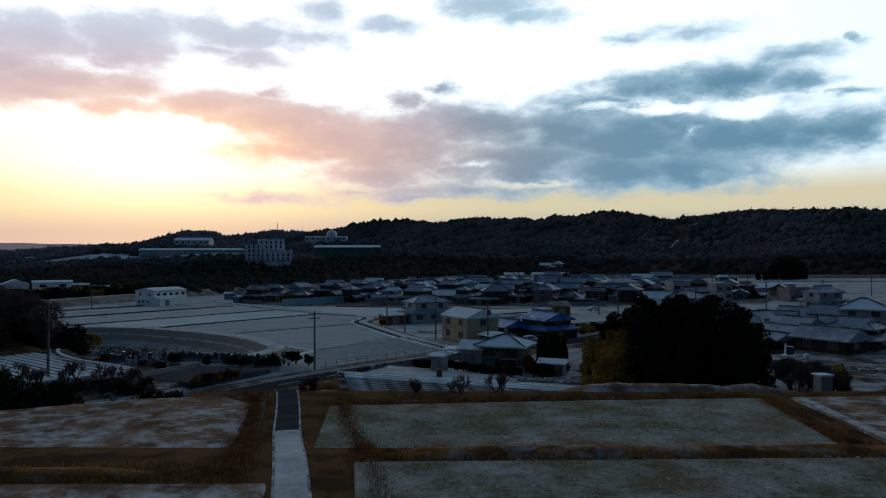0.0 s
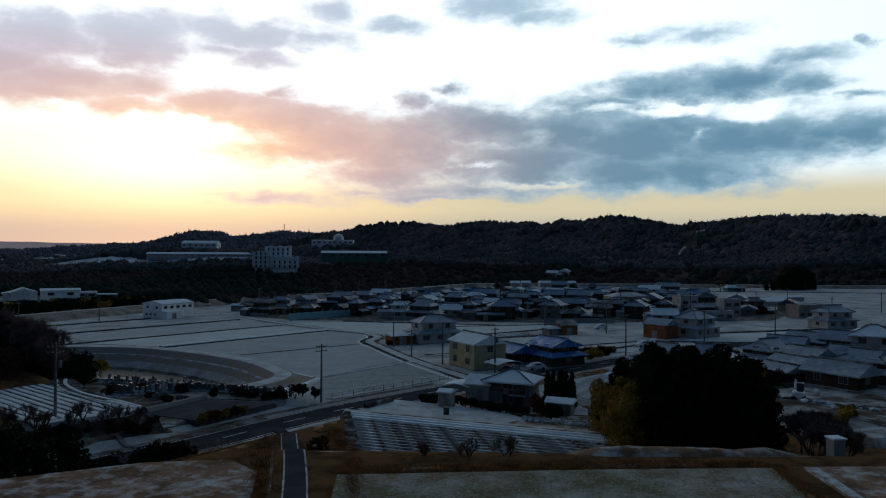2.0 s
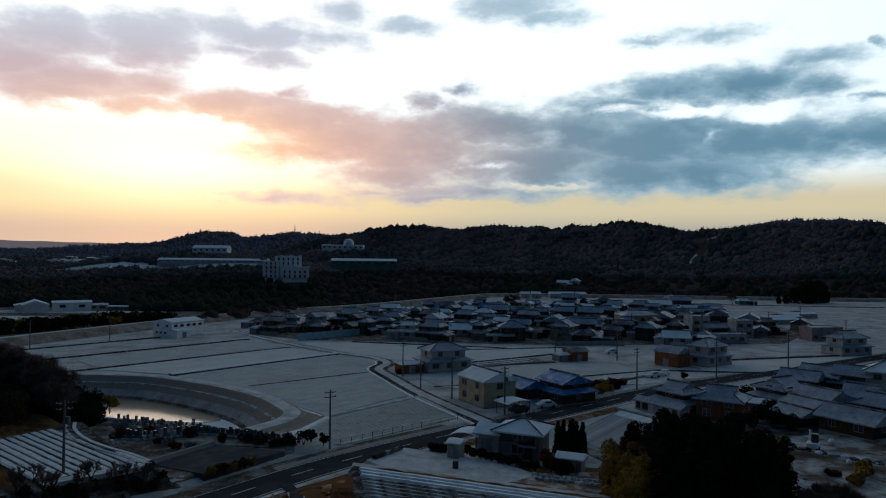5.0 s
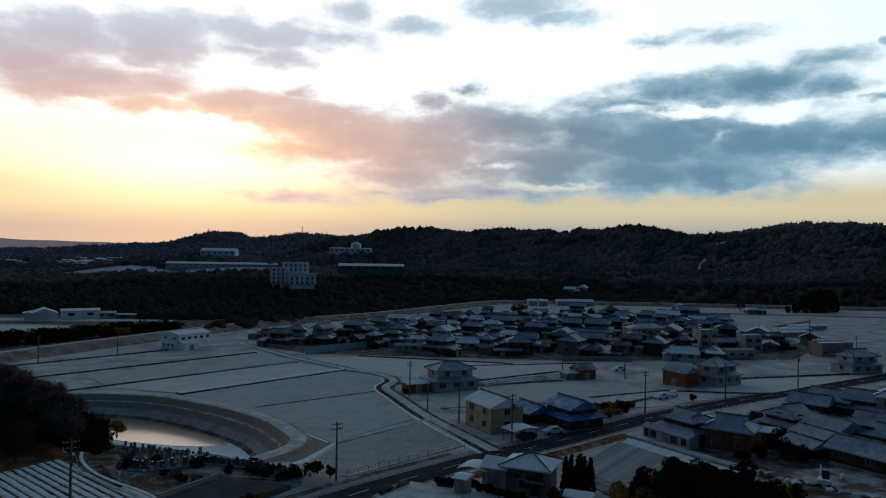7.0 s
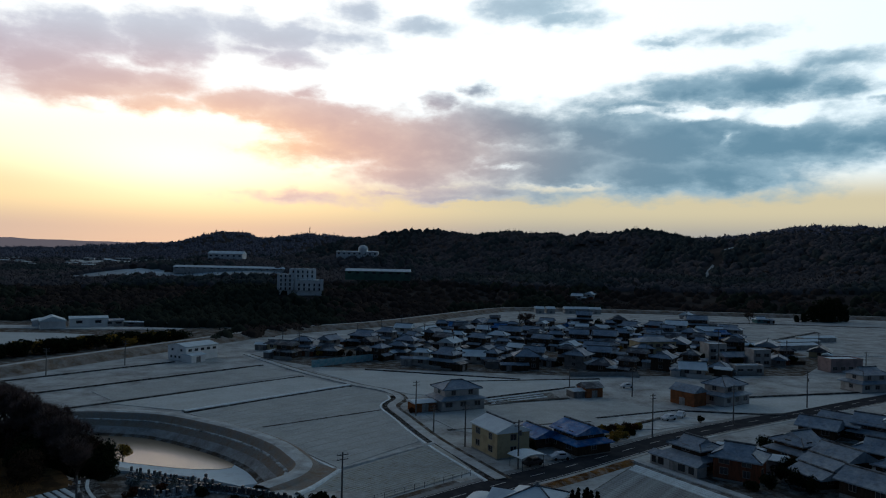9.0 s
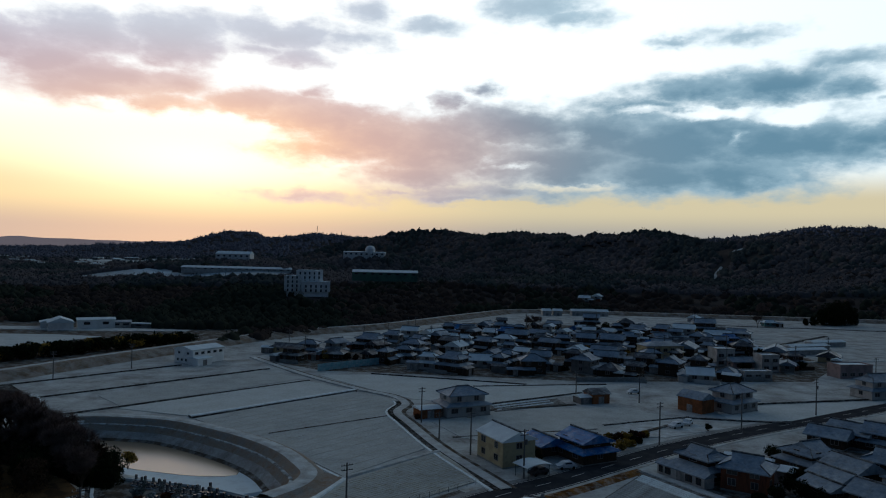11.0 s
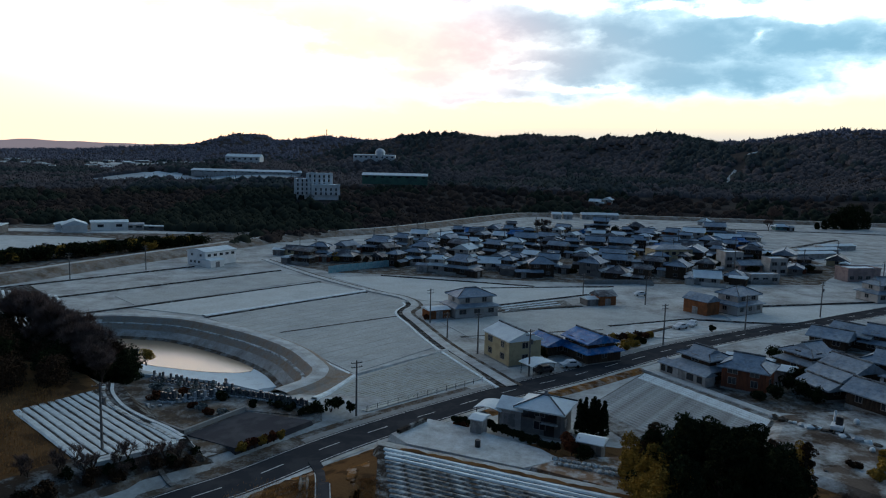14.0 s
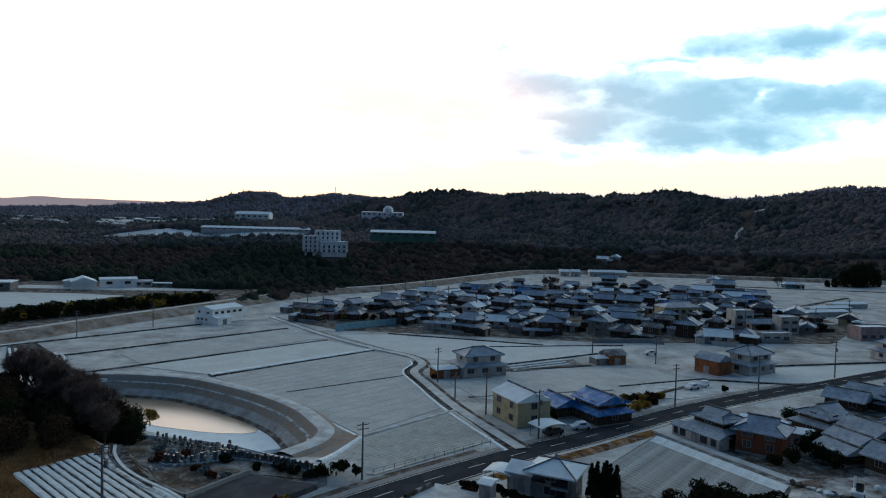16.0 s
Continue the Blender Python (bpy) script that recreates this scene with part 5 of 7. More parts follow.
# cluster beside the row field
house(40.4, 141.2, -56, 8.4, 6.6, 2, "irimoya", "DARKWOOD", "TILE_GREY", z=0.2, group="cluster beside the row field", h1=2.2, h2=1.9, label="dark timber house with a frosted hip-and-gable roof")
longhouse = shed(36.4, 138.4, -56, 11.0, 2.6, 2.0, PLASTER, TILE_GREY, "long low white outbuilding with a tiled roof", z=0.2, name="outbuilding", rise=0.7)
for wx, ww in ((-4.6, 0.8), (-2.9, 1.2), (2.0, 1.4), (4.2, 1.0)):
    window(longhouse, wx, -1.33, 0.5, ww, 1.1, 0, DARKWOOD)
house(46.4, 134.6, -32, 7.6, 6.8, 2, "irimoya", "REDWALL", "TILE_GREY", z=0.2, group="cluster beside the row field", h1=2.2, h2=2.0, skirt=False, label="red-walled house with a frosted blue-grey tiled roof")
shed(50.0, 144.6, -30, 8.0, 6.0, 2.6, GREYWALL, ROOF_WHITE, "shed with a snow-white sheet roof", z=0.2, rise=0.9)
shed(54.4, 140.4, -30, 5.0, 4.0, 2.4, GREYWALL, ROOF_WHITE, "small shed with a snow-white sheet roof", z=0.2, rise=0.7)
house(63.2, 148.4, 30, 9.6, 8.0, 2, "irimoya", "DARKWOOD", "TILE_GREY", z=0.2, group="cluster beside the row field", h1=2.2, h2=1.7, label="broad dark timber house with a frosted hip-and-gable roof")
house(66.4, 138.6, -66, 7.2, 6.0, 1, "gable", "DARKWOOD", "TILE_GREY", z=0.3, group="cluster beside the row field", h1=3.6, label="dark timber house with a wide frosted grey tiled roof")
house(61.8, 134.8, -68, 6.6, 4.6, 1, "gable", "DARKWOOD", "TILE_GREY", z=0.3, group="cluster beside the row field", h1=2.9, label="low dark outbuilding with a frosted grey tiled roof")
house(58.4, 131.4, -70, 6.2, 3.8, 1, "gable", "DARKWOOD", "TILE_GREY", z=0.3, group="cluster beside the row field", h1=2.2, label="low dark outbuilding with a frosted grey tiled roof")
house(64.4, 123.2, -58, 9.0, 6.0, 1, "gable", "DARKWOOD", "TILE_GREY", z=0.8, group="cluster beside the row field", h1=2.7, label="low dark house with a frosted grey tiled roof at the yard")
house(72.6, 129.6, -52, 9.0, 7.0, 2, "irimoya", "DARKWOOD", "TILE_GREY", z=0.6, group="cluster beside the row field", h1=2.2, h2=1.9)
house(76.6, 169.2, -42, 7.6, 6.0, 1, "gable", "DARKWOOD", "TILE_GREY", z=0, group="cluster beside the row field", h1=2.6)
house(82.6, 171.0, -50, 8.6, 6.6, 1, "gable", "DARKWOOD", "TILE_GREY", z=0, group="cluster beside the row field", h1=3.2)
house(87.4, 166.4, -42, 9.0, 7.6, 2, "gable", "DARKWOOD", "TILE_GREY", z=0, group="cluster beside the row field", h1=2.2, h2=1.9)
house(93.0, 163.0, -30, 9.0, 7.6, 2, "hip", "PLASTER", "ROOF_WHITE", z=0, group="cluster beside the row field", h1=2.9, h2=2.6, skirt=False, label="white two-storey house with a frosted hip roof")
house(79.0, 148.0, -46, 9.0, 7.0, 1, "irimoya", "DARKWOOD", "TILE_GREY", z=0, group="cluster beside the row field", h1=2.8)
house(119.5, 232.0, 20, 12.0, 8.0, 2, "irimoya", "PLASTER", "TILE_GREY", z=0, group="farmhouses among the paddies")

# the village
house(-73.1, 265.3, -20, 9.2, 6.8, 2, "gable", "DARKWOOD", "TILE_DARK")
house(-70.8, 280.1, -5, 9.4, 6.5, 2, "hip", "GREYWALL", "TILE_GREY")
house(-59.9, 273.2, -5, 10.4, 8.4, 1, "irimoya", "DARKWOOD", "TILE_DARK")
house(-63.8, 297.1, 66, 5.0, 5.0, 1, "hip", "PLASTER", "ROOF_WHITE")
house(-50.2, 303.6, -20, 15.3, 11.0, 2, "irimoya", "DARKWOOD", "TILE_GREY")
house(-38.2, 266.2, 66, 7.7, 5.4, 2, "hip", "DARKWOOD", "TILE_GREY")
house(-32.4, 273.8, -12, 8.6, 6.1, 2, "hip", "DARKWOOD", "TILE_GREY")
house(-45.5, 274.1, 66, 6.0, 5.0, 1, "gable", "DARKWOOD", "TILE_DARK")
house(-21.7, 256.7, -12, 7.7, 5.7, 2, "irimoya", "PLASTER", "ROOF_WHITE")
house(-12.6, 254.3, -28, 11.6, 10.2, 2, "irimoya", "DARKWOOD", "TILE_GREY")
house(-27.5, 351.4, 60, 14.0, 10.6, 1, "gable", "PLASTER", "ROOF_WHITE")
house(-18.4, 337.1, -20, 10.7, 7.7, 1, "irimoya", "PLASTER", "ROOF_WHITE")
house(-30.5, 307.2, -28, 8.9, 8.1, 2, "irimoya", "GREYWALL", "TILE_GREY")
house(-16.1, 379.2, -12, 10.2, 8.2, 1, "irimoya", "DARKWOOD", "TILE_BLUE")
house(-84.5, 285.9, -5, 6.2, 5.0, 1, "irimoya", "CREAM", "TILE_DARK")
house(-11.3, 355.2, -5, 7.8, 6.1, 2, "gable", "DARKWOOD", "TILE_DARK")
house(-0.6, 330.6, -12, 8.9, 6.4, 1, "hip", "DARKWOOD", "TILE_GREY")
house(-1.7, 308.0, -28, 10.8, 7.2, 2, "irimoya", "DARKWOOD", "TILE_GREY")
house(1.3, 288.6, 60, 7.0, 5.2, 1, "gable", "GREYWALL", "TILE_GREY")
house(-3.2, 268.3, -5, 8.8, 7.9, 1, "gable", "PLASTER", "ROOF_WHITE")
house(12.8, 338.8, -12, 12.4, 8.7, 2, "gable", "DARKWOOD", "TILE_GREY")
house(9.2, 306.2, 60, 6.4, 5.2, 1, "gable", "DARKWOOD", "TILE_GREY")
house(12.8, 278.5, -28, 6.7, 5.9, 2, "gable", "PLASTER", "ROOF_WHITE")
house(18.9, 267.2, -12, 9.4, 8.0, 2, "gable", "GREYWALL", "TILE_GREY")
house(23.2, 327.4, -12, 8.8, 8.0, 2, "irimoya", "DARKWOOD", "TILE_DARK")
house(33.0, 329.1, -5, 9.7, 6.4, 2, "irimoya", "DARKWOOD", "TILE_GREY")
house(34.9, 289.5, 60, 10.9, 7.3, 2, "irimoya", "PLASTER", "ROOF_WHITE")
house(34.4, 262.1, 60, 11.3, 9.5, 2, "irimoya", "GREYWALL", "TILE_GREY")
house(43.5, 272.5, -12, 10.3, 7.5, 2, "gable", "DARKWOOD", "TILE_GREY")
house(42.2, 255.2, 66, 9.2, 8.4, 1, "hip", "DARKWOOD", "TILE_DARK")
house(44.1, 332.9, -12, 9.8, 8.0, 2, "gable", "DARKWOOD", "TILE_GREY")
house(55.4, 330.3, -20, 14.2, 10.3, 2, "gable", "DARKWOOD", "TILE_GREY")
house(54.1, 315.4, -12, 10.0, 8.1, 1, "irimoya", "DARKWOOD", "TILE_DARK")
house(77.0, 380.7, -28, 14.2, 11.0, 2, "irimoya", "DARKWOOD", "TILE_GREY")
house(62.3, 445.8, -12, 12.4, 10.0, 2, "gable", "DARKWOOD", "TILE_GREY")
house(77.7, 417.3, -5, 10.5, 9.4, 2, "hip", "DARKWOOD", "TILE_DARK")
house(37.7, 424.5, -28, 8.5, 5.7, 1, "gable", "DARKWOOD", "TILE_GREY")
house(6.7, 409.2, 8, 7.1, 5.0, 2, "gable", "DARKWOOD", "TILE_DARK")
house(30.1, 400.9, 8, 7.0, 5.0, 1, "hip", "GREYWALL", "TILE_GREY")
house(47.5, 394.3, 66, 10.8, 8.6, 1, "gable", "DARKWOOD", "TILE_BLUE")
house(-1.6, 403.1, 60, 9.0, 8.3, 1, "gable", "DARKWOOD", "TILE_GREY")
house(1.8, 366.2, -20, 9.5, 7.3, 1, "gable", "PLASTER", "ROOF_WHITE")
house(49.5, 249.8, -28, 7.0, 5.0, 2, "gable", "DARKWOOD", "TILE_DARK")
house(77.7, 596.1, -20, 9.4, 7.8, 1, "gable", "PLASTER", "ROOF_WHITE")
house(89.7, 605.4, 66, 11.6, 8.2, 1, "gable", "PLASTER", "ROOF_WHITE")
house(92.0, 388.2, -28, 13.6, 9.0, 2, "irimoya", "REDWALL", "TILE_GREY")
house(104.0, 392.4, -20, 13.3, 10.6, 2, "gable", "PLASTER", "ROOF_WHITE")
house(126.1, 432.5, -5, 14.9, 11.0, 2, "gable", "DARKWOOD", "TILE_GREY")
house(134.4, 401.2, -28, 15.8, 11.0, 1, "irimoya", "GREYWALL", "TILE_GREY")
house(108.9, 371.9, 8, 10.8, 8.2, 1, "hip", "DARKWOOD", "TILE_GREY")
house(120.2, 388.7, -5, 14.2, 9.6, 1, "gable", "PLASTER", "ROOF_WHITE")
house(82.0, 307.9, 66, 14.4, 11.0, 2, "gable", "DARKWOOD", "TILE_GREY")
house(118.2, 306.0, 66, 14.3, 10.9, 2, "gable", "DARKWOOD", "TILE_GREY")
house(64.5, 261.3, 60, 10.5, 9.1, 2, "irimoya", "DARKWOOD", "TILE_GREY")
house(71.8, 251.9, -12, 9.1, 8.2, 1, "gable", "PLASTER", "ROOF_WHITE")
house(179.9, 476.0, 8, 8.8, 6.0, 1, "irimoya", "TEALWALL", "ROOF_WHITE")
house(141.6, 310.5, 60, 10.1, 9.0, 1, "gable", "CREAM", "TILE_DARK")
house(138.4, 497.4, 60, 9.1, 7.5, 1, "gable", "PLASTER", "ROOF_WHITE")
house(25.6, 389.2, 60, 7.4, 5.3, 2, "gable", "DARKWOOD", "TILE_DARK")
house(113.0, 281.8, 66, 8.0, 5.6, 1, "gable", "GREYWALL", "TILE_GREY")
house(9.2, 390.5, -28, 7.5, 6.0, 1, "gable", "GREYWALL", "TILE_GREY")
house(74.7, 339.2, -20, 7.2, 5.5, 1, "irimoya", "DARKWOOD", "TILE_BLUE")
house(97.6, 330.9, -28, 9.5, 7.9, 2, "irimoya", "DARKWOOD", "TILE_DARK")
house(-11.0, 317.2, -12, 8.0, 6.5, 2, "irimoya", "PLASTER", "ROOF_WHITE")
house(36.8, 357.9, 60, 7.3, 5.6, 2, "gable", "PLASTER", "ROOF_WHITE")
house(47.8, 304.1, -20, 11.2, 9.0, 1, "gable", "DARKWOOD", "TILE_GREY")
house(-43.1, 320.8, -20, 9.5, 7.2, 2, "irimoya", "GREYWALL", "TILE_GREY")
house(72.2, 361.7, -28, 7.5, 5.6, 2, "hip", "PLASTER", "ROOF_WHITE")
house(50.7, 263.1, 8, 7.2, 4.8, 1, "hip", "DARKWOOD", "TILE_GREY")
house(75.6, 322.5, -20, 9.3, 6.1, 2, "gable", "DARKWOOD", "TILE_GREY")
house(54.2, 355.6, -12, 7.6, 6.1, 2, "hip", "DARKWOOD", "TILE_DARK")
house(-13.3, 288.3, 66, 9.7, 8.1, 2, "gable", "PLASTER", "ROOF_WHITE")
house(4.8, 380.2, 8, 8.8, 6.9, 2, "irimoya", "DARKWOOD", "TILE_GREY")
house(39.1, 373.9, -28, 10.5, 7.5, 1, "irimoya", "DARKWOOD", "TILE_GREY")
house(62.8, 286.0, 8, 8.5, 6.0, 2, "hip", "DARKWOOD", "TILE_GREY")
house(77.0, 270.8, 66, 8.9, 7.0, 2, "hip", "DARKWOOD", "TILE_DARK")
house(68.8, 396.1, 8, 7.3, 5.6, 2, "irimoya", "DARKWOOD", "TILE_GREY")
house(47.7, 287.5, 8, 10.2, 7.8, 1, "gable", "DARKWOOD", "TILE_DARK")
house(6.7, 320.0, -20, 10.7, 7.3, 2, "hip", "PLASTER", "ROOF_WHITE")
house(65.3, 344.5, -5, 9.8, 7.8, 2, "irimoya", "DARKWOOD", "TILE_GREY")
house(20.1, 290.3, 60, 8.7, 5.8, 1, "gable", "DARKWOOD", "TILE_DARK")
house(-21.9, 275.4, 66, 8.5, 5.7, 1, "gable", "DARKWOOD", "TILE_DARK")
house(100.6, 355.8, 66, 10.3, 8.5, 2, "hip", "DARKWOOD", "TILE_GREY")
house(59.7, 365.5, -28, 7.8, 6.6, 2, "gable", "PLASTER", "ROOF_WHITE")
house(-30.8, 291.6, -20, 11.1, 8.2, 2, "hip", "GREYWALL", "TILE_GREY")
house(8.5, 352.8, -5, 11.3, 7.9, 2, "irimoya", "DARKWOOD", "TILE_BLUE")
house(25.1, 367.8, -28, 10.0, 7.1, 1, "gable", "DARKWOOD", "TILE_GREY")
house(-44.6, 284.0, 60, 9.3, 7.3, 2, "gable", "DARKWOOD", "TILE_DARK")
house(25.1, 346.0, -12, 7.5, 4.9, 1, "gable", "DARKWOOD", "TILE_GREY")
house(115.9, 335.0, 60, 8.8, 7.4, 2, "hip", "DARKWOOD", "TILE_GREY")
house(96.7, 308.2, 66, 7.1, 4.9, 1, "hip", "DARKWOOD", "TILE_DARK")
house(82.4, 398.7, 60, 8.4, 5.6, 2, "gable", "GREYWALL", "TILE_GREY")
house(15.0, 255.1, 8, 11.0, 9.0, 2, "hip", "DARKWOOD", "TILE_GREY")
house(56.9, 385.3, 66, 7.0, 4.7, 2, "gable", "DARKWOOD", "TILE_DARK")
house(89.9, 344.2, -12, 11.5, 9.0, 1, "gable", "DARKWOOD", "TILE_DARK")
house(25.7, 311.0, -28, 9.6, 6.8, 2, "gable", "DARKWOOD", "TILE_GREY")
house(118.7, 291.0, 8, 8.3, 6.3, 2, "irimoya", "DARKWOOD", "TILE_DARK")
house(86.0, 367.1, 8, 8.7, 7.2, 1, "gable", "DARKWOOD", "TILE_GREY")
house(-21.2, 367.5, 8, 8.3, 6.5, 2, "irimoya", "DARKWOOD", "TILE_GREY")
house(73.5, 289.0, 60, 7.6, 5.0, 2, "irimoya", "DARKWOOD", "TILE_DARK")
house(-37.6, 340.2, -12, 9.5, 7.7, 2, "gable", "PLASTER", "ROOF_WHITE")
house(15.3, 373.9, -5, 7.8, 5.1, 2, "hip", "DARKWOOD", "TILE_GREY")
house(-16.5, 305.5, -28, 9.5, 6.9, 2, "gable", "DARKWOOD", "TILE_DARK")
house(94.4, 318.0, -28, 7.4, 6.0, 2, "irimoya", "GREYWALL", "TILE_GREY")
house(27.5, 356.9, 66, 7.3, 5.3, 1, "hip", "DARKWOOD", "TILE_GREY")
house(31.5, 381.9, 66, 7.4, 5.3, 2, "gable", "PLASTER", "ROOF_WHITE")
house(-61.6, 286.1, 60, 8.3, 7.0, 2, "gable", "GREYWALL", "TILE_GREY")
house(8.1, 297.1, -12, 7.1, 4.7, 2, "irimoya", "GREYWALL", "TILE_GREY")
house(108.9, 319.3, -5, 10.1, 8.4, 2, "hip", "DARKWOOD", "TILE_DARK")
house(32.2, 277.3, -20, 8.2, 5.5, 2, "hip", "DARKWOOD", "TILE_DARK")
house(113.7, 350.8, 8, 10.8, 8.3, 2, "irimoya", "DARKWOOD", "TILE_BLUE")
house(46.7, 346.3, -28, 7.1, 5.4, 2, "gable", "DARKWOOD", "TILE_DARK")
house(106.5, 340.5, -20, 7.7, 6.2, 2, "gable", "DARKWOOD", "TILE_GREY")
house(-22.6, 325.2, 60, 8.9, 6.9, 2, "gable", "DARKWOOD", "TILE_GREY")
house(83.2, 258.0, 60, 9.1, 6.6, 1, "hip", "DARKWOOD", "TILE_GREY")
house(94.7, 374.2, -20, 7.8, 5.2, 2, "gable", "GREYWALL", "TILE_GREY")
house(82.4, 354.0, 8, 7.2, 5.5, 1, "hip", "DARKWOOD", "TILE_GREY")
house(37.4, 316.5, -20, 7.1, 5.3, 1, "irimoya", "DARKWOOD", "TILE_DARK")
house(50.5, 369.9, -12, 7.8, 6.5, 2, "gable", "PLASTER", "ROOF_WHITE")
house(-7.4, 345.7, 60, 8.0, 5.7, 2, "gable", "DARKWOOD", "TILE_GREY")
house(3.9, 260.4, 66, 7.4, 5.8, 2, "hip", "DARKWOOD", "TILE_GREY")
house(57.6, 271.2, -28, 8.1, 6.0, 2, "gable", "DARKWOOD", "TILE_DARK")
house(7.1, 269.5, -28, 7.1, 5.9, 2, "hip", "DARKWOOD", "TILE_GREY")
house(48.4, 381.5, -20, 7.5, 5.8, 2, "irimoya", "PLASTER", "ROOF_WHITE")
house(-10.7, 364.8, -20, 7.6, 6.2, 2, "gable", "DARKWOOD", "TILE_GREY")


# sheds, walls and hedges that fill the gaps between the houses
for i, (hx, hy, hr, hw, hd) in enumerate(HOMES):
    side = 1 if i % 2 else -1
    c, s = math.cos(radians(hr)), math.sin(radians(hr))
    ox, oy = side * (hw * 0.5 + 1.2), -hd * 0.35
    shed(hx + ox * c - oy * s, hy + ox * s + oy * c, hr + 90 * (i % 3 == 0), random.uniform(3.2, 5.5), random.uniform(2.6, 3.6), random.uniform(2.0, 2.6), random.choice((DARKWOOD, DARKWOOD, GREYWALL, PLASTER, REDWALL)), random.choice((TILE_GREY, TILE_DARK, ROOF_WHITE, TILE_GREY)), "small garden shed beside a village house", name="garden_shed", rise=0.7, group="garden sheds")
    if i % 3 == 0:
        ox, oy = -side * hw * 0.2, -hd * 0.5 - 2.2
        px, py = hx + ox * c - oy * s, hy + ox * s + oy * c
        tagged(ribbon("garden_wall", resample([(px - 4 * c, py - 4 * s), (px + 4 * c, py + 4 * s)], 4), 0.25, 1.3, random.choice((CONCRETE, PLASTER, DARKWOOD)), skirt=1.5), "low garden wall before a village house", "wall", kind="structure")
# long pale roofs at the village's far edge
for gx, gy, gw, gr in ((124, 333, 16, 18), (142, 336, 22, 22), (150, 352, 24, 24), (120, 306, 14, 10), (168, 372, 20, 20)):
    shed(gx, gy, gr, gw, 5.5, 2.2, PLASTER, ROOF_WHITE, "long low shed with a pale frosted roof", name="long_shed", rise=0.8, group="long sheds")
# flat-roofed and sheet-roofed buildings at the village's edge
def plain_block(x, y, rot, w, d, h, wall, label, name="flat_roofed_house", bands=2):
    """A flat-roofed building with a parapet and rows of windows."""
    root = new(name)
    root.matrix_basis = pose(x, y, 0, 0, 0, rot)
    tagged(root, label, "house", "flat-roofed buildings")
    part("wall", boxes((-w / 2, -d / 2, -0.3, w / 2, d / 2, h)), wall, root)
    part("parapet", boxes((-w / 2 - 0.12, -d / 2 - 0.12, h, w / 2 + 0.12, -d / 2 + 0.2, h + 0.45), (-w / 2 - 0.12, d / 2 - 0.2, h, w / 2 + 0.12, d / 2 + 0.12, h + 0.45),
                          (-w / 2 - 0.12, -d / 2 + 0.2, h, -w / 2 + 0.2, d / 2 - 0.2, h + 0.45), (w / 2 - 0.2, -d / 2 + 0.2, h, w / 2 + 0.12, d / 2 - 0.2, h + 0.45)), wall, root)
    part("roof", boxes((-w / 2 + 0.2, -d / 2 + 0.2, h, w / 2 - 0.2, d / 2 - 0.2, h + 0.12)), ROOF_WHITE, root)
    n = max(2, int(w / 3.0))
    for k in range(bands):
        for i in range(n):
            window(root, -w / 2 + w * (i + 0.5) / n, -d / 2 - 0.03, 0.9 + 2.8 * k, w / n * 0.55, 1.2, 0)
        window(root, w / 2 + 0.03, 0, 0.9 + 2.8 * k, 1.6, 1.2, 90)
    return root


plain_block(91.4, 291.5, 12, 7.5, 7.0, 6.6, PLASTER, "two-storey pale house with a flat frosted roof")
house(96.4, 283.6, 12, 11.0, 6.0, 1, "gable", "PINKWALL", "TILE_GREY", h1=3.4)
plain_block(104.6, 280.6, 12, 7.0, 6.0, 6.0, PLASTER, "two-storey white house with a flat frosted roof")
plain_block(92.4, 258.4, 12, 10.6, 4.4, 3.0, PLASTER, "long low white garage with a flat frosted roof", "garage", 1)
plain_block(131.0, 272.0, 13, 13.0, 7.0, 4.6, PINKWALL, "long dusty pink building with a flat snowy roof", bands=1)
# long cream public building and low white walls
meeting = shed(70.4, 303.0, 18, 17.0, 8.0, 6.0, CREAM, TILE_GREY, "two-storey cream building with a grey roof in the village", name="meeting_house", kind="hip", rise=1.5)
for k in range(2):
    for i in range(5):
        window(meeting, -6.6 + 3.3 * i, -4.03, 0.9 + 2.8 * k, 1.7, 1.2, 0)
for ax, ay, bx, by in ((29, 241.7, 52.3, 246.8), (86.6, 254.2, 97.8, 257.7)):
    tagged(ribbon("garden_wall", resample([(ax, ay), (bx, by)], 6), 0.3, 1.5, CONCRETE, skirt=1.7), "low white garden wall at the village edge", "wall", kind="structure")
fence_blue = new("sheet_fence")
tagged(fence_blue, "faded blue sheet fence at the village edge", "fence")
for i in range(9):
    p0 = (-58.8 + 15.0 * i / 7, 244.2 + 16.5 * i / 7)
    ob = part("panel", boxes((0, -0.05, 0, 3.1, 0.05, 2.5), (0, -0.07, 0.9, 3.1, 0.07, 1.0)), BLUESHEET, fence_blue)
    ob.matrix_basis = pose(p0[0], p0[1], 0, 0, 0, math.degrees(math.atan2(16.5, 15)))

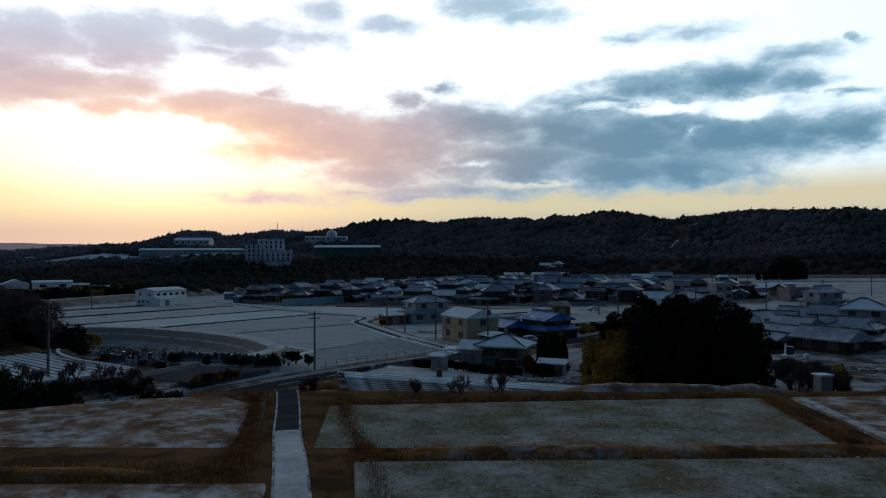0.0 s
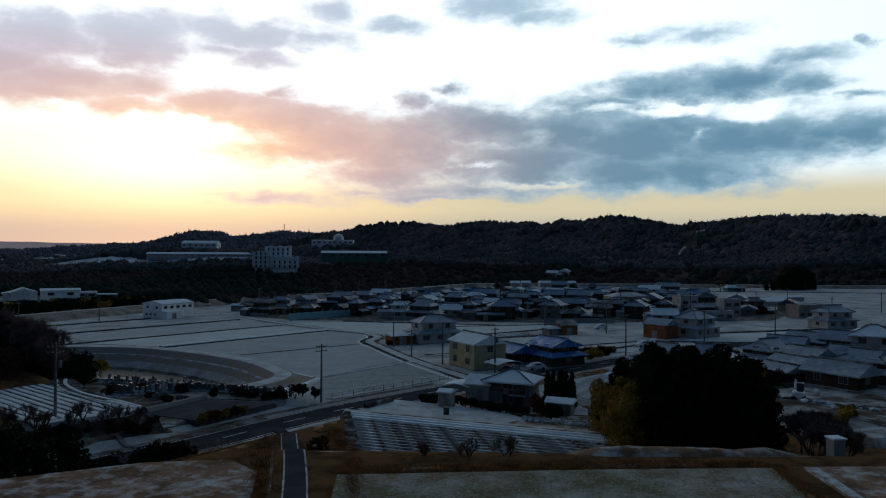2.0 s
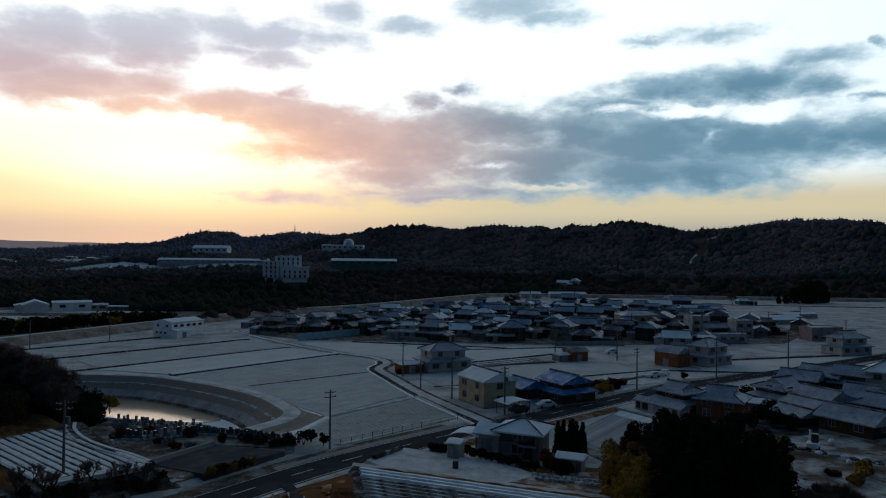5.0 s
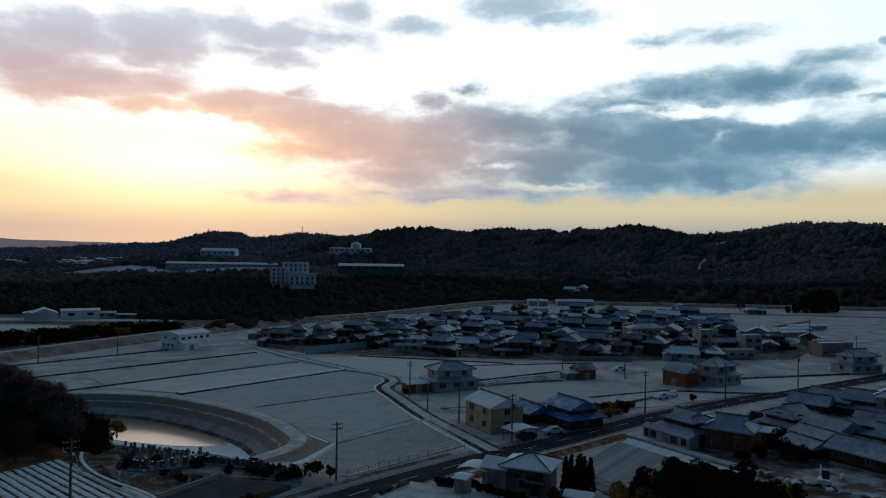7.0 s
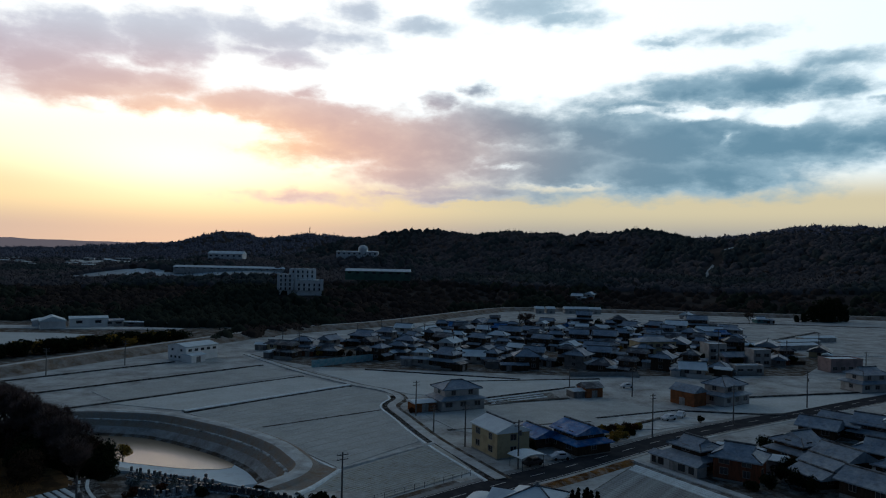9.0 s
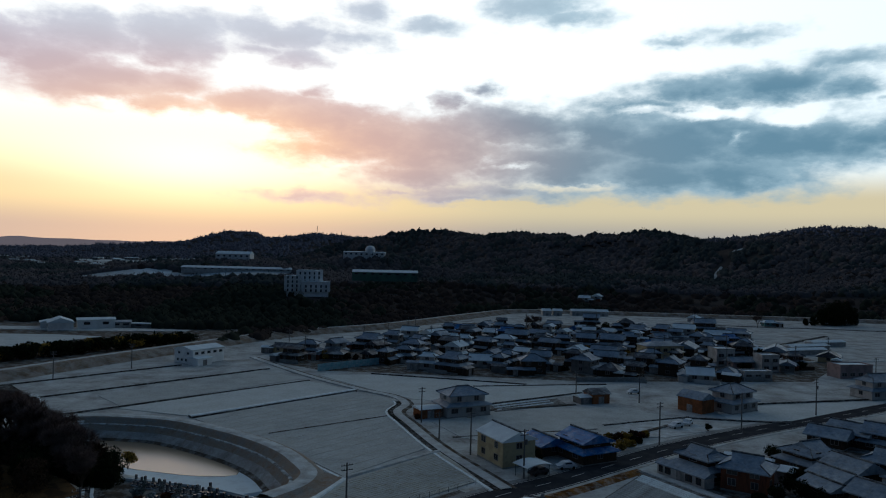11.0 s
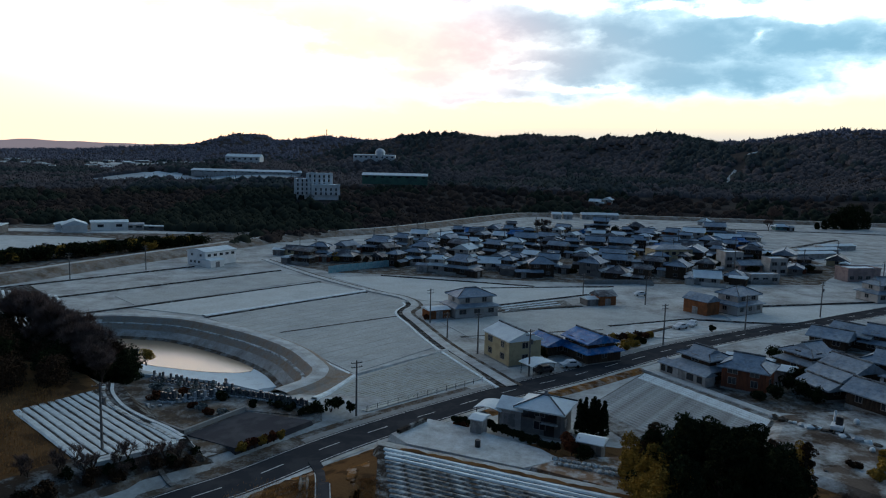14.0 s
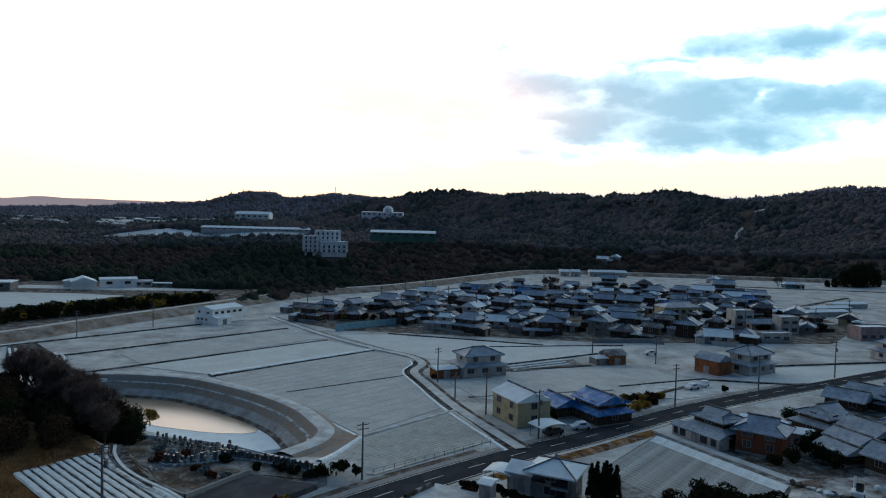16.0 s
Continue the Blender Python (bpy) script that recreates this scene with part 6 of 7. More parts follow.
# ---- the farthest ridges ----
# The strip emits a faint lilac glow that stands in for hazy air.
HAZE_GLOW = bpy.data.materials.new("glowing_lilac_haze")
HAZE_GLOW.use_nodes = True
hz = HAZE_GLOW.node_tree.nodes["Principled BSDF"]
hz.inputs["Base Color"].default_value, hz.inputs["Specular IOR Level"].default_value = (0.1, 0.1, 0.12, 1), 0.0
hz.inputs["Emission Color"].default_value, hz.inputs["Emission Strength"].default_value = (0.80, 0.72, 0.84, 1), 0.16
verts = []
for i in range(121):
    a = radians(-46 + 92 * i / 120)
    e = 0.50 + 0.30 * noise.noise((i * 0.09, 2.0, 0)) + 0.16 * noise.noise((i * 0.31, 5.0, 0)) + 0.35 * smooth01(i, 18, 34)
    for h in (-60, 40 + 4700 * math.tan(radians(e))):
        verts.append((4700 * math.sin(a), 4700 * math.cos(a), h))
tagged(raw("backdrop", verts, [(2 * i, 2 * i + 2, 2 * i + 3, 2 * i + 1) for i in range(120)], HAZE_GLOW, smooth=True), "backdrop of horizon ridges glowing pale lilac for haze", "backdrop", kind="structure")

# ---- far buildings ----
flats = new("apartment_block")
flats.matrix_basis = pose(-123, 480, 12.0, 0, 0, 14)
tagged(flats, "stepped white apartment block with dark vertical bays above the river", "apartment block")
for x0, x1, z0, zt, y0 in ((-4, 13, -3, 8.6, 0), (-8, 8, -3, 16.0, 7), (-16, -7, -3, 12.2, 5)):
    part("wall", boxes((x0, y0 + 0.5, z0, x1, y0 + 9, zt)), WHITEWALL, flats)
    part("roof", boxes((x0 - 0.2, y0 + 0.1, zt, x1 + 0.2, y0 + 9.3, zt + 0.5)), ROOF_WHITE, flats)
    n = int((x1 - x0) / 3.0)
    wide = (x1 - x0) / n
    for i in range(n + 1):
        xm = x0 + wide * i
        part("fin_wall", boxes((xm - 0.98, y0 - 0.9, max(z0, 2.0), xm + 0.98, y0 + 0.5, zt + (0.9 if i % 2 else 0.4)), bevel=0.05), WHITEWALL, flats)
    for i in range(n):
        xm = x0 + wide * (i + 0.5)
        for zz in np.arange(1.6, zt - 1.6, 2.9):
            part("window", boxes((xm - 0.5, y0 + 0.44, zz, xm + 0.5, y0 + 0.5, zz + 2.0)), GLASS, flats)
            part("balcony", boxes((xm - 0.6, y0 - 0.3, zz - 0.35, xm + 0.6, y0 + 0.44, zz + 0.2)), WHITEWALL, flats)


def far_hall(x, y, z, rot, w, d, h, wall, roof, label, name="factory_hall", rise=0.8):
    root = new(name)
    root.matrix_basis = pose(x, y, z, 0, 0, rot)
    tagged(root, label, name.replace("_", " "))
    part("wall", boxes((-w / 2, -d / 2, -4, w / 2, d / 2, h)), wall, root)
    bm, r, zt = roof_mesh("gable", w / 2 + 0.4, d / 2 + 0.4, h, rise, 0.3)
    part("roof", bm, roof, root)
    n = max(2, int(w / 7))
    for i in range(n):
        xm = -w / 2 + w * (i + 0.5) / n
        part("window", boxes((xm - 1.4, -d / 2 - 0.08, h * 0.45, xm + 1.4, -d / 2, h * 0.75)), GLASS, root)
    return root


far_hall(-95, 642, 20.5, 6, 58, 18, 4.0, GREENROOF, ROOF_WHITE, "long green sheet-metal hall with a pale roof in the woods", rise=2.0)
far_hall(-258, 716, 20.5, 4, 112, 14, 2.4, PLASTER, ROOF_WHITE, "long low grey hall with a frosted roof", rise=1.8)
far_hall(-331, 905, 30, 4, 44, 20, 6.5, WHITEWALL, ROOF_WHITE, "white hall on a wooded rise", rise=3.5)
dome = far_hall(-178, 1000, 36, 4, 58, 20, 7.0, WHITEWALL, ROOF_WHITE, "white hilltop building with a rounded tower", "hilltop_building")
bm = bmesh.new()
tube(bm, [(8, -4, 4), (8, -4, 12), (8, -4, 15), (8, -4, 16.3)], [7, 7, 5, 1.5], 14)
part("tower", bm, WHITEWALL, dome)
far_hall(-211, 340, 0, -55, 13, 11, 4.0, WHITEWALL, ROOF_WHITE, "white workshop with a frosted roof across the river", "workshop", 2.2)
far_hall(-199, 351, 0, 33, 17, 9, 4.6, WHITEWALL, ROOF_WHITE, "grey workshop with a frosted roof across the river", "workshop")
far_hall(-176, 360, 0, 4, 34, 4, 2.2, GREYWALL, ROOF_WHITE, "long low shed with a frosted roof across the river", "long_shed", 0.3)
far_hall(-250, 322, 0, 20, 26, 12, 4.2, GREYWALL, ROOF_WHITE, "low grey shed with a frosted roof across the river", "long_shed", 0.5)
for i in range(34):
    yy = random.uniform(1050, 1750)
    xx = -yy * random.uniform(0.46, 0.82)
    far_hall(xx, yy, ground_z(xx, yy), random.uniform(-20, 20), random.uniform(8, 22), 11, random.uniform(3.5, 6.5), random.choice((PLASTER, GREYWALL)), ROOF_WHITE, "pale hall in a distant town", "distant_hall")
far_hall(-221, 346, 0, -55, 8, 7, 3.2, WHITEWALL, ROOF_WHITE, "small white workshop office across the river", "workshop")
far_hall(-189, 357, 0, 30, 9, 6, 3.0, PLASTER, TILE_GREY, "low pale store beside the workshops", "workshop")
for fx, fy, fw in ((62, 519, 8), (71, 521, 9), (80, 520, 8), (40, 514, 6), (48, 516, 6)):
    shed(fx, fy, 6, fw, 7, 3.4, PLASTER, ROOF_WHITE, "small pale building below the levee", name="far_house", rise=1.4, group="houses below the levee")
mast = new("radio_mast")
mast.matrix_basis = pose(-742, 3000, ground_z(-742, 3000), 0, 0, 0)
tagged(mast, "tall lattice mast on the far ridge", "mast")
for k in range(3):
    bm = bmesh.new()
    c, s = math.cos(k * 2.094), math.sin(k * 2.094)
    tube(bm, [(3.2 * c, 3.2 * s, -8), (0.8 * c, 0.8 * s, 42)], [0.7, 0.5], 5)
    part("leg", bm, STEEL, mast)
for zz in (6, 16, 25, 33, 40):
    part("brace", boxes((-2.6 + zz * 0.04, -0.4, zz, 2.6 - zz * 0.04, 0.4, zz + 0.7)), STEEL, mast)
part("platform", boxes((-2.4, -2.4, 33, 2.4, 2.4, 34.2)), STEEL, mast)


# ---- poles, fences, small things ----
def utility_pole(x, y, h=9.4, turn=35, z=None, arms=2, box_on=False):
    root = new("utility_pole")
    root.matrix_basis = pose(x, y, ground_z(x, y) if z is None else z, 0, 0, turn)
    tagged(root, "tall concrete utility pole with steel crossarms", "utility pole", "utility poles")
    bm = bmesh.new()
    tube(bm, [(0, 0, -0.8), (0, 0, h)], [0.19, 0.12], 8)
    part("shaft", bm, POLE, root)
    for k in range(arms):
        arm = part("crossarm", boxes((-0.95, -0.05, h - 0.45 - 0.7 * k, 0.95, 0.05, h - 0.35 - 0.7 * k)), STEEL, root)
        for sx in (-0.85, -0.4, 0.4, 0.85):
            bm = bmesh.new()
            tube(bm, [(sx, 0, h - 0.35 - 0.7 * k), (sx, 0, h - 0.15 - 0.7 * k)], [0.05, 0.035], 6)
            part("insulator", bm, PLASTER, arm)
    if box_on:
        bm = bmesh.new()
        tube(bm, [(0.42, 0, h - 2.9), (0.42, 0, h - 2.0)], [0.26, 0.26], 10)
        part("transformer", bm, POLE, root)
    return root


for px, py, hh, bx in ((-21.5, 110.3, 9.0, False), (-3.7, 149.8, 8.8, False), (-16.4, 176.2, 8.6, False), (6.5, 135.2, 9.2, True), (37.6, 163.4, 9.6, False), (60.4, 178.4, 9.6, False), (88, 201.6, 10, True), (-11, 161.5, 6.0, False), (24.6, 207.5, 9.0, False),
                       (42.8, 210, 8.5, False), (-49.2, 86.2, 9.0, True), (-47, 330, 10, False), (-40, 350, 10, False), (-37, 356, 10, False), (-82, 290, 9, False), (20, 395, 10, False), (60, 410, 10, False), (120, 430, 10, False)):
    utility_pole(px, py, hh, 35, box_on=bx)
for i in range(14):
    xx, yy = -70 + 14.5 * i, 270 + 9 * ((i * 5) % 9)
    utility_pole(xx, yy, 9.0, 20 + 10 * (i % 5))
for px, py in ((-134, 214), (-121, 237), (88, 360), (150, 330), (175, 300), (135, 262)):
    utility_pole(px, py, 8.5, 10)

rail = new("roadside_fence")
tagged(rail, "low wire fence on thin posts between paddy and road", "fence")
fl = resample([(-20.2, 112.4), (-11.4, 121.4), (-2.2, 130.6)], 1.9)
me_post = bpy.data.meshes.new("post")
bm = bmesh.new()
tube(bm, [(0, 0, -0.2), (0, 0, 0.9)], [0.04, 0.035], 6)
bm.to_mesh(me_post)
bm.free()
me_post.materials.append(STEEL)
for x, y in fl:
    shared("post", me_post, rail, pose(x, y, 0.1))
for zz in (0.45, 0.82):
    bm = bmesh.new()
    tube(bm, [(x, y, 0.1 + zz) for x, y in fl], [0.015] * len(fl), 4)
    part("wire", bm, STEEL, rail)


def wall_run(a, b, w, h, mat, label, z=None, name="low_wall"):
    return tagged(ribbon(name, resample([a, b], 2.0), w, h, mat, skirt=h + 0.3, base=z), label, "wall", kind="structure")


wall_run((-13.6, 101.8), (-10.2, 107.2), 0.5, 0.55, FURROW, "dark low retaining wall at the snowy yard", 0.95)
wall_run((-50.2, 101), (-43.8, 97.4), 0.4, 0.5, CONCRETE, "low concrete edge of the garden plot", 1.0)
wall_run((-43.8, 97.4), (-38.6, 107.8), 0.4, 0.5, CONCRETE, "low concrete edge of the garden plot", 1.0)
wall_run((-62.8, 121.6), (-48, 119.6), 0.3, 0.4, RIDGE_SNOW, "frosted stone edge of the shrub rows", 1.0)
wall_run((-46, 119), (-27, 110.6), 0.3, 0.4, RIDGE_SNOW, "frosted stone edge of the shrub rows", 1.0)

cabinet = new("concrete_pillar")
cabinet.matrix_basis = pose(32.2, 63.2, 5.2, 0, 0, 8)
tagged(cabinet, "pale square concrete pillar with a flat cap in the field corner", "pillar")
part("shaft", boxes((-0.55, -0.55, -1.5, 0.55, 0.55, 1.9), bevel=0.04), CONCRETE, cabinet)
part("cap", boxes((-0.65, -0.65, 1.9, 0.65, 0.65, 2.05), bevel=0.03), ROOF_WHITE, cabinet)
stump = new("garden_incinerator")
stump.matrix_basis = pose(-2.0, 98.6, 0.95)
tagged(stump, "dark drum standing in the snowy yard", "drum")
bm = bmesh.new()
tube(bm, [(0, 0, 0), (0, 0, 0.1), (0, 0, 0.95), (0, 0, 1.0)], [0.42, 0.4, 0.4, 0.34], 12)
part("drum", bm, STEEL, stump)


def car(x, y, turn, mat, label, z=None, truck=False):
    root = new("car" if not truck else "small_truck")
    root.matrix_basis = pose(x, y, ground_z(x, y) + 0.1 if z is None else z, 0, 0, turn)
    tagged(root, label, "car" if not truck else "truck", "parked vehicles")
    sect = [(-2.0, 0.35), (-2.05, 0.8), (-1.3, 0.95), (-0.6, 1.45), (0.9, 1.5), (1.75, 1.0), (2.0, 0.85), (2.0, 0.35)]
    if truck:
        sect = [(-1.7, 0.4), (-1.7, 0.9), (-1.5, 1.75), (-0.6, 1.8), (-0.5, 0.8), (1.7, 0.8), (1.7, 0.4)]
    n = len(sect)
    vs = [(px, s * (0.8 if pz < 1.2 else 0.66), pz) for s in (-1, 1) for px, pz in sect]
    fs = [tuple(range(n))[::-1], tuple(range(n, 2 * n))] + [(i, (i + 1) % n, n + (i + 1) % n, n + i) for i in range(n)]
    raw("body", vs, fs, mat, root)
    for s in (-1, 1):
        part("side_window", boxes((-0.5 if not truck else -1.4, s * 0.76 - 0.02, 1.0, 0.9 if not truck else -0.75, s * 0.76 + 0.02, 1.32)), GLASS, root)
    for wx in (-1.25, 1.25):
        for s in (-1, 1):
            bm = bmesh.new()
            tube(bm, [(wx, s * 0.62, 0.3), (wx, s * 0.82, 0.3)], [0.3, 0.3], 10)
            wh = part("wheel", bm, RUBBER, root)
    return root


car(43.8, 223.4, 20, WHITEPAINT, "white car parked on a field path")
car(45.6, 180.6, 35, WHITEPAINT, "frost-covered white car in the roadside yard")
car(49.4, 184.2, 60, WHITEPAINT, "frost-covered white car in the roadside yard")
car(9.4, 138.0, 36, STEEL, "dark car under the carport roofs")
car(15.0, 142.6, 20, WHITEPAINT, "white car beside the blue-roofed house")


def excavator(x, y, z, turn):
    """A compact digger: two tracks, a turntable, a dark cab and a folded arm."""
    root = new("excavator")
    root.matrix_basis = pose(x, y, z, 0, 0, turn)
    tagged(root, "small white excavator with a dark cab in the snowy yard", "excavator")
    for side in (-0.7, 0.7):
        bm = bmesh.new()
        ring = [(0.95 * math.cos(a) + (0.35 if math.cos(a) > 0 else -0.35), 0.28 * math.sin(a) + 0.28) for a in np.linspace(0, math.tau, 17)[:-1]]
        lo, hi = [bm.verts.new((px, side - 0.2, pz)) for px, pz in ring], [bm.verts.new((px, side + 0.2, pz)) for px, pz in ring]
        bm.faces.new(lo)
        bm.faces.new(hi[::-1])
        for i in range(16):
            bm.faces.new((lo[i], hi[i], hi[(i + 1) % 16], lo[(i + 1) % 16]))
        part("track", bm, RUBBER, root)
    part("turntable", boxes((-1.2, -0.85, 0.5, 1.0, 0.85, 1.15), bevel=0.08), WHITEPAINT, root)
    cab = part("cab", boxes((-0.4, -0.75, 1.15, 0.8, 0.25, 2.45), bevel=0.1), STEEL, root)
    part("windscreen", boxes((0.8, -0.62, 1.4, 0.83, 0.12, 2.3)), GLASS, cab)
    part("side_window", boxes((-0.25, -0.78, 1.5, 0.65, -0.75, 2.3)), GLASS, cab)
    bm = bmesh.new()
    tube(bm, [(0.9, 0.55, 1.0), (1.9, 0.55, 2.6), (2.9, 0.55, 2.3)], [0.16, 0.15, 0.11], 6)
    part("boom", bm, WHITEPAINT, root)
    bm = bmesh.new()
    tube(bm, [(2.85, 0.55, 2.35), (3.2, 0.55, 1.0)], [0.11, 0.09], 6)
    part("arm", bm, WHITEPAINT, root)
    part("bucket", boxes((2.9, 0.2, 0.35, 3.45, 0.9, 0.95), bevel=0.12), STEEL, root)
    return root


excavator(52.1, 112.0, 0.92, 60)
for bx, by, br in ((56.8, 115.8, 0.5), (53.6, 104.6, 0.4)):
    bm = bmesh.new()
    bmesh.ops.create_icosphere(bm, subdivisions=2, radius=br)
    for vv in bm.verts:
        vv.co *= random.uniform(0.93, 1.06)
        vv.co.z = max(vv.co.z, -br * 0.75)
    bale = part("wrapped_bale", bm, ROOF_WHITE)
    bale.matrix_basis = pose(bx, by, 0.92 + br * 0.72, 0, 0, bx * 20)
    tagged(bale, "round bale under a white sheet in the yard", "bale", "wrapped bales")
car(54.6, 148.6, 20, WHITEPAINT, "white car between dark sheds")


# ---- plants ----
rng = np.random.default_rng(7)


def leaf_cloud(centres, radii, n, size, flat=0.8):
    """Many small leaf blades scattered in overlapping clumps. Returns vertices and faces."""
    pick = rng.integers(0, len(centres), n)
    c, r = np.array(centres)[pick], np.array(radii)[pick]
    d = rng.normal(size=(n, 3))
    d /= np.linalg.norm(d, axis=1)[:, None]
    p = c + d * (r * rng.uniform(0.45, 1.0, n) ** 0.6)[:, None] * np.array((1, 1, flat))
    a = rng.normal(size=(n, 3))
    a /= np.linalg.norm(a, axis=1)[:, None]
    b = np.cross(a, rng.normal(size=(n, 3)))
    b /= np.linalg.norm(b, axis=1)[:, None] + 1e-9
    s = (size * rng.uniform(0.6, 1.4, n))[:, None]
    v = np.stack((p - a * s, p + b * s * 0.5, p + a * s, p - b * s * 0.5), 1).reshape(-1, 3)
    return v.tolist(), np.arange(4 * n).reshape(-1, 4).tolist()


def leafy_tree(name, x, y, h, rad, leaf, label, n=2600, size=0.28, z=None, clumps=16, trunk=0.35, low=0.25, group=""):
    """A trunk with limbs, and a crown of leaf clumps with gaps."""
    root = new(name)
    root.matrix_basis = pose(x, y, ground_z(x, y) if z is None else z, 0, 0, random.uniform(0, 360))
    tagged(root, label, "tree", group)
    bm = bmesh.new()
    tube(bm, [(0, 0, -0.4), (0.1, 0, h * 0.3), (0, 0.1, h * 0.75)], [0.03 * h, 0.022 * h, 0.008 * h], 7)
    cs, rs = [], []
    for i in range(clumps):
        t = (i + random.uniform(0, 0.8)) / clumps
        ang = i * 2.4 + random.uniform(-0.5, 0.5)
        rr = rad * (1 - abs(t - 0.4) * 1.15) * random.uniform(0.4, 0.85)
        c = (rr * math.cos(ang), rr * math.sin(ang), h * (low + (0.93 - low) * t))
        cs.append(c)
        rs.append(rad * random.uniform(0.28, 0.5))
        if i % 3 == 0:
            tube(bm, [(0, 0, c[2] * 0.7), (c[0] * 0.9, c[1] * 0.9, c[2])], [0.012 * h, 0.004 * h], 4)
    part("trunk", bm, BARK, root)
    v, f = leaf_cloud(cs, rs, n, size)
    raw("crown", v, f, leaf, root)
    return root


def bare_mesh(seed, h, spread=0.62, depth=5):
    r = random.Random(seed)
    bm, tips = bmesh.new(), []

    def grow(p, d, ln, rad, k):
        q = p + d * ln
        tube(bm, [p, p + d * ln * 0.5 + Vector((r.uniform(-1, 1), r.uniform(-1, 1), 0)) * ln * 0.06, q], [rad, rad * 0.85, rad * 0.65], 5 if k < 2 else 3, cap=False)
        if k >= depth:
            tips.append((q, d))
            return
        for i in range(3 if k > 0 else 4):
            nd = (d + Vector((r.uniform(-1, 1), r.uniform(-1, 1), r.uniform(-0.15, 0.7))) * spread).normalized()
            grow(p + d * ln * r.uniform(0.6, 1.0), nd, ln * r.uniform(0.62, 0.82), max(rad * 0.58, 0.018), k + 1)

    grow(Vector((0, 0, -0.4)), Vector((0, 0, 1)), h * 0.27, h * 0.024, 0)
    me = bpy.data.meshes.new("trunk")
    bm.to_mesh(me)
    bm.free()
    me.materials.append(BARK)
    # the spray of fine twigs round the branch ends
    vs, fs = [], []
    for q, d in tips:
        for _ in range(6 if depth > 5 else 4):
            e = (d * 0.6 + Vector((r.uniform(-1, 1), r.uniform(-1, 1), r.uniform(-0.3, 1)))).normalized() * r.uniform(0.06, 0.13) * h
            p = q - d * r.uniform(0, 0.5)
            w = e.cross(Vector((r.uniform(-1, 1), r.uniform(-1, 1), r.uniform(-1, 1)))).normalized() * 0.02
            k = len(vs)
            vs += [p - w, p + w, p + e]
            fs.append((k, k + 1, k + 2))
    tw = bpy.data.meshes.new("crown")
    tw.from_pydata([v[:] for v in vs], [], fs)
    tw.materials.append(TWIG)
    return me, tw


BARE = [bare_mesh(s, 9.0, 0.62, 6) for s in (3, 8, 21)]
BARE_SMALL = [bare_mesh(s, 4.2, 0.75, 4) for s in (5, 12)]


def bare_tree(x, y, scale, kind, label, group, z=None, name="bare_tree"):
    root = new(name)
    root.matrix_basis = pose(x, y, ground_z(x, y) if z is None else z, 0, 0, random.uniform(0, 360))
    tagged(root, label, "tree", group)
    for nm, me in zip(("trunk", "crown"), kind):
        shared(nm, me, root, Matrix.Diagonal((scale, scale, scale, 1)))
    return root


# dark grove beside the terraces, yellow bamboo on its flank
for i in range(17):
    gx, gy = 19.8 + (i % 6) * 2.65 + random.uniform(-1, 1), 74.5 + (i // 6) * 5.5 + max(0, i % 6 - 3) * 3.0 + random.uniform(-1.5, 1.5)
    hh = 11.4 - 0.085 * (gx - 25.0) ** 2 * (0.45 if gx < 25 else 0.55) + random.uniform(-0.7, 0.7)
    leafy_tree("evergreen_tree", gx, gy, hh, 2.7, LEAF_DARK, "dense dark evergreen tree of the grove", n=9000, size=0.17, low=0.0, group="grove trees", clumps=26)
for i in range(16):
    leafy_tree("bamboo_clump", 16.2 + (i * 1.3) % 4.6, 73 + i * 1.15, random.uniform(5.4, 8.4), 2.0, LEAF_BAMBOO, "yellowing feathery bamboo clump at the grove's edge", n=4200, size=0.13, low=0.1, group="bamboo clumps", clumps=26)
for i in range(13):
    leafy_tree("bamboo_clump", 19 + 1.45 * i + random.uniform(-0.8, 0.8), 86 + random.uniform(-2, 2), random.uniform(8.8, 10.9), 1.5, LEAF_BAMBOO if i % 3 else LEAF_BROWN, "olive bamboo rising at the back of the grove", n=2600, size=0.14, low=0.35, group="bamboo clumps")
for i in range(6):
    bare_tree(33.6 + i * 1.1, 69 + (i * 37 % 11), random.uniform(0.55, 0.8), BARE[i % 3], "leafless tree at the grove's end", "bare trees")
# wood on the knoll
for i in range(24):
    t = i / 24
    wx, wy = -114 + 42 * ((i * 0.618) % 1), 106 + 34 * t + random.uniform(-2, 2)
    if ground_z(wx, wy) < 0.2 and wy > 124:
        wx -= 16
    leafy_tree("evergreen_tree", wx, wy, random.uniform(2.6, 4.4), 3.6, LEAF_BROWN if i % 2 else LEAF_DARK, "dark brownish tree in the wood", n=5200, size=0.18, low=0.0, group="wood trees", clumps=22)
for i in range(16):
    ux, uy = -92 + 26 * ((i * 0.618) % 1), 103 + i * 1.7
    if ground_z(ux, uy) < -0.1:
        ux -= 14
    leafy_tree("undergrowth_bush", ux, uy, random.uniform(3.0, 5.5), 3.2, LEAF_BROWN if i % 2 else LEAF_DARK, "dark brown undergrowth at the wood's edge", n=3600, size=0.16, low=0.0, group="undergrowth")
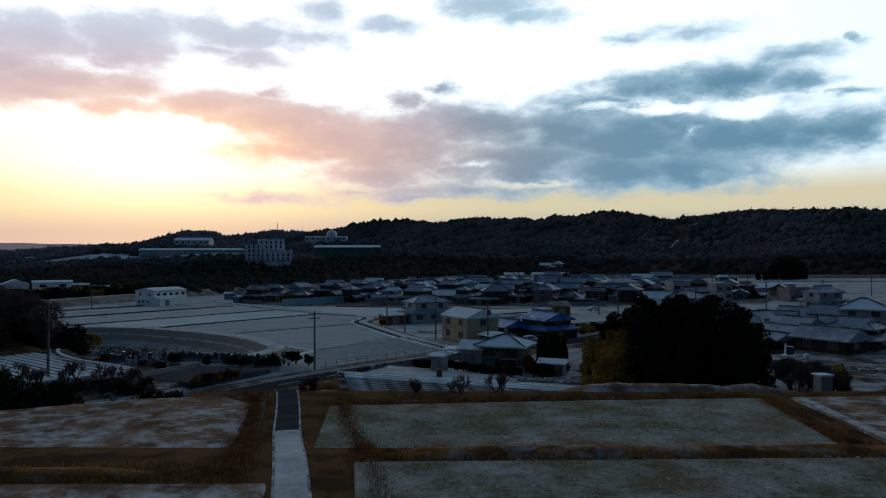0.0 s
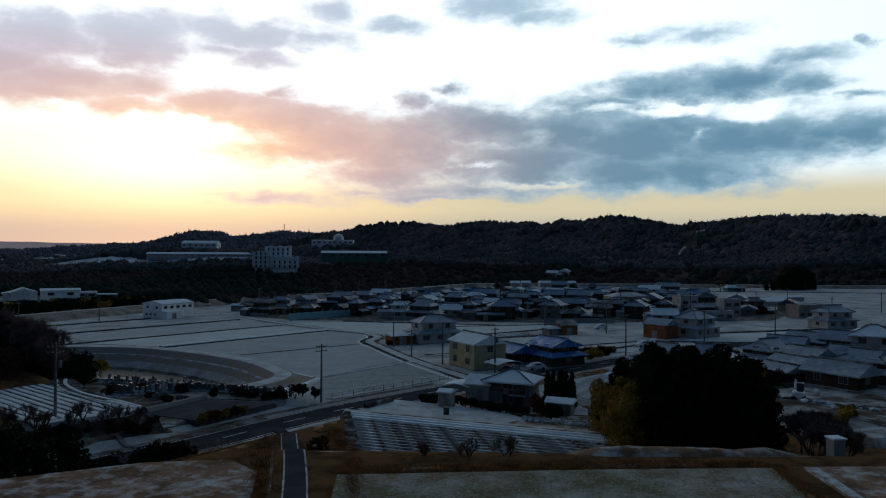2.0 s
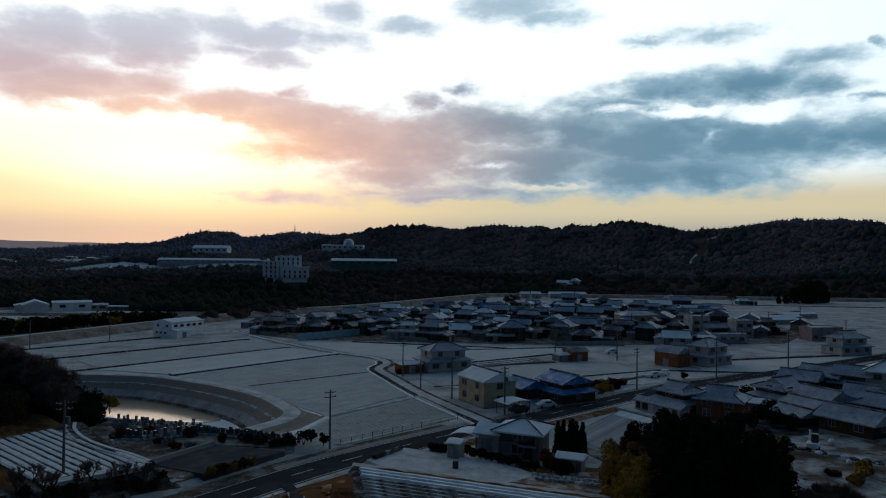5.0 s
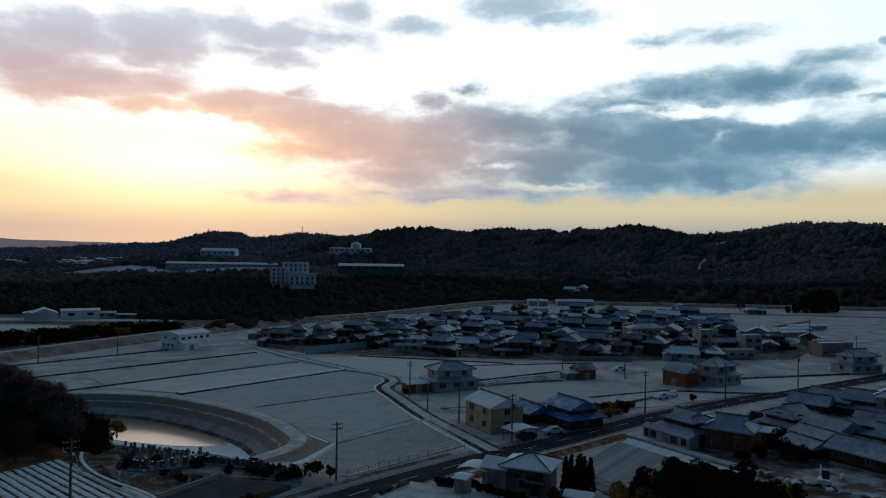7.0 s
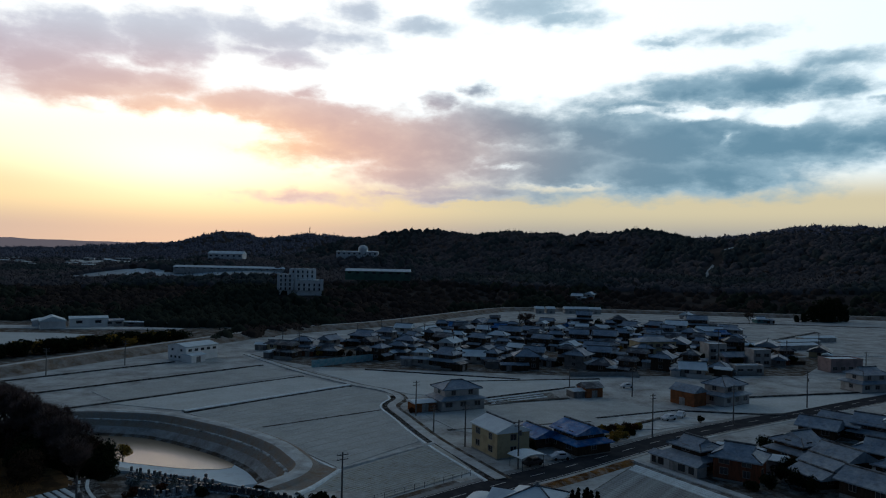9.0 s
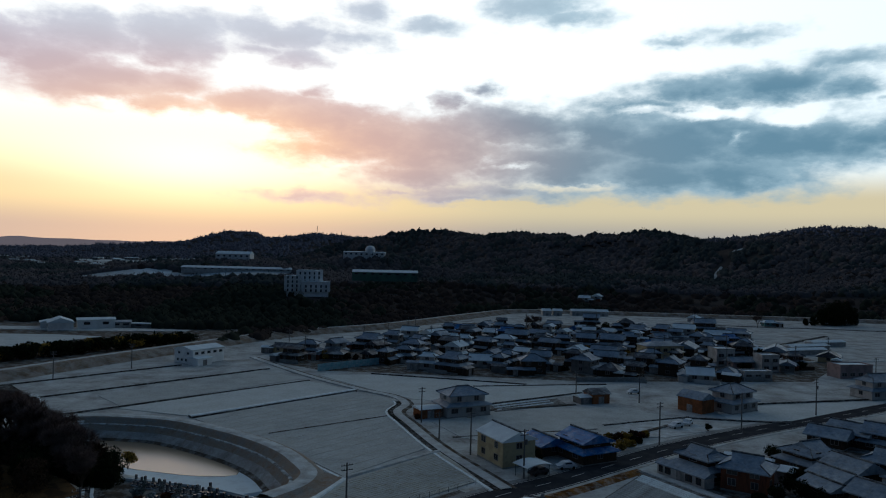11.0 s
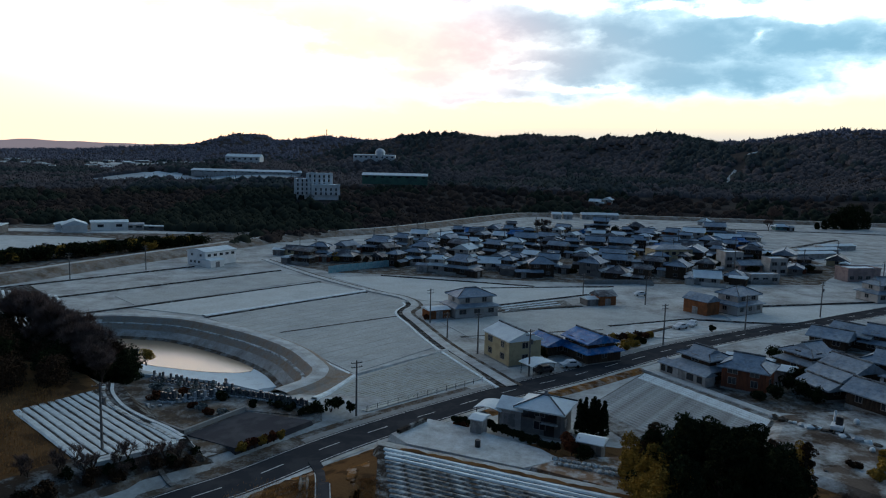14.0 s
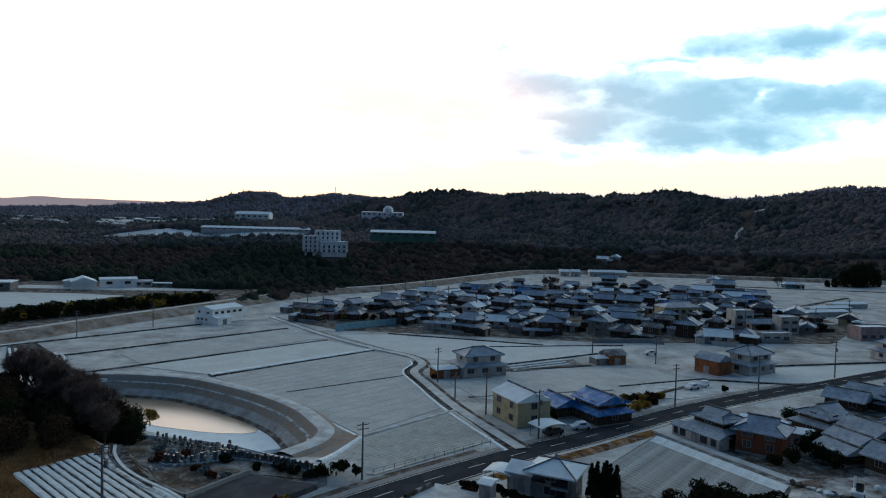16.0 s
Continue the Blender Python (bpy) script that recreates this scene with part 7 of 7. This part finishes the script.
for wx, wy, hh in ((-65.5, 121, 6.0), (-66.5, 125, 7.0), (-69.5, 122.5, 7.8), (-71, 127.5, 8.0), (-74, 120, 7.4), (-76, 126, 8.4), (-79, 131, 8.6), (-80, 118, 7.6), (-84, 125, 8.2), (-70, 116.5, 6.2), (-75, 113.5, 6.4), (-64, 118.5, 4.6)):
    leafy_tree("evergreen_tree", wx, wy, hh * 0.6, 3.0, LEAF_BROWN if hh > 7.5 else LEAF_DARK, "dark tree between wood and pond", n=6000, size=0.16, z=0.6, low=0.0, group="wood trees", clumps=24)
for i in range(11):
    bare_tree(-86 + 22 * ((i * 0.618) % 1), 113 + 15 * ((i * 0.381) % 1), random.uniform(0.9, 1.2), BARE[i % 3], "leafless winter tree rising over the wood", "bare trees", z=0.8)
for i in range(36):
    wx, wy = -118 + 50 * ((i * 0.618 + 0.3) % 1), 108 + 36 * ((i * 0.381) % 1)
    if ground_z(wx, wy) < -0.1:
        wx -= 18
    bare_tree(wx, wy, random.uniform(1.0, 1.4), BARE[i % 3], "leafless winter tree rising over the wood", "bare trees")
for i, (bx, by) in enumerate(((-3.3, 59.6), (0.6, 59.4), (3.6, 59.6))):
    bare_tree(bx, by, 0.95 + 0.1 * i, BARE_SMALL[i % 2], "small leafless fruit tree at the terrace edge", "fruit trees", z=5.2, name="fruit_tree")
for i in range(6):
    bare_tree(-44 - 3.3 * i, 82 - 1.3 * i, 1.0, BARE_SMALL[i % 2], "leafless shrub on the bank over the road", "bank shrubs", name="bare_shrub")
for i in range(14):
    leafy_tree("bank_bush", -37 - 2.0 * i, 66 - 0.6 * i + random.uniform(-2, 2), random.uniform(2.2, 4.0), 2.6, LEAF_DARK, "dark bush below the fallow field", n=900, size=0.28, low=0.0, group="bank bushes", z=3.0)

for i in range(22):
    t = i / 21
    shrub_x, shrub_y = -38.5 - 17.5 * t + random.uniform(-1.2, 1.2), 90.0 - 21 * t + random.uniform(-1.2, 1.2)
    leafy_tree("bank_bush", shrub_x, shrub_y, random.uniform(0.8, 1.3), 1.0, LEAF_BROWN if i % 3 else LEAF_DARK, "low dark bush on the bank over the road", n=420, size=0.18, low=0.0, group="bank bushes", clumps=9)
for i in range(8):
    bare_tree(-40.5 - 1.9 * i + random.uniform(-0.8, 0.8), 87.5 - 1.2 * i + random.uniform(-1.5, 1.5), random.uniform(1.0, 1.45), BARE_SMALL[i % 2], "leafless tree beside the ridge field", "bare trees")
for i in range(9):
    bare_tree(-41 - 2.3 * i + random.uniform(-0.7, 0.7), 86.5 - 1.9 * i + random.uniform(-1, 1), random.uniform(0.75, 1.2), BARE_SMALL[i % 2], "leafless shrub on the bank over the road", "bank shrubs", name="bare_shrub")

for i in range(16):
    t = (i * 0.618) % 1
    leafy_tree("bank_bush", -27.5 - 13 * t + random.uniform(-1, 1), 71.5 - 7.5 * t + random.uniform(-1.5, 1.0), random.uniform(1.6, 2.8), 2.0, LEAF_BROWN if i % 3 == 0 else LEAF_DARK, "dark bush on the slope above the road", n=700, size=0.2, low=0.0, group="bank bushes", clumps=12)
for sx, sy in ((-12.6, 62.6), (-12.4, 65.2), (-12.9, 67.6), (-13.4, 70.4), (-14.2, 73.4)):
    leafy_tree("dry_bush", sx, sy, random.uniform(1.3, 1.9), 0.9, LEAF_BROWN, "withered brown bush beside the lane", n=420, size=0.16, low=0.0, group="dry bushes", clumps=10)


def conifer(x, y, h, rad, leaf, label, group, name="conifer", z=None, n=700, size=0.13):
    root = new(name)
    root.matrix_basis = pose(x, y, ground_z(x, y) if z is None else z, 0, 0, random.uniform(0, 360))
    tagged(root, label, "tree", group)
    bm = bmesh.new()
    tube(bm, [(0, 0, -0.3), (0, 0, h * 0.9)], [0.02 * h + 0.03, 0.01], 5)
    part("trunk", bm, BARK, root)
    cs = [(random.uniform(-0.2, 0.2) * rad, random.uniform(-0.2, 0.2) * rad, h * (0.12 + 0.8 * k / 8)) for k in range(9)]
    rs = [rad * min(1.0, 1.25 * (1 - k / 9.5)) for k in range(9)]
    v, f = leaf_cloud(cs, rs, n, size, 1.0)
    raw("crown", v, f, leaf, root)
    return root


for i, (cx, cy) in enumerate(((13.0, 107.6), (13.8, 108.4), (14.7, 107.9), (15.6, 107.6), (16.5, 107.3), (15.2, 108.9))):
    conifer(cx, cy, 5.8 + 0.5 * ((i * 3) % 3), 0.85, LEAF_DARK, "tall narrow dark cypress beside the house", "cypresses", "cypress", n=1600, size=0.2)
def memorial(x, y, z, size, mat, label):
    """An upright square stone on a stepped base, with a frosted top."""
    root = new("memorial_stone")
    root.matrix_basis = pose(x, y, z, 0, 0, random.uniform(-40, -20))
    tagged(root, label, "memorial stone", "memorial stones")
    w = 0.42 * size
    part("base", boxes((-w * 1.5, -w * 1.5, -0.3, w * 1.5, w * 1.5, 0.22 * size), bevel=0.03), STONE, root)
    part("plinth", boxes((-w, -w, 0.22 * size, w, w, 0.5 * size), bevel=0.02), mat, root)
    part("pillar", boxes((-w * 0.55, -w * 0.55, 0.5 * size, w * 0.55, w * 0.55, (1.35 + random.uniform(-0.2, 0.3)) * size), bevel=0.04), mat, root)
    return root


for i in range(30):
    t = i / 29
    mx, my = -60 + 16.5 * t + random.uniform(-0.2, 0.2), 121.2 - 5.0 * t - 1.9 * (i % 2) + random.uniform(-0.2, 0.2)
    if i % 6 == 5:
        conifer(mx, my, random.uniform(1.4, 1.9), 0.45, LEAF_SHRUB, "small frosted garden conifer among memorial stones", "garden conifers", "garden_conifer", z=1.0, n=380)
    else:
        memorial(mx, my, 1.0, random.uniform(0.6, 0.85), DARK_STONE, "dark polished memorial pillar on a frosted stepped base")
for i in range(40):
    t, s = (i * 0.618) % 1, (i * 0.381) % 1
    mx, my = -46 + 17 * t, 118.2 - 9.0 * t - 4.5 * s * (1 - t * 0.6) + 0.6
    if i % 4 == 3:
        conifer(mx, my, random.uniform(1.1, 1.7), 0.5, LEAF_SHRUB, "small frosted garden conifer beside the lot", "garden conifers", "garden_conifer", z=1.0, n=380)
    else:
        memorial(mx, my, 1.0, random.uniform(0.7, 0.95), DARK_STONE, "dark memorial pillar dusted with frost")
for i in range(14):
    t, s = (i * 0.618) % 1, (i * 0.381) % 1
    memorial(-53 + 9 * t, 113.5 - 8 * s * (0.5 + 0.5 * t), 1.0, random.uniform(0.8, 1.15), STONE if i % 3 == 0 else DARK_STONE, "tall dark grey memorial stone in the plot")


def shrub(x, y, h, rad, leaf, label, z=None, name="shrub", n=900, size=0.17, group="shrubs"):
    root = new(name)
    root.matrix_basis = pose(x, y, ground_z(x, y) if z is None else z)
    tagged(root, label, "shrub", group)
    bm = bmesh.new()
    for k in range(5):
        tube(bm, [(0, 0, -0.2), (rad * 0.5 * math.cos(k * 1.26), rad * 0.5 * math.sin(k * 1.26), h * 0.7)], [0.05, 0.02], 4)
    part("stem", bm, BARK, root)
    cs = [(rad * 0.55 * random.uniform(-1, 1), rad * 0.55 * random.uniform(-1, 1), h * random.uniform(0.3, 0.72)) for _ in range(9)]
    v, f = leaf_cloud(cs, [min(rad, h) * random.uniform(0.3, 0.5) for _ in cs], n, size, 0.9)
    raw("crown", v, f, leaf, root)
    return root


for sx, sy, hh, rr in ((-27.2, 108.6, 2.0, 1.7), (-25.4, 109.6, 2.6, 1.3), (-24.6, 111.2, 2.8, 1.0), (-28.8, 107.6, 1.4, 1.8), (-22.4, 110.0, 2.0, 0.8), (-37.6, 108.8, 2.2, 1.1), (-34.5, 109.6, 1.3, 1.5), (-32.2, 109.0, 1.3, 1.5), (-44, 112, 1.6, 1.4)):
    shrub(sx, sy, hh, rr, LEAF_DARK, "dark clipped shrub beside the road", z=0.7)
shrub(-66.2, 130.4, 4.6, 1.7, LEAF_BAMBOO, "withered orange-brown tree at the pond's edge", z=0.2, n=1500, size=0.16)
for k in range(7):
    shrub(-33.6 + 0.62 * k, 93.0 + 0.82 * k, 1.3, 0.9, LEAF_RED if k % 3 else LEAF_BAMBOO, "russet hedge bush along the lot", z=0.8, name="hedge_bush", group="hedge bushes")
for k in range(9):
    shrub(-56.5 + 1.9 * k, 113.5 - 0.9 * k + random.uniform(-2.5, 2.5), random.uniform(0.8, 1.5), 1.2, LEAF_RED if k % 2 else LEAF_SHRUB, "low russet garden shrub", z=1.0, group="garden shrubs")
# brown garden by the blue-roofed house, dry tufts in the yard
for k in range(9):
    shrub(24.0 + 1.5 * k, 165.2 + 0.75 * k + random.uniform(-1.2, 1.2), random.uniform(1.1, 1.9), 1.5, (LEAF_BROWN, LEAF_RED, LEAF_BAMBOO)[k % 3], "brown winter shrub in the roadside garden", group="garden shrubs")
for tx, ty, hh in ((56.0, 137.0, 3.6), (58.6, 139.6, 3.0), (53.6, 134.4, 2.6), (62.8, 128.6, 2.2), (67.0, 133.0, 2.8)):
    shrub(tx, ty, hh, 1.9, LEAF_DARK, "dark evergreen garden tree between clustered houses", z=0.3, n=1300, name="garden_tree", group="cluster garden trees")
for tx, ty, hh in ((49.6, 95.4, 1.3), (51.4, 97.6, 1.6), (53.2, 100.2, 1.2), (48.4, 99.0, 0.9), (55.0, 103.0, 1.0)):
    shrub(tx, ty, hh, 1.3, LEAF_BAMBOO if tx > 49 else LEAF_BROWN, "tuft of dry yellow grass and scrub in the yard", z=0.9, group="dry tufts")
shrub(10.9, 98.0, 3.6, 2.0, LEAF_RED, "russet garden tree in front of the house", z=0.9, n=2200)
shrub(12.4, 96.6, 2.2, 2.0, LEAF_DARK, "dark garden shrub beside the house", z=0.9, n=1200)
for sx, sy, hh, rr, lf in ((8.0, 108.8, 1.6, 1.5, LEAF_DARK), (-4.6, 107.2, 1.6, 1.6, LEAF_RED), (25, 155.5, 2.2, 1.8, LEAF_DARK), (28, 158.5, 2.0, 2.0, LEAF_BAMBOO), (30.6, 161.2, 1.8, 1.8, LEAF_BAMBOO), (33, 164.5, 1.5, 1.6, LEAF_DARK), (52.6, 178.4, 2.2, 1.1, LEAF_DARK),
                           (10, 146.5, 3.8, 0.9, LEAF_DARK), (-17.5, 179.5, 1.2, 1.0, LEAF_RED), (49.5, 128.6, 3.0, 2.2, LEAF_DARK), (53.4, 129.6, 4.2, 2.2, LEAF_DARK), (46, 127.6, 2.2, 1.6, LEAF_DARK), (55.6, 127.0, 3.4, 2.0, LEAF_DARK), (58.8, 156.4, 2.6, 2.6, LEAF_DARK)):
    shrub(sx, sy, hh, rr, lf, "rounded winter shrub beside a house", n=1100, size=0.2)
for k in range(9):
    shrub(-5.6 + 0.5 * k + (1.2 if k > 4 else 0), 107.2 - 0.1 * k, 1.2, 0.8, LEAF_DARK, "dark clipped hedge bush beside the carport", z=0.85, name="hedge_bush", group="garden hedge")
for k in range(11):
    shrub(0.6 + 0.82 * k, 104.9 - 0.62 * k, 1.1 + 0.4 * (k % 3 == 1), 0.9, LEAF_DARK, "dark low garden bush before the pale house", z=0.85, name="hedge_bush", group="garden hedge")
for k in range(26):
    bm = bmesh.new()
    bmesh.ops.create_icosphere(bm, subdivisions=2, radius=random.uniform(0.32, 0.5))
    for vv in bm.verts:
        vv.co *= random.uniform(0.82, 1.15)
        vv.co.z *= 0.7
    lump = part("cabbage", bm, RIDGE_THIN)
    lump.matrix_basis = pose(8.4 + 0.62 * (k % 13) + random.uniform(-0.15, 0.15), 95.0 - 0.2 * (k % 13) - 1.4 * (k // 13), 1.38, 0, 0, k * 47)
    tagged(lump, "frosted cabbage in the vegetable plot", "cabbage", "cabbages")
leafy_tree("evergreen_tree", 59.0, 372.0, 8.5, 3.4, LEAF_DARK, "tall dark tree between village roofs", n=2200, size=0.35, low=0.1, group="village garden trees")
for gx, gy in ((21.3, 405), (26, 407), (169, 465)):
    bare_tree(gx, gy, 1.1, BARE[int(gx) % 3], "leafless tree at the village's far edge", "bare trees")
# gardens in the village
for k in range(120):
    gx, gy = random.uniform(-78, 125), random.uniform(258, 420)
    if gy < 258 + 0.1 * gx or gx < -80 + (gy - 250) * 0.42:
        continue
    shrub(gx, gy, random.uniform(1.8, 4.6), random.uniform(1.3, 2.6), (LEAF_DARK, LEAF_DARK, LEAF_BROWN, LEAF_DARK, LEAF_BAMBOO)[k % 5], "dark garden tree between village houses", n=500, size=0.4, name="garden_tree", group="village garden trees")
for k, (gx, gy, s) in enumerate(((222, 496, 2.0), (228, 499, 2.8), (234, 500, 3.1), (240, 502, 2.9), (246, 504, 2.1), (215, 493, 1.1), (231, 495, 2.2), (210, 492, 0.8))):
    leafy_tree("evergreen_tree", gx, gy, 5.4 * s, 2.3 * s, LEAF_DARK, "tall dark tree of a copse in the fields", n=3200, size=0.4, low=0.0, group="field copse")
bare_tree(181, 492, 2.0, BARE[0], "large leafless tree at the far fields", "bare trees")
for k in range(120):
    t = k / 119
    shrub(-184 + 52 * t + random.uniform(-4, 4), 222 + 80 * t + random.uniform(-3, 8), random.uniform(4.2, 6.5), 3.6, LEAF_DARK if k % 9 else LEAF_BAMBOO, "dark riverside thicket behind the levee", n=420, size=0.45, name="thicket", group="riverside thicket")

# small stones in the garden plot, rubble in the yard
for k in range(18):
    bm = bmesh.new()
    w, hh = random.uniform(0.3, 0.8), random.uniform(0.3, 0.9)
    box(bm, -w / 2, -w * 0.35, 0, w / 2, w * 0.35, hh, bevel=0.07)
    st = part("garden_stone", bm, STONE)
    st.matrix_basis = pose(-57 + 15 * ((k * 0.618) % 1), 116 - 13 * ((k * 0.381) % 1), 0.98, 0, 0, random.uniform(0, 90))
    tagged(st, "grey frosted stone standing in the garden plot", "stone", "garden stones")
for k in range(46):
    bm = bmesh.new()
    bmesh.ops.create_icosphere(bm, subdivisions=1, radius=random.uniform(0.3, 0.9))
    for vv in bm.verts:
        vv.co *= random.uniform(0.7, 1.2)
        vv.co.z *= 0.6
    st = part("soil_mound", bm, random.choice((STONE, RIDGE_SNOW, BANK_DARK, BANK)))
    st.matrix_basis = pose(44 + 24 * ((k * 0.618) % 1), 97 + 21 * ((k * 0.381) % 1), 0.95, 0, 0, k * 33)
    tagged(st, "frosted heap of rubble and soil in the yard", "heap", "soil mounds")


# dry grass along the terrace banks
def tufts(lines, per_metre, hgt, name, mat, label):
    P, H = [], []
    for pts, w, _ in lines:
        q = resample(pts, 0.5)
        for (x0, y0), (x1, y1) in zip(q, q[1:]):
            for _k in range(per_metre):
                t, s = rng.uniform(), rng.normal() * w * 0.55
                dx, dy = x1 - x0, y1 - y0
                ln = math.hypot(dx, dy) or 1
                px, py = x0 + dx * t + dy / ln * s, y0 + dy * t - dx / ln * s
                P.append((px, py))
    P = np.array(P)
    n = len(P)
    z = height(P[:, 0], P[:, 1]) + 0.15
    ang = rng.uniform(0, math.tau, n)
    hh = hgt * rng.uniform(0.5, 1.4, n)
    lean = rng.normal(size=(n, 2)) * 0.25 * hgt
    c, s = np.cos(ang) * 0.025, np.sin(ang) * 0.025
    base = np.stack((P[:, 0], P[:, 1], z), 1)
    v = np.stack((base + np.stack((-c, -s, 0 * c), 1), base + np.stack((c, s, 0 * c), 1), base + np.stack((lean[:, 0], lean[:, 1], hh), 1)), 1).reshape(-1, 3)
    ob = raw(name, v.tolist(), np.arange(3 * n).reshape(-1, 3).tolist(), mat)
    return tagged(ob, label, "grass", kind="stuff")


def stubble_rows(x0, x1, y0, y1, z, inside, name):
    """Cut straw in rows on a terrace field."""
    xs, ys = np.meshgrid(np.arange(x0, x1, 0.32), np.arange(y0, y1, 0.62))
    xs, ys = xs.ravel() + rng.normal(size=xs.size) * 0.3, ys.ravel() + rng.normal(size=xs.size) * 0.14
    keep = in_poly(xs, ys, inside) & (rng.uniform(size=xs.size) < 0.8)
    xs, ys = np.repeat(xs[keep], 4), np.repeat(ys[keep], 4)
    n = len(xs)
    a = rng.uniform(0, math.tau, n)
    c, s = np.cos(a) * 0.05, np.sin(a) * 0.05
    hh, lean = rng.uniform(0.02, 0.05, n), rng.normal(size=(n, 2)) * 0.16
    base = np.stack((xs + rng.normal(size=n) * 0.04, ys + rng.normal(size=n) * 0.04, np.full(n, z + 0.01)), 1)
    v = np.stack((base + np.stack((-c, -s, 0 * c), 1), base + np.stack((c, s, 0 * c), 1), base + np.stack((lean[:, 0], lean[:, 1], hh), 1)), 1).reshape(-1, 3)
    tagged(raw(name, v.tolist(), np.arange(3 * n).reshape(-1, 3).tolist(), STRAW), "rows of cut straw stubble", "stubble", kind="stuff")


stubble_rows(-9, 24, 41, 57, 6.46, [(-8.0, 41.5), (22.4, 42.2), (23.7, 56.4), (10, 55.4), (-9.1, 53.4)], "straw_stubble")
stubble_rows(-6, 45, 18, 39.5, 7.0, [(-5.0, 37.6), (44.8, 39.4), (44.8, 18), (-1.5, 18)], "straw_stubble")

tufts(bank_lines, 150, 0.24, "dry_grass", BLADES, "tufts of dry brown grass along the terrace banks")

tufts([([(-80, 104), (-68, 92), (-56, 78)], 4.5, 0), ([(-74, 108), (-66, 100)], 2.5, 0)], 60, 0.4, "dry_grass", BLADES, "rough brown grass beside the ridge field")
tufts([([(-36, 72), (-30, 78), (-25, 85)], 3.0, 0), ([(-22, 66), (-30, 66)], 3.0, 0)], 50, 0.35, "dry_grass", BLADES, "rough brown grass above the road")


# ---- woods beyond the river ----
def wood(n, dist, size, blades, blade, name, label, mats, seed):
    """Rounded uneven crowns with loose sprays of twigs, scattered over the hills."""
    r = np.random.default_rng(seed)
    d = dist(r, n)
    a = np.radians(r.uniform(-42, 44, n))
    x, y = d * np.tan(a), d
    ok = (levee_side(x, y) > 11) & ~in_clearing(x, y)
    x, y = x[ok], y[ok]
    z = height(x, y)
    wob = np.array([noise.noise((p * 0.02, q * 0.02, 0)) * 7 + noise.noise((p * 0.006, q * 0.006, 4)) * 9 for p, q in zip(x, y)])
    z = z + wob * smooth01(z, 8, 60) * smooth01(levee_side(x, y), 10, 120)
    m = len(x)
    s = size * r.uniform(0.6, 1.3, m) * (1 + y / 2600)
    patch_of = np.array([noise.noise((p * 0.009, q * 0.006, 9)) + 0.6 * noise.noise((p * 0.025, q * 0.018, 2)) for p, q in zip(x, y)])
    kinds = patch_of + r.normal(size=m) * 0.10 > 0.08
    sides = 6
    ring = np.arange(sides) / sides * math.tau
    dome = np.concatenate((np.stack((np.cos(ring), np.sin(ring), 0 * ring - 0.15), 1), np.stack((0.78 * np.cos(ring + 0.5), 0.78 * np.sin(ring + 0.5), 0 * ring + 0.52), 1), [(0, 0, 0.95)]))
    quads = [f for i in range(sides) for f in ((i, (i + 1) % sides, sides + i), ((i + 1) % sides, sides + (i + 1) % sides, sides + i), (sides + i, sides + (i + 1) % sides, 2 * sides))]
    quads = np.array(quads)
    for flag, mat in zip((True, False), mats):
        sel = np.flatnonzero(kinds == flag)
        k = len(sel)
        if not k:
            continue
        tall = 1.35 if flag else 1.0
        c = np.stack((x[sel], y[sel], z[sel]), 1)
        g = s[sel][:, None, None] * np.array((1.0, 1.0, tall))
        turn = r.uniform(0, math.tau, k)
        spun = np.stack((np.cos(turn)[:, None] * dome[None, :, 0] - np.sin(turn)[:, None] * dome[None, :, 1], np.sin(turn)[:, None] * dome[None, :, 0] + np.cos(turn)[:, None] * dome[None, :, 1], 0 * turn[:, None] + dome[None, :, 2]), 2)
        v1 = (c[:, None, :] + spun * g * r.uniform(0.86, 1.12, (k, len(dome), 1)) * 0.92).reshape(-1, 3)
        f1 = (quads[None, :, :] + (np.arange(k) * len(dome))[:, None, None]).reshape(-1, 3)
        u = r.normal(size=(k, blades, 3))
        u /= np.linalg.norm(u, axis=2)[:, :, None]
        u[:, :, 2] = np.abs(u[:, :, 2])
        p = c[:, None, :] + u * g * r.uniform(0.8, 1.02, (k, blades, 1))
        up = u * 0.7 + r.normal(size=(k, blades, 3)) * 0.35 + np.array((0, 0, 0.3))
        side = np.cross(up, r.normal(size=(k, blades, 3)))
        side /= np.linalg.norm(side, axis=2)[:, :, None] + 1e-9
        b = (blade * s[sel] / size)[:, None, None]
        v2 = np.stack((p - side * b * 0.3, p + side * b * 0.3, p + up * b), 2).reshape(-1, 3)
        f2 = np.arange(len(v2)).reshape(-1, 3) + len(v1)
        ob = raw(name, np.concatenate((v1, v2)).tolist(), np.concatenate((f1, f2)).tolist(), mat)
        smooth = np.zeros(len(f1) + len(f2), bool)
        smooth[:len(f1)] = True
        ob.data.polygons.foreach_set("use_smooth", smooth.tolist())
        tagged(ob, label, "woods", kind="stuff")


wood(16000, lambda r, n: 1 / r.uniform(1 / 820, 1 / 215, n), 3.5, 16, 0.75, "riverside_wood", "dense dark winter woods beyond the river", (NEAR_EVERGREEN, NEAR_BROADLEAF), 11)
wood(32000, lambda r, n: 1 / r.uniform(1 / 2300, 1 / 640, n), 4.0, 6, 1.2, "hill_wood", "dark wooded hills with a ragged treeline", (HAZED_EVERGREEN, HAZED_BROADLEAF), 12)
wood(30000, lambda r, n: r.uniform(1900, 4300, n), 3.4, 3, 2.4, "distant_wood", "distant wooded ridges with haze in their colour", (HAZED_FAR_WOOD, HAZED_FAR_WOOD), 13)
